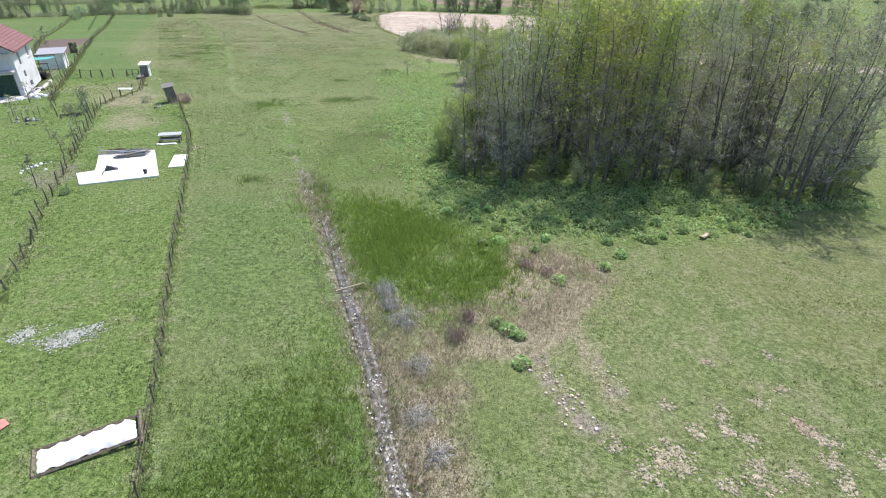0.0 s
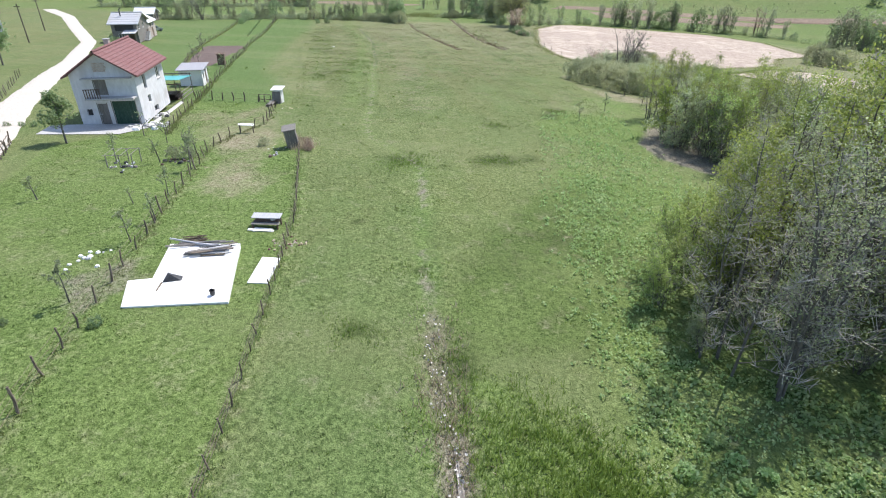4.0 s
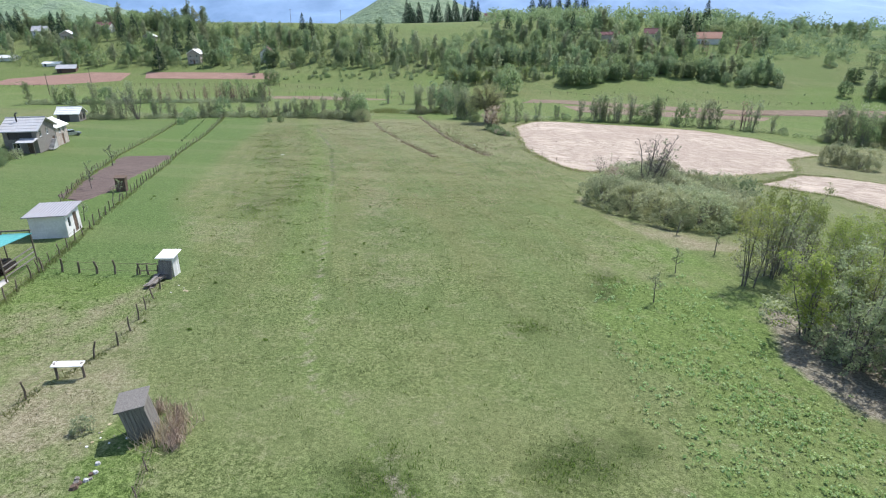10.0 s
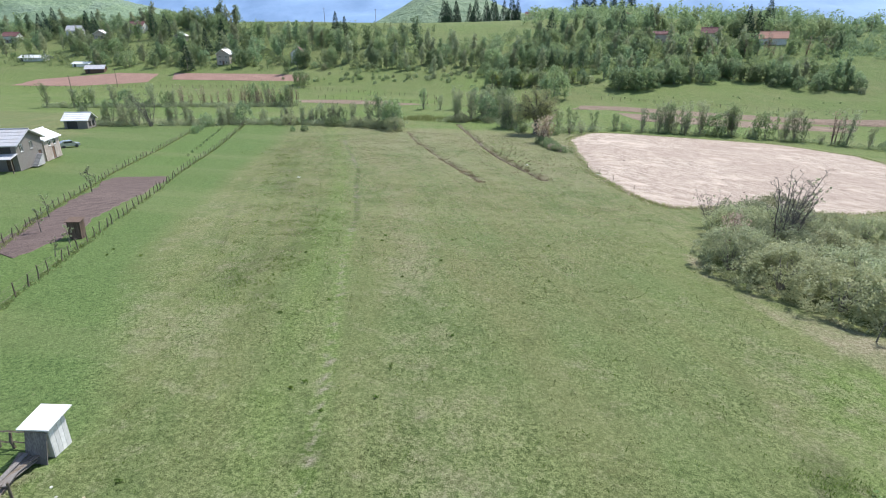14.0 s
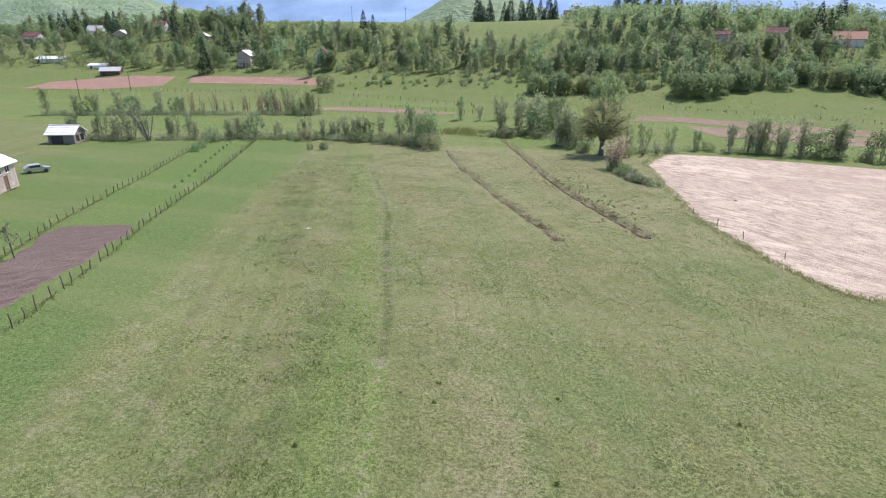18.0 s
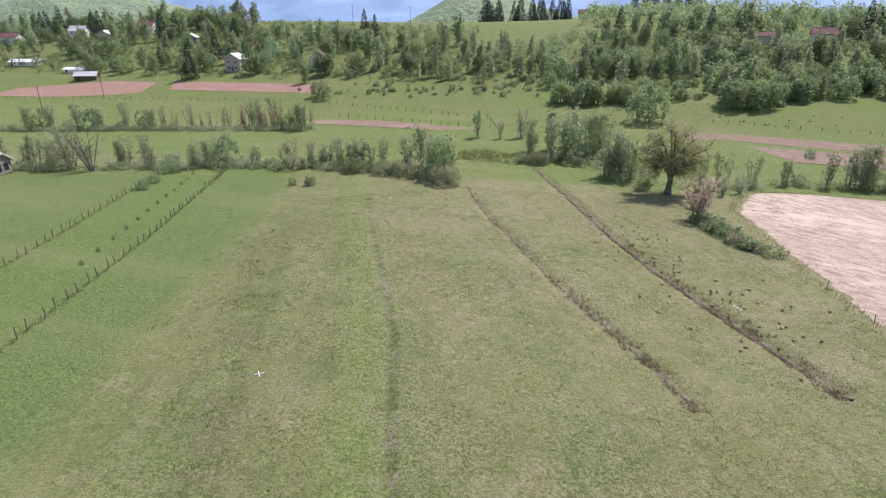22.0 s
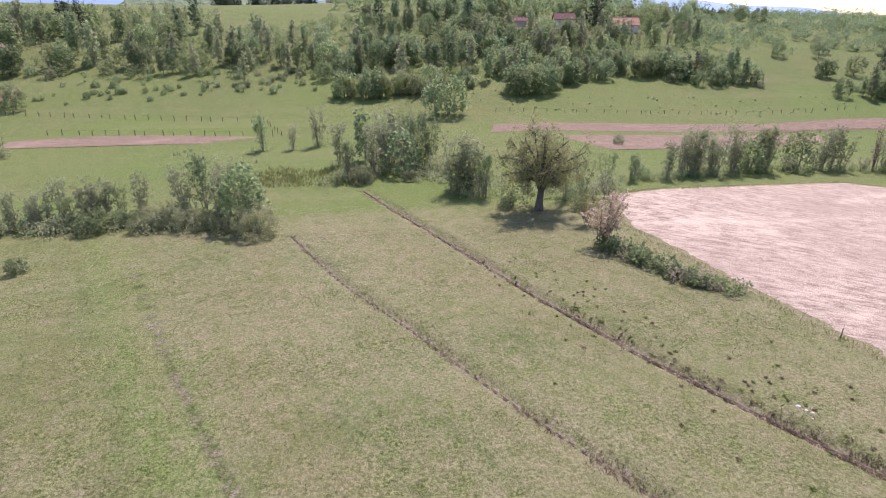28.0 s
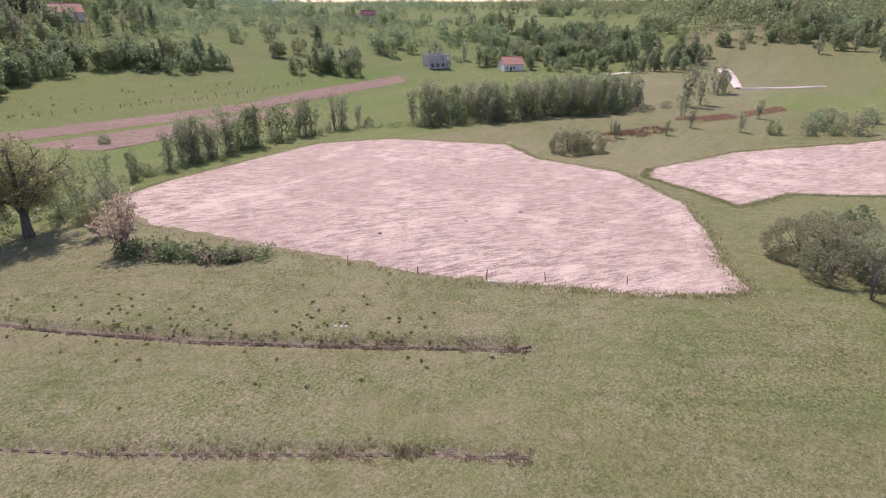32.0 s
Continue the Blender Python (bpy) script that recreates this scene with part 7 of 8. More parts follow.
tin = thing("bent_sheet", pose(-22.9, 35.3, ZS, 0, 0, 20), "bent dark metal sheet on the slab", "sheet")
part("sheet", ([(-0.45, -0.2, 0.02), (0.4, -0.05, 0.0), (0.35, 0.35, 0.0), (-0.3, 0.3, 0.28), (-0.1, 0.05, 0.3)], [(0, 1, 4), (1, 2, 4), (2, 3, 4), (3, 0, 4)]), M_BLACK, tin)
part("bar", box(-0.5, -0.9, 0.0, -0.44, -0.2, 0.05), M_POST, tin)
pk = thing("bucket", pose(-20.3, 34.7, ZS), "small dark bucket standing on the slab", "bucket")
part("body", tube([(0, 0, 0), (0, 0, 0.26)], (0.10, 0.13), 10, False), M_BLACK, pk)
part("handle", tube([(-0.13, 0, 0.26), (0, 0.02, 0.36), (0.13, 0, 0.26)], 0.008, 4), M_WIRE, pk)

tb = thing("garden_bench", pose(-22.0, 42.3, gz(-22, 42.3), 0, 0, 12), "low dark garden bench with a pale grey board top", "bench")
part("top", moved(box(-0.85, -0.28, 0, 0.85, 0.3, 0.04, 0.008), pose(0, 0.1, 0.62, 7, 0, 0)), M_TIN, tb)
part("seat", box(-0.82, -0.42, 0.30, 0.82, -0.1, 0.34), M_WOOD, tb)
part("shelf", box(-0.75, -0.1, 0.34, 0.75, 0.3, 0.37), M_DARKWOOD, tb)
for px in (-0.72, 0.72):
    for py in (-0.36, 0.3):
        part("leg", box(px - 0.04, py - 0.04, -0.04, px + 0.04, py + 0.04, 0.60 if py > 0 else 0.3), M_DARKWOOD, tb)
part("basin", tube([(0.35, 0.1, 0.37), (0.35, 0.1, 0.50)], (0.14, 0.18), 10), M_TIN, tb)
pile("plank", "two pale planks lying before the bench", "planks", -22.0, 41.7, 100, 3, 1.8, 0.1, (M_WHITE,), 12, 0.05)
sb = thing("trough", pose(-35.5, 61.3, gz(-35.5, 61.3), 0, 0, 20), "white board laid over two dark posts", "bench")
part("board", moved(box(-0.7, -0.22, 0, 0.7, 0.22, 0.04, 0.01), pose(0, 0, 0.78, 8, 4, 0)), M_WHITE, sb)
for px in (-0.6, 0.6):
    part("post", tube([(px, 0, -0.05), (px, 0.02, 0.8)], 0.06, 6), M_POST, sb)


def rubble(name, label, cat, x, y, n, spread, size, mats, seed, flat=0.7):
    """Separate stones or clods lying about."""
    rng = np.random.default_rng(seed)
    ob = thing(name, pose(x, y, gz(x, y)), label, cat)
    z0 = gz(x, y)
    for k in range(n):
        px, py = rng.normal(0, spread, 2)
        s = size * rng.uniform(0.5, 1.3)
        base = [(math.cos(a) * rng.uniform(0.8, 1.1), math.sin(a) * rng.uniform(0.8, 1.1)) for a in np.arange(6) * 1.047]
        V = [(px + s * bx, py + s * by, gz(x + px, y + py) - z0 - 0.05) for bx, by in base] + [(px + s * 0.6 * bx + 0.1 * s, py + s * 0.6 * by, gz(x + px, y + py) - z0 + s * flat * rng.uniform(0.7, 1.1)) for bx, by in base]
        part("stone" if cat != "debris" else "piece", (V, [tuple(range(6, 12))] + [(i, (i + 1) % 6, 6 + (i + 1) % 6, 6 + i) for i in range(6)]), mats[k % len(mats)], ob)
    return ob


rubble("rubble_heap", "pale stones heaped in front of the house", "stones", -45.6, 60.4, 22, 0.7, 0.34, (M_WHITE, M_STONE, M_CONC), 21)
rubble("rubble_heap", "white bags and stones beside the house wall", "stones", -47.6, 65.0, 16, 0.6, 0.32, (M_WHITE, M_STONE, M_BLACK), 22)
rubble("brick_heap", "loose bricks and stones along the garden fence", "stones", -19.7, 40.6, 30, 0.5, 0.09, (M_BRICK, M_TILE, M_STRAW), 23)
rubble("rubbish_scatter", "scraps lying beside the outhouse", "debris", -30.2, 57.6, 12, 0.5, 0.10, (M_WHITE, M_WOOD, M_STRAW), 24, 0.3)
rubble("stump", "grey stump and scraps in the garden", "debris", -29.2, 55.4, 9, 0.3, 0.16, (M_WOOD, M_TIN, M_DARKWOOD), 25)
rubble("rubbish_scatter", "pale scraps beside the hut", "debris", -37.6, 73.2, 7, 0.7, 0.14, (M_LIME, M_STRAW), 26, 0.25)
rubble("white_sack", "pale torn sack by the ditch", "debris", -29.4, 160.2, 6, 0.4, 0.22, (M_LIME,), 27, 0.3)
rubble("salt_block", "white stone at the field's edge", "debris", -17.0, 154.4, 2, 0.15, 0.18, (M_WHITE,), 28)
rubble("clod_scatter", "dark clods on the tilled field", "debris", -1.5, 165.0, 9, 5.0, 0.25, (M_POST, M_DARKWOOD), 29, 0.5)
xs = thing("crossed_sticks", pose(-62.5, 137.7, gz(-62.5, 137.7)), "pale crossed sticks lying in the grass", "sticks")
for a in (35, -50):
    part("stick", moved(tube([(-0.35, 0, 0.05), (0, 0, 0.07), (0.35, 0, 0.05)], 0.03, 5), pose(0, 0, 0, 0, 0, a)), M_WHITE, xs)
lg = thing("branch", pose(-4.5, 21.7, gz(-4.5, 21.7) + 0.08, 0, 0, 12), "pale barkless branch lying across the rill", "branch")
part("branch", tube([(-0.75, -0.1, 0.1), (-0.2, 0, 0.14), (0.3, 0.08, 0.2), (0.55, 0.2, 0.2), (0.62, 0.05, 0.18)], (0.04, 0.05, 0.045, 0.04, 0.02), 6), M_STRAW, lg)
pile("log_pair", "two pale cut logs in the grass", "logs", 15.2, 29.0, -40, 3, 0.9, 0.15, (M_STRAW,), 31, 0.09, False)
# the sheeted frame, the red sheet and the ash
cf = thing("cold_frame", pose(-11.15, 11.9, gz(-11.15, 11.9), 0, 0, 31), "low timber frame covered with a bulging white sheet", "garden frame")
rngc = np.random.default_rng(5)
nx, ny = 22, 9
V = [(1.35 * (2 * i / (nx - 1) - 1) + 0.07 * math.sin(3.1 * j), (0.46 + 0.06 * math.sin(1.7 * i)) * (2 * j / (ny - 1) - 1), 0.08 + 0.17 * max(0.0, (1 - (2 * i / (nx - 1) - 1) ** 6)) * max(0.0, 1 - (2 * j / (ny - 1) - 1) ** 4) + float(rngc.normal(0, 0.028))) for j in range(ny) for i in range(nx)]
part("sheet", (V, [(j * nx + i, j * nx + i + 1, (j + 1) * nx + i + 1, (j + 1) * nx + i) for j in range(ny - 1) for i in range(nx - 1)]), M_WHITE, cf, "wrinkled white plastic sheet", smooth=True)
for a, b in (((-1.45, -0.56), (1.45, -0.52)), ((-1.45, 0.56), (1.45, 0.54)), ((-1.45, -0.56), (-1.45, 0.56)), ((1.45, -0.75), (1.5, 0.75))):
    part("board", tube([(a[0], a[1], 0.08), (b[0], b[1], 0.1)], 0.06, 4), M_POST, cf)
rs = thing("red_sheet", pose(-14.4, 12.5, gz(-14.4, 12.5), 0, 0, 20), "faded red plastic sheet on the grass", "sheet")
part("sheet", ([(-0.5, -0.25, 0.03), (0.1, -0.3, 0.06), (0.35, 0.0, 0.04), (0.15, 0.3, 0.05), (-0.4, 0.3, 0.03), (-0.1, 0, 0.14)], [(0, 1, 5), (1, 2, 5), (2, 3, 5), (3, 4, 5), (4, 0, 5)]), M_REDCLOTH, rs)


def flecks(name, label, cat, x, y, rx, ry, rz, n, size, mat, seed):
    """Many flat scraps scattered over the grass, as one sheet of stuff."""
    rng = np.random.default_rng(seed)
    V, F = [], []
    c, s = math.cos(radians(rz)), math.sin(radians(rz))
    hubs = rng.normal(0, 0.5, (max(3, n // 14), 2)) * np.array((rx, ry))
    p = hubs[rng.integers(0, len(hubs), n)] + rng.normal(0, 0.16, (n, 2)) * rng.uniform(0.5, 1.4, (n, 1))
    qx, qy = x + p[:, 0] * c - p[:, 1] * s, y + p[:, 0] * s + p[:, 1] * c
    zz = ground_z(qx, qy)
    for k in range(n):
        r = size * rng.uniform(0.4, 1.3)
        o = len(V)
        V += [(qx[k] + r * math.cos(a) * rng.uniform(0.6, 1.2), qy[k] + r * math.sin(a) * rng.uniform(0.6, 1.2), zz[k] + 0.015) for a in np.arange(5) * 1.2566] + [(qx[k], qy[k], zz[k] + 0.05)]
        F += [(o + i, o + (i + 1) % 5, o + 5) for i in range(5)]
    return structure(name, ([tuple(map(float, v)) for v in V], F), mat, label, cat, False, "stuff")


flecks("ash_patch", "scattered pale ash on the garden grass", "ash", -14.8, 17.2, 1.2, 0.5, 30, 760, 0.042, M_LIME, 41)
flecks("ash_patch", "pale scraps strewn beside the orchard fence", "ash", -16.9, 17.2, 0.9, 0.45, 40, 300, 0.04, M_LIME, 42)
flecks("wood_chips", "pale twigs and chips strewn on the garden grass", "chips", -30.3, 51.2, 2.0, 1.6, 30, 40, 0.05, M_STRAW, 43)
for k, (mx, my, mr) in enumerate(((7.5, 12.8, 0.5), (7.6, 12.1, 0.4), (9.9, 14.6, 0.3), (9.7, 13.9, 0.35), (12.8, 13.9, 0.4), (13.0, 13.4, 0.4), (12.7, 12.6, 0.3), (6.4, 11.7, 0.5), (9.8, 11.6, 0.4), (8.6, 13.7, 0.25), (10.4, 13.5, 0.25),
                                  (10.0, 12.3, 0.3), (6.9, 12.3, 0.4), (12.5, 14.3, 0.25), (8.8, 11.6, 0.35), (12.7, 11.8, 0.4), (12.8, 16.1, 0.15), (13.3, 18.2, 0.15), (11.2, 12.0, 0.3), (5.6, 12.9, 0.3), (14.4, 12.6, 0.35), (11.6, 15.3, 0.2), (10.6, 17.6, 0.15), (8.0, 14.9, 0.2))):
    flecks("withered_patch", "pale pinkish withered patch of loosened grass", "patch", mx, my, mr, mr * 0.7, 40 * k, int(90 * mr / 0.3), 0.05, M_PATCH, 450 + k)

# the old frame and other junk in the orchard
fr = thing("arbour", pose(-38.6, 49.6, gz(-38.6, 49.6), 0, 0, 20), "grey pole arbour over a heap of junk", "arbour")
fr.scale = (0.85, 0.85, 0.6)
for px in (-1.1, 0.0, 1.1):
    for py in (-0.9, 0.9):
        part("post", tube([(px, py, -0.05), (px + 0.05, py, 1.7)], 0.045, 5), M_WOOD, fr)
for py in (-0.9, 0.9):
    part("rail", tube([(-1.3, py, 1.7), (1.3, py, 1.72)], 0.035, 5), M_WOOD, fr)
for px in (-1.1, -0.4, 0.3, 1.1):
    part("rail", tube([(px, -1.1, 1.76), (px, 1.1, 1.76)], 0.03, 5), M_WOOD, fr)
rubble("junk_heap", "heap of pale junk under the arbour", "debris", -38.5, 49.2, 16, 0.55, 0.2, (M_TIN, M_WHITE, M_BLACK, M_WOOD), 51)
rubble("junk_heap", "brush and rubbish beside the arbour", "debris", -35.6, 51.6, 14, 0.6, 0.2, (M_DARKWOOD, M_WOOD, M_BLACK), 52)
rubble("plastic_sheeting", "crumpled white plastic sheeting in the orchard grass", "debris", -29.1, 36.2, 13, 0.5, 0.17, (M_WHITE, M_TIN, M_WHITE), 53, 0.5)
put("bush", -23.8, 31.5, 0.2, "garden shrubs", "small dark low bush in the garden grass", v=1)
put("bush", -27.6, 30.4, 0.14, "garden shrubs", "small dark low bush in the garden grass", v=1)
gt = thing("bed_frame", pose(-36.4, 36.2, gz(-36.4, 36.2), 0, 0, 50), "pale blue metal frame leaning on the roadside fence", "frame")
gt.scale = (0.7, 0.7, 0.7)
for k in range(2):
    part("rail", moved(tube([(-1.0, 0, 0), (1.0, 0, 0)], 0.04, 6), pose(0, 0.35 * k, 0.1 + 0.75 * k)), M_BLUE, gt)
for k in range(6):
    part("bar", tube([(-1.0 + 0.4 * k, 0, 0.1), (-1.0 + 0.4 * k, 0.35, 0.85)], 0.025, 5), M_BLUE, gt)
car = thing("car_wreck", pose(-121.5, 151.8, gz(-121.5, 151.8), 0, 0, 60), "small dark-windowed grey car standing in the meadow", "car")
prof = [(-1.8, 0.35), (1.8, 0.35), (1.85, 0.75), (1.0, 0.9), (0.5, 1.4), (-1.0, 1.42), (-1.7, 0.95)]
part("body", ([(px, -0.78, pz) for px, pz in prof] + [(px, 0.78, pz) for px, pz in prof], [tuple(range(7)), tuple(range(13, 6, -1))] + [(i, i + 7, (i + 1) % 7 + 7, (i + 1) % 7) for i in range(7)]), M_CARBODY, car)
for sy in (-0.79, 0.785):
    part("window", box(-1.0, sy, 0.98, 0.5, sy + 0.006, 1.32), M_GLASS, car)
for px in (-1.15, 1.15):
    for py in (-0.8, 0.62):
        wh = part("wheel", moved(tube([(0, 0, 0), (0, 0, 0.18)], 0.32, 12), pose(px, py + 0.18, 0.3, 90, 0, 0)), M_BLACK, car)
        part("rim", moved(tube([(0, 0, -0.01), (0, 0, 0.005)], 0.18, 10), pose(px, py + 0.18, 0.3, 90, 0, 0)), M_TIN, wh)
structure("yard", ([(x, y, gz(x, y) + 0.05) for x, y in ((-54.4, 57.6), (-52.9, 58.6), (-46.9, 61.1), (-45.2, 60.2), (-46.0, 57.0), (-52.8, 54.6))], [(5, 4, 3, 2, 1, 0)]), M_CONC, "grey paved yard before the house", "yard")
ribbon("stone_edging", [(-45.4, 60.0), (-48.4, 66.8), (-50.6, 71.6)], 0.45, M_CONC, "pale concrete edging beside the house", "edging", 0.12, 0.5, 0.03)
drape("yard_plot", [(-62.5, 55.5), (-76.0, 62.5), (-82.0, 56.0), (-68.0, 50.0)], M_PLOT, "dark bare plot beside the gravel road", 0.05, 0.6)

# ---- fences ----
POSTS = []
for k in range(5):
    rng = np.random.default_rng(60 + k)
    h, r = 1.0 + 0.08 * rng.normal(), 0.045 + 0.012 * rng.random()
    g = tube([(0, 0, -0.2), (0.02 * rng.normal(), 0.02 * rng.normal(), h * 0.5), (0.03 * rng.normal(), 0.03 * rng.normal(), h)], (r, r * 0.95, r * 0.8), 6)
    POSTS.append(mesh_of("post", g[0], g[1], M_POST))


def fence(name, label, pts, spacing, tall, wires, lean=4.0, seed=0, thick=1.0, rail=False):
    rng = np.random.default_rng(seed)
    P = np.array(pts, float)
    L = np.concatenate([[0], np.cumsum(np.hypot(*np.diff(P, axis=0).T))])
    s = np.arange(0, L[-1] + 0.01, spacing)
    s = s + rng.uniform(-0.2, 0.2, len(s)) * spacing
    x, y = np.interp(s, L, P[:, 0]), np.interp(s, L, P[:, 1])
    z = land(x, y)
    ob = thing(name, pose(float(x[0]), float(y[0]), float(z[0])), label, "fence")
    for i in range(len(s)):
        m = pose(float(x[i] - x[0]), float(y[i] - y[0]), float(z[i] - z[0]), rng.normal(0, lean), rng.normal(0, lean), rng.uniform(0, 360)) @ Matrix.Diagonal((thick, thick, tall * rng.uniform(0.85, 1.15), 1))
        obj("post", POSTS[i % 5], ob, m)
    for h in wires:
        pts3 = []
        for i in range(len(s) - 1):
            pts3.append((x[i] - x[0], y[i] - y[0], z[i] - z[0] + h * tall))
            pts3.append(((x[i] + x[i + 1]) / 2 - x[0], (y[i] + y[i + 1]) / 2 - y[0], (z[i] + z[i + 1]) / 2 - z[0] + h * tall - 0.05))
        pts3.append((x[-1] - x[0], y[-1] - y[0], z[-1] - z[0] + h * tall))
        part("rail" if rail else "wire", tube(pts3, 0.04 if rail else 0.009, 4, False), M_POST if rail else M_WIRE, ob)
    return ob


fence("garden_fence", "sagging wire fence on leaning dark wooden posts", FENCE_GARDEN, 1.35, 0.75, (0.3, 0.6, 0.9), 5, 1, 0.65)
fence("orchard_fence", "wire fence on old split posts beside the orchard", FENCE_ORCHARD, 1.7, 1.0, (0.35, 0.65, 0.92), 6, 2, 0.95)
fence("meadow_fence", "long wire fence on thin posts along the meadow", FENCE_LONG, 1.9, 1.05, (0.3, 0.6, 0.92), 3, 3)
fence("plot_fence", "wire fence on thin posts behind the bare plot", FENCE_UPPER, 1.9, 1.0, (0.3, 0.6, 0.92), 3, 4)
fence("cross_fence", "short wire fence on thick dark posts", FENCE_CROSS, 1.5, 1.05, (0.3, 0.85), 6, 5, 1.5)
fence("gate_fence", "low rail fence beside the hut", [(-42.4, 74.7), (-41.0, 75.0)], 0.7, 0.95, (0.35, 0.92), 2, 6, 1.3, True)
fence("field_fence", "few leaning posts along the tilled field", [(-20.6, 168.2), (-18.9, 160.2), (-17.6, 156.2), (-15.6, 151.8), (-12.6, 145.5), (-10.8, 140.0)], 6.5, 0.95, (), 6, 7, 0.8)
fence("road_fence", "old pale picket fence beside the gravel road", [(-27.2, 24.0), (-36.2, 34.2), (-40.2, 38.8), (-46.8, 46.0), (-52.4, 52.0)], 1.1, 1.0, (0.3, 0.85), 6, 8, 1.2, True)
fence("road_fence", "post fence beyond the road's bend", [(-62.5, 58.0), (-70.7, 66.2), (-84.0, 80.0)], 2.0, 1.1, (0.4, 0.9), 4, 9)
fence("road_fence", "post fence round a plot by the road", [(-62.0, 57.0), (-70.5, 63.0), (-78.0, 62.5), (-90.0, 57.0)], 1.8, 1.1, (0.4, 0.9), 5, 10)
fence("far_fence", "far post fence along the red field", [(-285.0, 281.0), (-215.0, 290.0), (-150.0, 296.0)], 3.2, 1.3, (0.9,), 2, 11, 1.6)
fence("far_fence", "far post fence round a green strip", [(-150.0, 296.0), (-120.0, 290.0), (-80.0, 283.0), (-74.0, 268.0), (-130.0, 276.0)], 3.2, 1.3, (0.9,), 2, 12, 1.6)
fence("far_fence", "far post fence above the tilled strip", [(-20.0, 288.0), (40.0, 292.0), (100.0, 297.0)], 4.0, 1.2, (0.9,), 2, 13, 1.5)
for px, py, ph in ((-238.6, 289.3, 8.5), (-232.8, 258.2, 9.0), (-148.0, 142.0, 8.0), (-126.0, 118.0, 8.0), (-175.0, 470.0, 11.0), (-220.0, 480.0, 11.0)):
    up = thing("utility_pole", pose(px, py, gz(px, py) - 0.1), "dark wooden utility pole", "pole", "utility poles")
    part("pole", tube([(0, 0, 0), (0.03, 0, ph)], (0.16, 0.10), 7), M_POST, up)
    part("crossarm", box(-0.9, -0.06, ph - 0.6, 0.9, 0.06, ph - 0.48), M_POST, up)

# orchard and garden trees
for tx, ty, ts in ((-38.3, 41.8, 0.8), (-25.1, 25.1, 0.95), (-44.7, 43.8, 1.0), (-26.3, 32.6, 1.0), (-26.7, 29.3, 0.7), (-29.7, 30.0, 0.75), (-33.1, 50.1, 1.1), (-28.1, 38.4, 0.9), (-28.8, 41.2, 0.8), (-31.0, 45.0, 0.8),
                   (-34.2, 51.8, 1.2), (-35.0, 53.4, 1.1), (-36.6, 51.0, 0.9), (-40.6, 50.8, 0.9), (-32.0, 43.0, 0.6), (-40.0, 56.0, 1.1), (-43.6, 57.4, 1.0), (-22.4, 22.0, 0.6), (-21.6, 25.2, 0.5), (-13.0, 10.2, 0.5),
                   (-69.8, 100.5, 1.0), (-74.6, 105.6, 1.2), (-82.5, 118.8, 1.6), (-63.2, 97.6, 0.9), (-62.0, 95.0, 0.9), (-58.0, 86.6, 0.9)):
    put("fruit", tx, ty, ts, "orchard trees")
put("apple", -47.9, 53.2, 1.0, "garden trees")
put("apple", -52.6, 50.6, 0.6, "garden trees")
put("apple", -95.0, 86.5, 1.45, "garden trees", "broad leafy tree in a meadow beside the road")
put("bush", -36.0, 51.9, 0.4, "garden shrubs", v=2)
put("bush", -35.2, 52.8, 0.35, "garden shrubs", v=2)
put("bush", -31.6, 57.8, 0.25, "garden shrubs", v=2)
for k in range(5):
    put("bush", -60.0 + 1.1 * k + RNG.normal(0, 0.1), 55.2 + 0.5 * k + RNG.normal(0, 0.1), 0.2, "low clipped hedge beside the yard", v=1)
for k in range(12):
    u = k / 11
    put("bush", -97.0 - 18 * u + RNG.normal(0, 1.0), 112 + 18 * u + RNG.normal(0, 1.0), RNG.uniform(0.4, 0.8), "shrubs beside the road")
for k in range(13):
    u = k / 12
    put("bush", -92.0 - 24 * u, 150.0 + 46 * u, 0.15, "young shrubs between the fences", v=0, tall=1.4)


# ---- grass, weeds and litter ----
def blades(name, label, poly_pts, n, h, w, mat, seed, per=4, spread=0.10, keep=None):
    """Tufts of upright blades over a set of places."""
    rng = np.random.default_rng(seed)
    x, y = poly_pts
    z = ground_z(x, y)
    m = len(x)
    c = np.repeat(np.stack([x, y, z], -1), per, 0) + np.concatenate([rng.normal(0, spread, (m * per, 2)), np.zeros((m * per, 1))], 1)
    a = rng.uniform(0, 2 * math.pi, m * per)
    hh = h * rng.uniform(0.5, 1.3, m * per) * np.repeat(rng.uniform(0.7, 1.2, m), per)
    side = np.stack([np.cos(a), np.sin(a), 0 * a], -1) * w
    tip = c + np.stack([rng.normal(0, 0.4, m * per) * hh, rng.normal(0, 0.4, m * per) * hh, hh], -1)
    V = np.stack([c - side, c + side, tip], 1).reshape(-1, 3)
    me = bpy.data.meshes.new(name)
    me.vertices.add(len(V))
    me.vertices.foreach_set("co", V.astype(np.float32).ravel())
    k = m * per
    me.loops.add(3 * k)
    me.loops.foreach_set("vertex_index", np.arange(3 * k, dtype=np.int32))
    me.polygons.add(k)
    me.polygons.foreach_set("loop_start", np.arange(0, 3 * k, 3, dtype=np.int32))
    me.update(calc_edges=True)
    if mat is M_BLADES:
        set_cover(me, V[:, 0].copy(), V[:, 1].copy())
    me.materials.append(mat)
    return tagged(obj(name, me), label, "grass", "", "stuff")


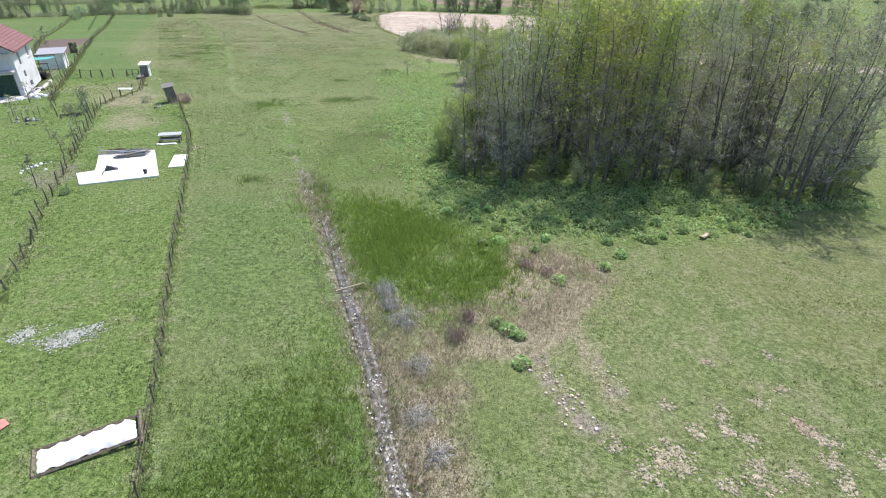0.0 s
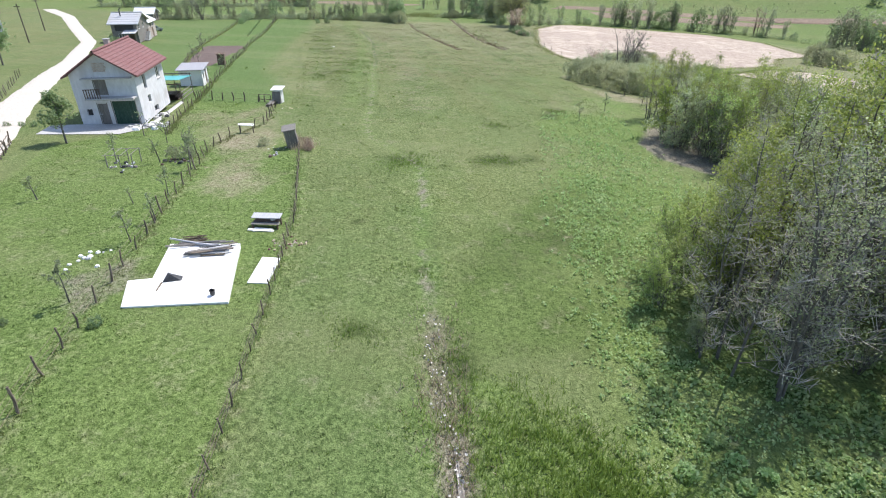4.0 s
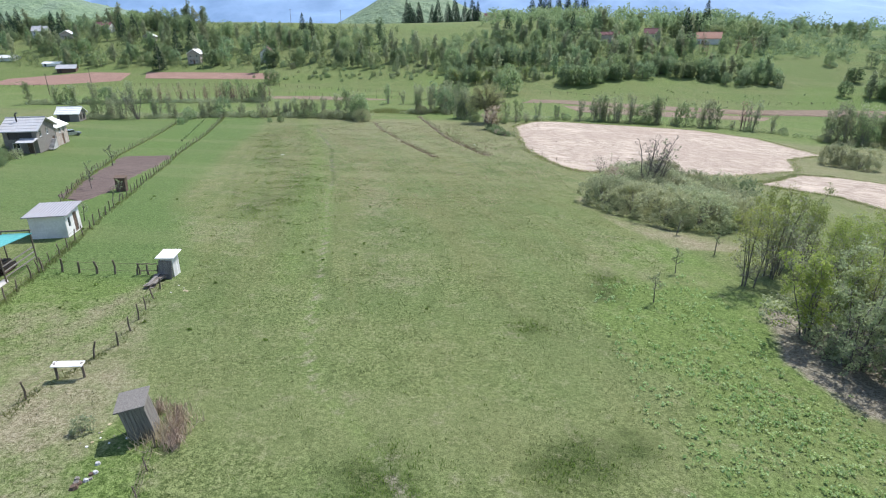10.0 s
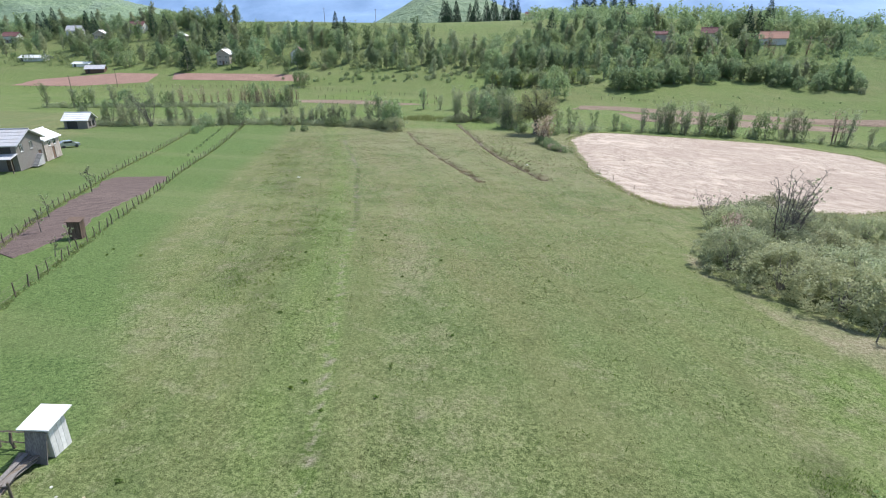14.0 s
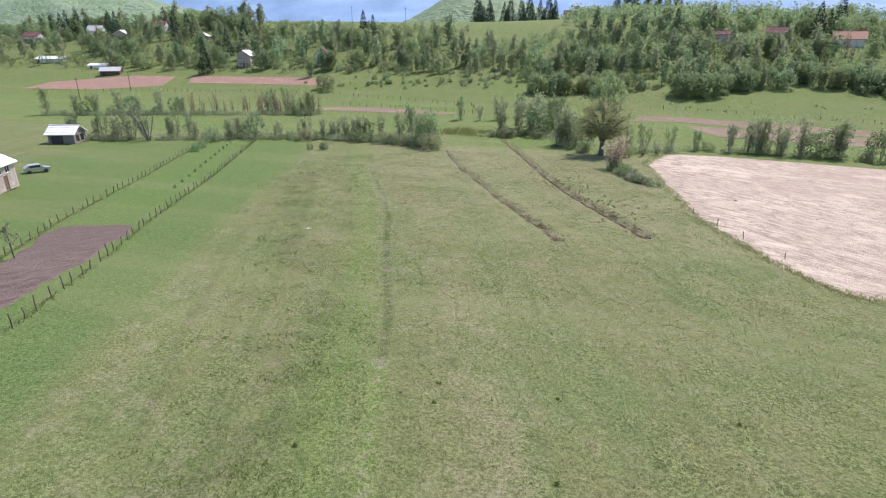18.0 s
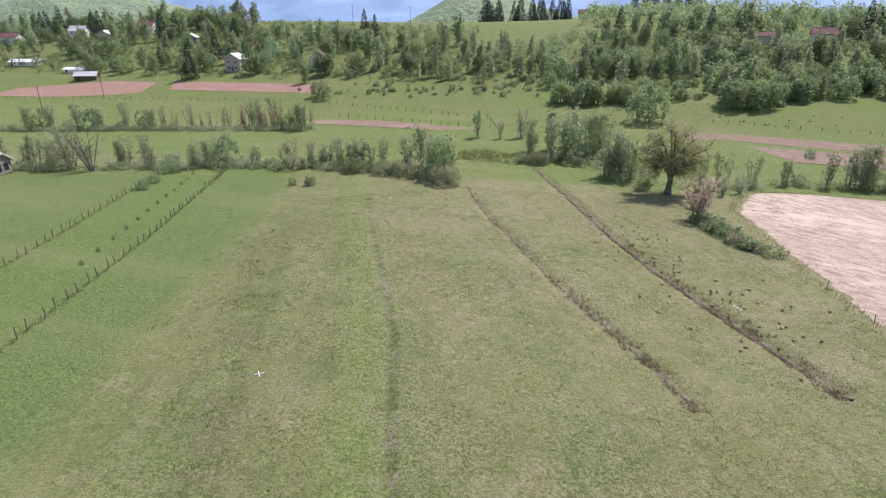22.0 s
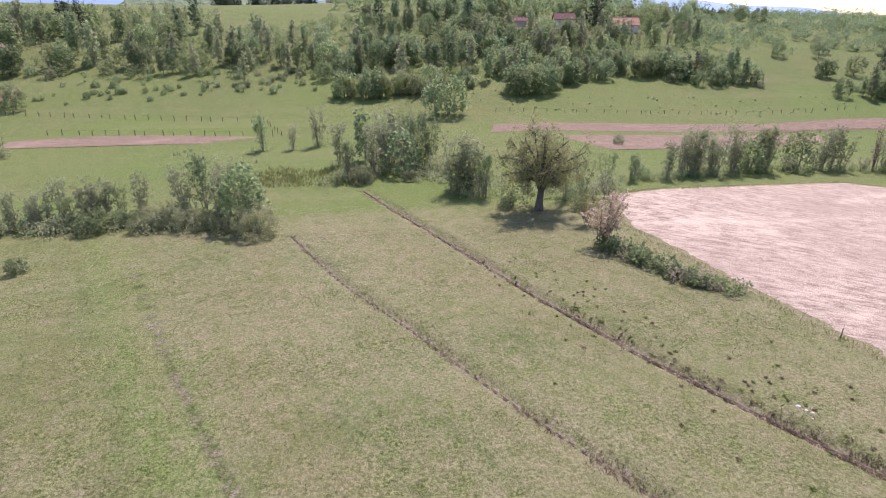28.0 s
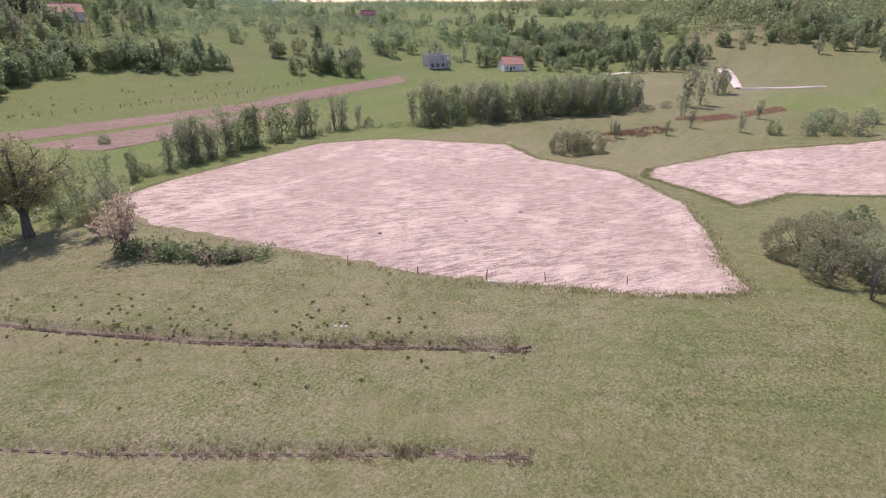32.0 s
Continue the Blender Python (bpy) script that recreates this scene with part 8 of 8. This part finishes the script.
def spread_in(poly, n, seed, clump=None):
    rng = np.random.default_rng(seed)
    P = np.array(poly)
    x, y = rng.uniform(P[:, 0].min(), P[:, 0].max(), n * 6), rng.uniform(P[:, 1].min(), P[:, 1].max(), n * 6)
    k = inside(x, y, poly)
    if clump is not None:
        k &= wob(x, y, clump, seed) > rng.uniform(-0.7, 0.5, len(x))
    return x[k][:n], y[k][:n]


def fuzzy(poly, n, seed, blur):
    """Places in a polygon, thinning out past its edge and broken into clumps."""
    x, y = spread_in(poly, n, seed, 1.1)
    rng = np.random.default_rng(seed + 1)
    return x + rng.normal(0, blur, len(x)), y + rng.normal(0, blur, len(y))


def along(pts, n, width, seed):
    rng = np.random.default_rng(seed)
    P = np.array(pts, float)
    u = rng.uniform(0, len(P) - 1, n)
    i = np.arange(len(P))
    return np.interp(u, i, P[:, 0]) + rng.normal(0, width, n), np.interp(u, i, P[:, 1]) + rng.normal(0, width, n)


MEADOW = [(-12.0, 6.0), (-16.0, 28.0), (-29.0, 58.0), (-39.5, 77.0), (-60.0, 120.0), (-88.0, 180.0), (-66.0, 200.0), (-32.0, 200.0), (-14.0, 140.0), (-4.0, 90.0), (0.0, 60.0), (4.0, 30.0), (30.0, 24.0), (26.0, 4.0)]
_mx, _my = spread_in(MEADOW, 44000, 71, 0.8)
_off = np.minimum(np.minimum(seg_dist(_mx, _my, TRACK)[0], seg_dist(_mx, _my, RILL)[0]), np.minimum(seg_dist(_mx, _my, DITCH_A)[0], seg_dist(_mx, _my, DITCH_B)[0])) > 0.75
blades("grass", "short meadow grass in uneven tufts", (_mx[_off], _my[_off]), 0, 0.07, 0.026, M_BLADES, 72, 3, 0.16)
blades("grass", "short grass of the fenced garden", spread_in(GARDEN, 9000, 73, 0.8), 0, 0.07, 0.026, M_BLADES, 74, 3, 0.12)
blades("rushes", "dark tall rushes in the wet hollow", fuzzy(TONGUE, 4200, 75, 1.1), 0, 0.32, 0.02, L_RUSH, 76, 5, 0.12)
blades("rushes", "tall lush grass beside the rill", fuzzy(RUSH, 3200, 77, 1.4), 0, 0.20, 0.016, L_LUSH, 78, 6, 0.15)
blades("dead_stalks", "withered stalks and trampled reed litter", fuzzy(LITTER, 2600, 79, 0.8), 0, 0.20, 0.016, L_DRY, 80, 5, 0.14)
blades("dead_stalks", "withered grass along the ditch", along(DITCH_A, 700, 0.32, 81), 0, 0.12, 0.02, L_DRY, 82, 4, 0.1)
blades("dead_stalks", "withered grass along the deeper ditch", along(DITCH_B, 900, 0.42, 83), 0, 0.14, 0.02, L_DRY, 84, 4, 0.1)
blades("dead_stalks", "withered grass along the rill", along(RILL, 900, 0.6, 85), 0, 0.3, 0.02, L_DRY, 86, 4, 0.1)
blades("dead_stalks", "dry brush round the outhouse", (np.array([-28.2, -28.0, -27.6, -29.6, -28.4, -27.9]).repeat(25) + np.random.default_rng(1).normal(0, 0.35, 150), np.array([58.6, 59.2, 58.0, 59.3, 57.8, 58.4]).repeat(25) + np.random.default_rng(2).normal(0, 0.3, 150)), 0, 0.7, 0.02, L_DRY, 87, 4, 0.1)
blades("garden_edge_grass", "longer grass under the fence wire", along(FENCE_GARDEN, 1100, 0.10, 88), 0, 0.15, 0.02, L_GRASS, 89, 4, 0.08)
blades("garden_edge_grass", "longer grass along the orchard fence", along(FENCE_ORCHARD, 700, 0.2, 90), 0, 0.16, 0.02, L_GRASS, 91, 4, 0.08)
for _poly, _s in (([(58.0, 174.0), (64.0, 168.0), (82.0, 160.0), (84.0, 166.0), (70.0, 174.0)], 160), ([(90.0, 160.0), (104.0, 150.0), (108.0, 154.0), (96.0, 164.0)], 162), ([(106.0, 149.0), (120.0, 140.0), (124.0, 143.0), (112.0, 151.0)], 164)):
    blades("dry_reeds", "reddish brown stand of last year's reeds", spread_in(_poly, 420, _s, 0.35), 0, 0.75, 0.05, L_REED, _s + 1, 5, 0.25)
blades("tall_herbs", "tall dark herbs at the ditches' far end", spread_in([(-76.0, 224.0), (-56.0, 222.0), (-50.0, 232.0), (-74.0, 238.0)], 700, 92, 0.5), 0, 0.8, 0.05, L_GRASS, 93, 4, 0.2)


def weeds(name, label, places, seed, r=0.32, leaves=12, size=0.13):
    """Rosettes of broad leaves."""
    rng = np.random.default_rng(seed)
    x, y = places
    z = ground_z(x, y)
    P = []
    for k in range(len(x)):
        s = rng.uniform(0.5, 1.3)
        a, q = rng.uniform(0, 6.28, leaves), np.sqrt(rng.random(leaves)) * r * s
        P.append(np.stack([x[k] + np.cos(a) * q, y[k] + np.sin(a) * q, z[k] + 0.04 + 0.19 * s * (1 - (q / (r * s)) ** 2) * rng.uniform(0.6, 1.1, leaves)], -1))
    V, F = leaf_quads(np.concatenate(P), size, rng, 0.5, 0.75)
    return structure(name, (V, F), L_WEED, label, "weeds", False, "stuff")


weeds("weeds", "bed of broad-leaved pale green weeds by the grove", fuzzy(WEEDBED, 2700, 101, 1.0), 102, 0.20, 8, 0.062)
weeds("weeds", "weed rosettes spreading into the meadow", spread_in([(-10.0, 80.0), (-8.0, 60.0), (-6.5, 46.0), (-4.0, 40.0), (-2.0, 60.0), (0.0, 74.0), (-1.0, 86.0)], 420, 103, 1.1), 104, 0.17, 8, 0.065)
_rng = np.random.default_rng(150)
CLUMPS = [(2.2, 19.4), (2.6, 18.9), (3.0, 18.6), (8.1, 24.8), (9.0, 27.7), (11.2, 28.3), (11.7, 28.2), (12.5, 28.8), (9.3, 26.3), (4.7, 26.3), (2.8, 27.1), (1.9, 26.8), (5.5, 27.7), (17.4, 30.3), (18.0, 29.7), (15.7, 29.4), (14.0, 29.7), (2.9, 16.8), (5.5, 23.2),
          (18.2, 32.2), (-0.1, 30.6), (1.7, 30.6), (4.4, 30.0), (6.6, 30.2), (8.7, 31.1), (10.3, 30.0)]
CLUMPS += [(float(a + _rng.normal(0, 0.5)), float(28.3 + 0.16 * a + _rng.uniform(-0.4, 4.2))) for a in np.linspace(1.0, 22.0, 44)]
for k, (wx, wy) in enumerate(CLUMPS):
    wd = thing("weed_clump", pose(wx, wy, gz(wx, wy)), "single rounded clump of broad green leaves", "weed", "weed clumps")
    rng = np.random.default_rng(200 + k)
    r = rng.uniform(0.24, 0.42)
    a, q = rng.uniform(0, 6.28, 70), np.sqrt(rng.random(70)) * r
    part("leaves", leaf_quads(np.stack([np.cos(a) * q, np.sin(a) * q, 0.05 + 0.8 * r * (1 - (q / (1.05 * r)) ** 2) * rng.uniform(0.7, 1.1, 70)], -1), 0.11, rng, 0.6, 0.5), L_WEED, wd)["kind"] = "stuff"


def brush(name, label, x, y, r, h, n, mat, seed, thick=0.006):
    """A springy heap of thin dead stalks arching out of one spot."""
    rng = np.random.default_rng(seed)
    ob = thing(name, pose(x, y, gz(x, y)), label, "brush")
    geos = []
    for k in range(n):
        a, b = rng.uniform(0, 6.28), rng.uniform(0.3, 1.0)
        p = rng.normal(0, 0.3 * r, 2)
        tip = (p[0] + math.cos(a) * r * b, p[1] + math.sin(a) * r * b)
        geos.append(tube([(p[0], p[1], -0.03), (p[0] * 0.5 + tip[0] * 0.5, p[1] * 0.5 + tip[1] * 0.5, h * rng.uniform(0.7, 1.2)), (tip[0], tip[1], h * rng.uniform(0.0, 0.8))], (thick * 1.4, thick, thick * 0.6), 3, False))
    part("tangle", join(*geos), mat, ob)["kind"] = "stuff"
    return ob


for k, (bx, by, br, bh, bm, bl) in enumerate(((-2.9, 21.4, 0.7, 0.5, M_DEAD, "grey heap of dead twigs beside the rill"), (-1.9, 19.2, 0.9, 0.45, M_DEAD, "broad grey heap of cut brush"), (-2.6, 20.3, 0.6, 0.4, M_DEAD, "grey tangle of dead stalks"),
                                              (0.4, 18.3, 0.65, 0.6, M_DEADRED, "reddish brown bush of dead stalks"), (0.9, 19.7, 0.5, 0.45, M_DEADRED, "dark tussock of dead reed"), (-1.1, 16.4, 0.7, 0.2, M_DEAD, "grey tangle of flattened stalks"),
                                              (-1.0, 13.8, 0.7, 0.2, M_DEAD, "grey tangle of flattened stalks"), (-0.3, 12.2, 0.6, 0.2, M_DEAD, "grey tangle of flattened stalks"), (4.0, 24.6, 0.6, 0.35, M_DEADRED, "dark trampled reed clump"), (5.0, 24.0, 0.5, 0.3, M_DEADRED, "dark trampled reed clump"))):
    brush("brush_heap", bl, bx, by, br, bh, 120, bm, 700 + k)
for k, (bx, by) in enumerate(((-28.0, 58.9), (-27.5, 58.2), (-28.5, 59.6), (-29.4, 59.7), (-27.3, 57.6))):
    brush("brush_heap", "reddish dry brush beside the outhouse", bx, by, 0.5, 0.55, 90, M_DEADRED, 760 + k)
rubble("clod_scatter", "broken clods of earth in the rut", "debris", 4.6, 14.4, 26, 0.6, 0.10, (M_PATCH, M_STRAW, M_BRICK), 731, 0.6)
rubble("clod_scatter", "broken clods of earth along the rut", "debris", 3.9, 16.4, 18, 0.5, 0.08, (M_PATCH, M_BRICK), 732, 0.6)
rubble("clod_scatter", "broken clods of earth in the second rut", "debris", 6.2, 16.2, 20, 0.5, 0.07, (M_PATCH, M_BRICK), 733, 0.6)
for k in range(150):
    rng = np.random.default_rng(300 + k)
    u = rng.uniform(0, 1)
    tx, ty = (-26.0 - 17 * u + rng.normal(0, 3.0), 152.0 + 34 * u + rng.normal(0, 3.0)) if k < 115 else (rng.uniform(-60, -20), rng.uniform(62, 112))
    tu = thing("tussock", pose(float(tx), float(ty), gz(tx, ty)), "dark brown-green grass tussock", "tussock", "tussocks")
    a, q = rng.uniform(0, 6.28, 26), rng.random(26) * 0.16
    part("tuft", leaf_quads(np.stack([np.cos(a) * q, np.sin(a) * q, 0.03 + 0.10 * rng.random(26)], -1), 0.085, rng, 1.5, 0.25), L_BROWN if k % 3 and k < 115 else L_RUSH, tu)["kind"] = "stuff"

_rng = np.random.default_rng(116)
_hub = np.array(((-11.1, 60.4), (-18.7, 58.9), (-12.3, 59.4), (-12.0, 40.0), (-13.0, 34.0), (-8.6, 82.0), (-14.0, 72.0), (-8.5, 33.5)))
_h = _hub[_rng.integers(0, len(_hub), 300)] + _rng.normal(0, 0.7, (300, 2)) * (1.3, 0.8)
blades("rough_grass", "dark patches of rough uneaten grass", (_h[:, 0], _h[:, 1]), 0, 0.17, 0.022, L_RUSH, 117, 5, 0.12)
_mx, _my = along(MOTTLE, 6500, 3.0, 119)
_k = (wob(_mx, _my, 1.3, 9.0) > 0.30) | (np.random.default_rng(5).random(6500) < 0.05)
blades("rough_grass", "scattered dark tufts along the old wheel tracks", (_mx[_k], _my[_k]), 0, 0.14, 0.022, L_RUSH, 120, 4, 0.12)
_h = spread_in(MEADOW, 4200, 141, 0.6)
blades("grass_tufts", "small darker tufts dotted over the meadow", _h, 0, 0.11, 0.022, L_RUSH, 142, 5, 0.10)
_h = spread_in([(-44.0, 100.0), (-80.0, 175.0), (-40.0, 200.0), (-24.0, 196.0), (-20.0, 160.0), (-12.0, 135.0), (-20.0, 100.0)], 3600, 143, 0.6)
blades("straw_tufts", "small withered tufts dotted over the meadow", _h, 0, 0.085, 0.026, L_DRY, 144, 4, 0.11)
_h = np.array((-18.2, 56.4)) + _rng.normal(0, 1.0, (190, 2))
for _pts, _n, _s in ((FENCE_LONG, 3000, 121), (FENCE_UPPER, 2200, 122)):
    blades("fence_grass", "long uncut grass under the meadow fence", along(_pts, _n // 2, 0.16, _s), 0, 0.26, 0.028, L_GRASS, _s + 50, 4, 0.1)
blades("rushes", "bright tuft of rushes at the path's bend", (_h[:, 0], _h[:, 1]), 0, 0.14, 0.018, L_LUSH, 118, 5, 0.14)
for _pts, _n, _w, _s, _t in ((DITCH_B, 2600, 0.50, 110, "rough brown grass on the banks of the deeper ditch"), (DITCH_A, 1900, 0.36, 112, "rough brown grass on the banks of the narrow ditch")):
    _x, _y = along(_pts, _n, _w, _s)
    _k = wob(_x, _y, 2.2, 4.0) > -0.05
    blades("tussock_rows", _t, (_x[_k], _y[_k]), 0, 0.17, 0.024, L_BROWN, _s + 1, 5, 0.10)
    _x, _y = along(_pts, _n // 3, 0.6, _s + 7)
    _k = wob(_x, _y, 1.6, 8.0) > 0.15
    blades("tussock_rows", "pale straw beside the ditch", (_x[_k], _y[_k]), 0, 0.10, 0.03, L_DRY, _s + 8, 5, 0.14)
weeds("weeds", "rosettes of broad-leaved weeds before the grove", spread_in([(-2.0, 31.0), (4.0, 28.0), (20.0, 30.8), (24.0, 33.5), (4.0, 36.5), (-1.0, 37.0)], 900, 107, 0.7), 108, 0.24, 10, 0.075)
weeds("weeds", "shaded broad-leaved weeds under the grove's edge", spread_in([(2.5, 39.0), (8.0, 36.0), (20.0, 33.5), (30.0, 35.0), (30.0, 40.0), (16.0, 41.0), (5.0, 43.0)], 1300, 105, 0.7), 106, 0.26, 10, 0.08)
for _poly, _s in ((FIELD_EAST, 131), (FIELD_SOUTH, 133)):
    blades("field_edge_grass", "ragged grass creeping over the field's edge", along(_poly + _poly[:1], 2200, 0.45, _s), 0, 0.26, 0.035, L_GRASS, _s + 60, 4, 0.18)
    blades("field_edge_straw", "withered straw along the field's edge", along(_poly + _poly[:1], 900, 0.5, _s + 1), 0, 0.2, 0.03, L_DRY, _s + 61, 4, 0.15)
_sx, _sy = along(RILL, 420, 0.22, 46)
_V, _F = leaf_quads(np.stack([_sx, _sy, ground_z(_sx, _sy) + 0.1], -1), 0.055, np.random.default_rng(47), 0.2, 0.8)
structure("stones", (_V, _F), M_STONE, "small pale stones along the rill's bed", "stones", False, "stuff")
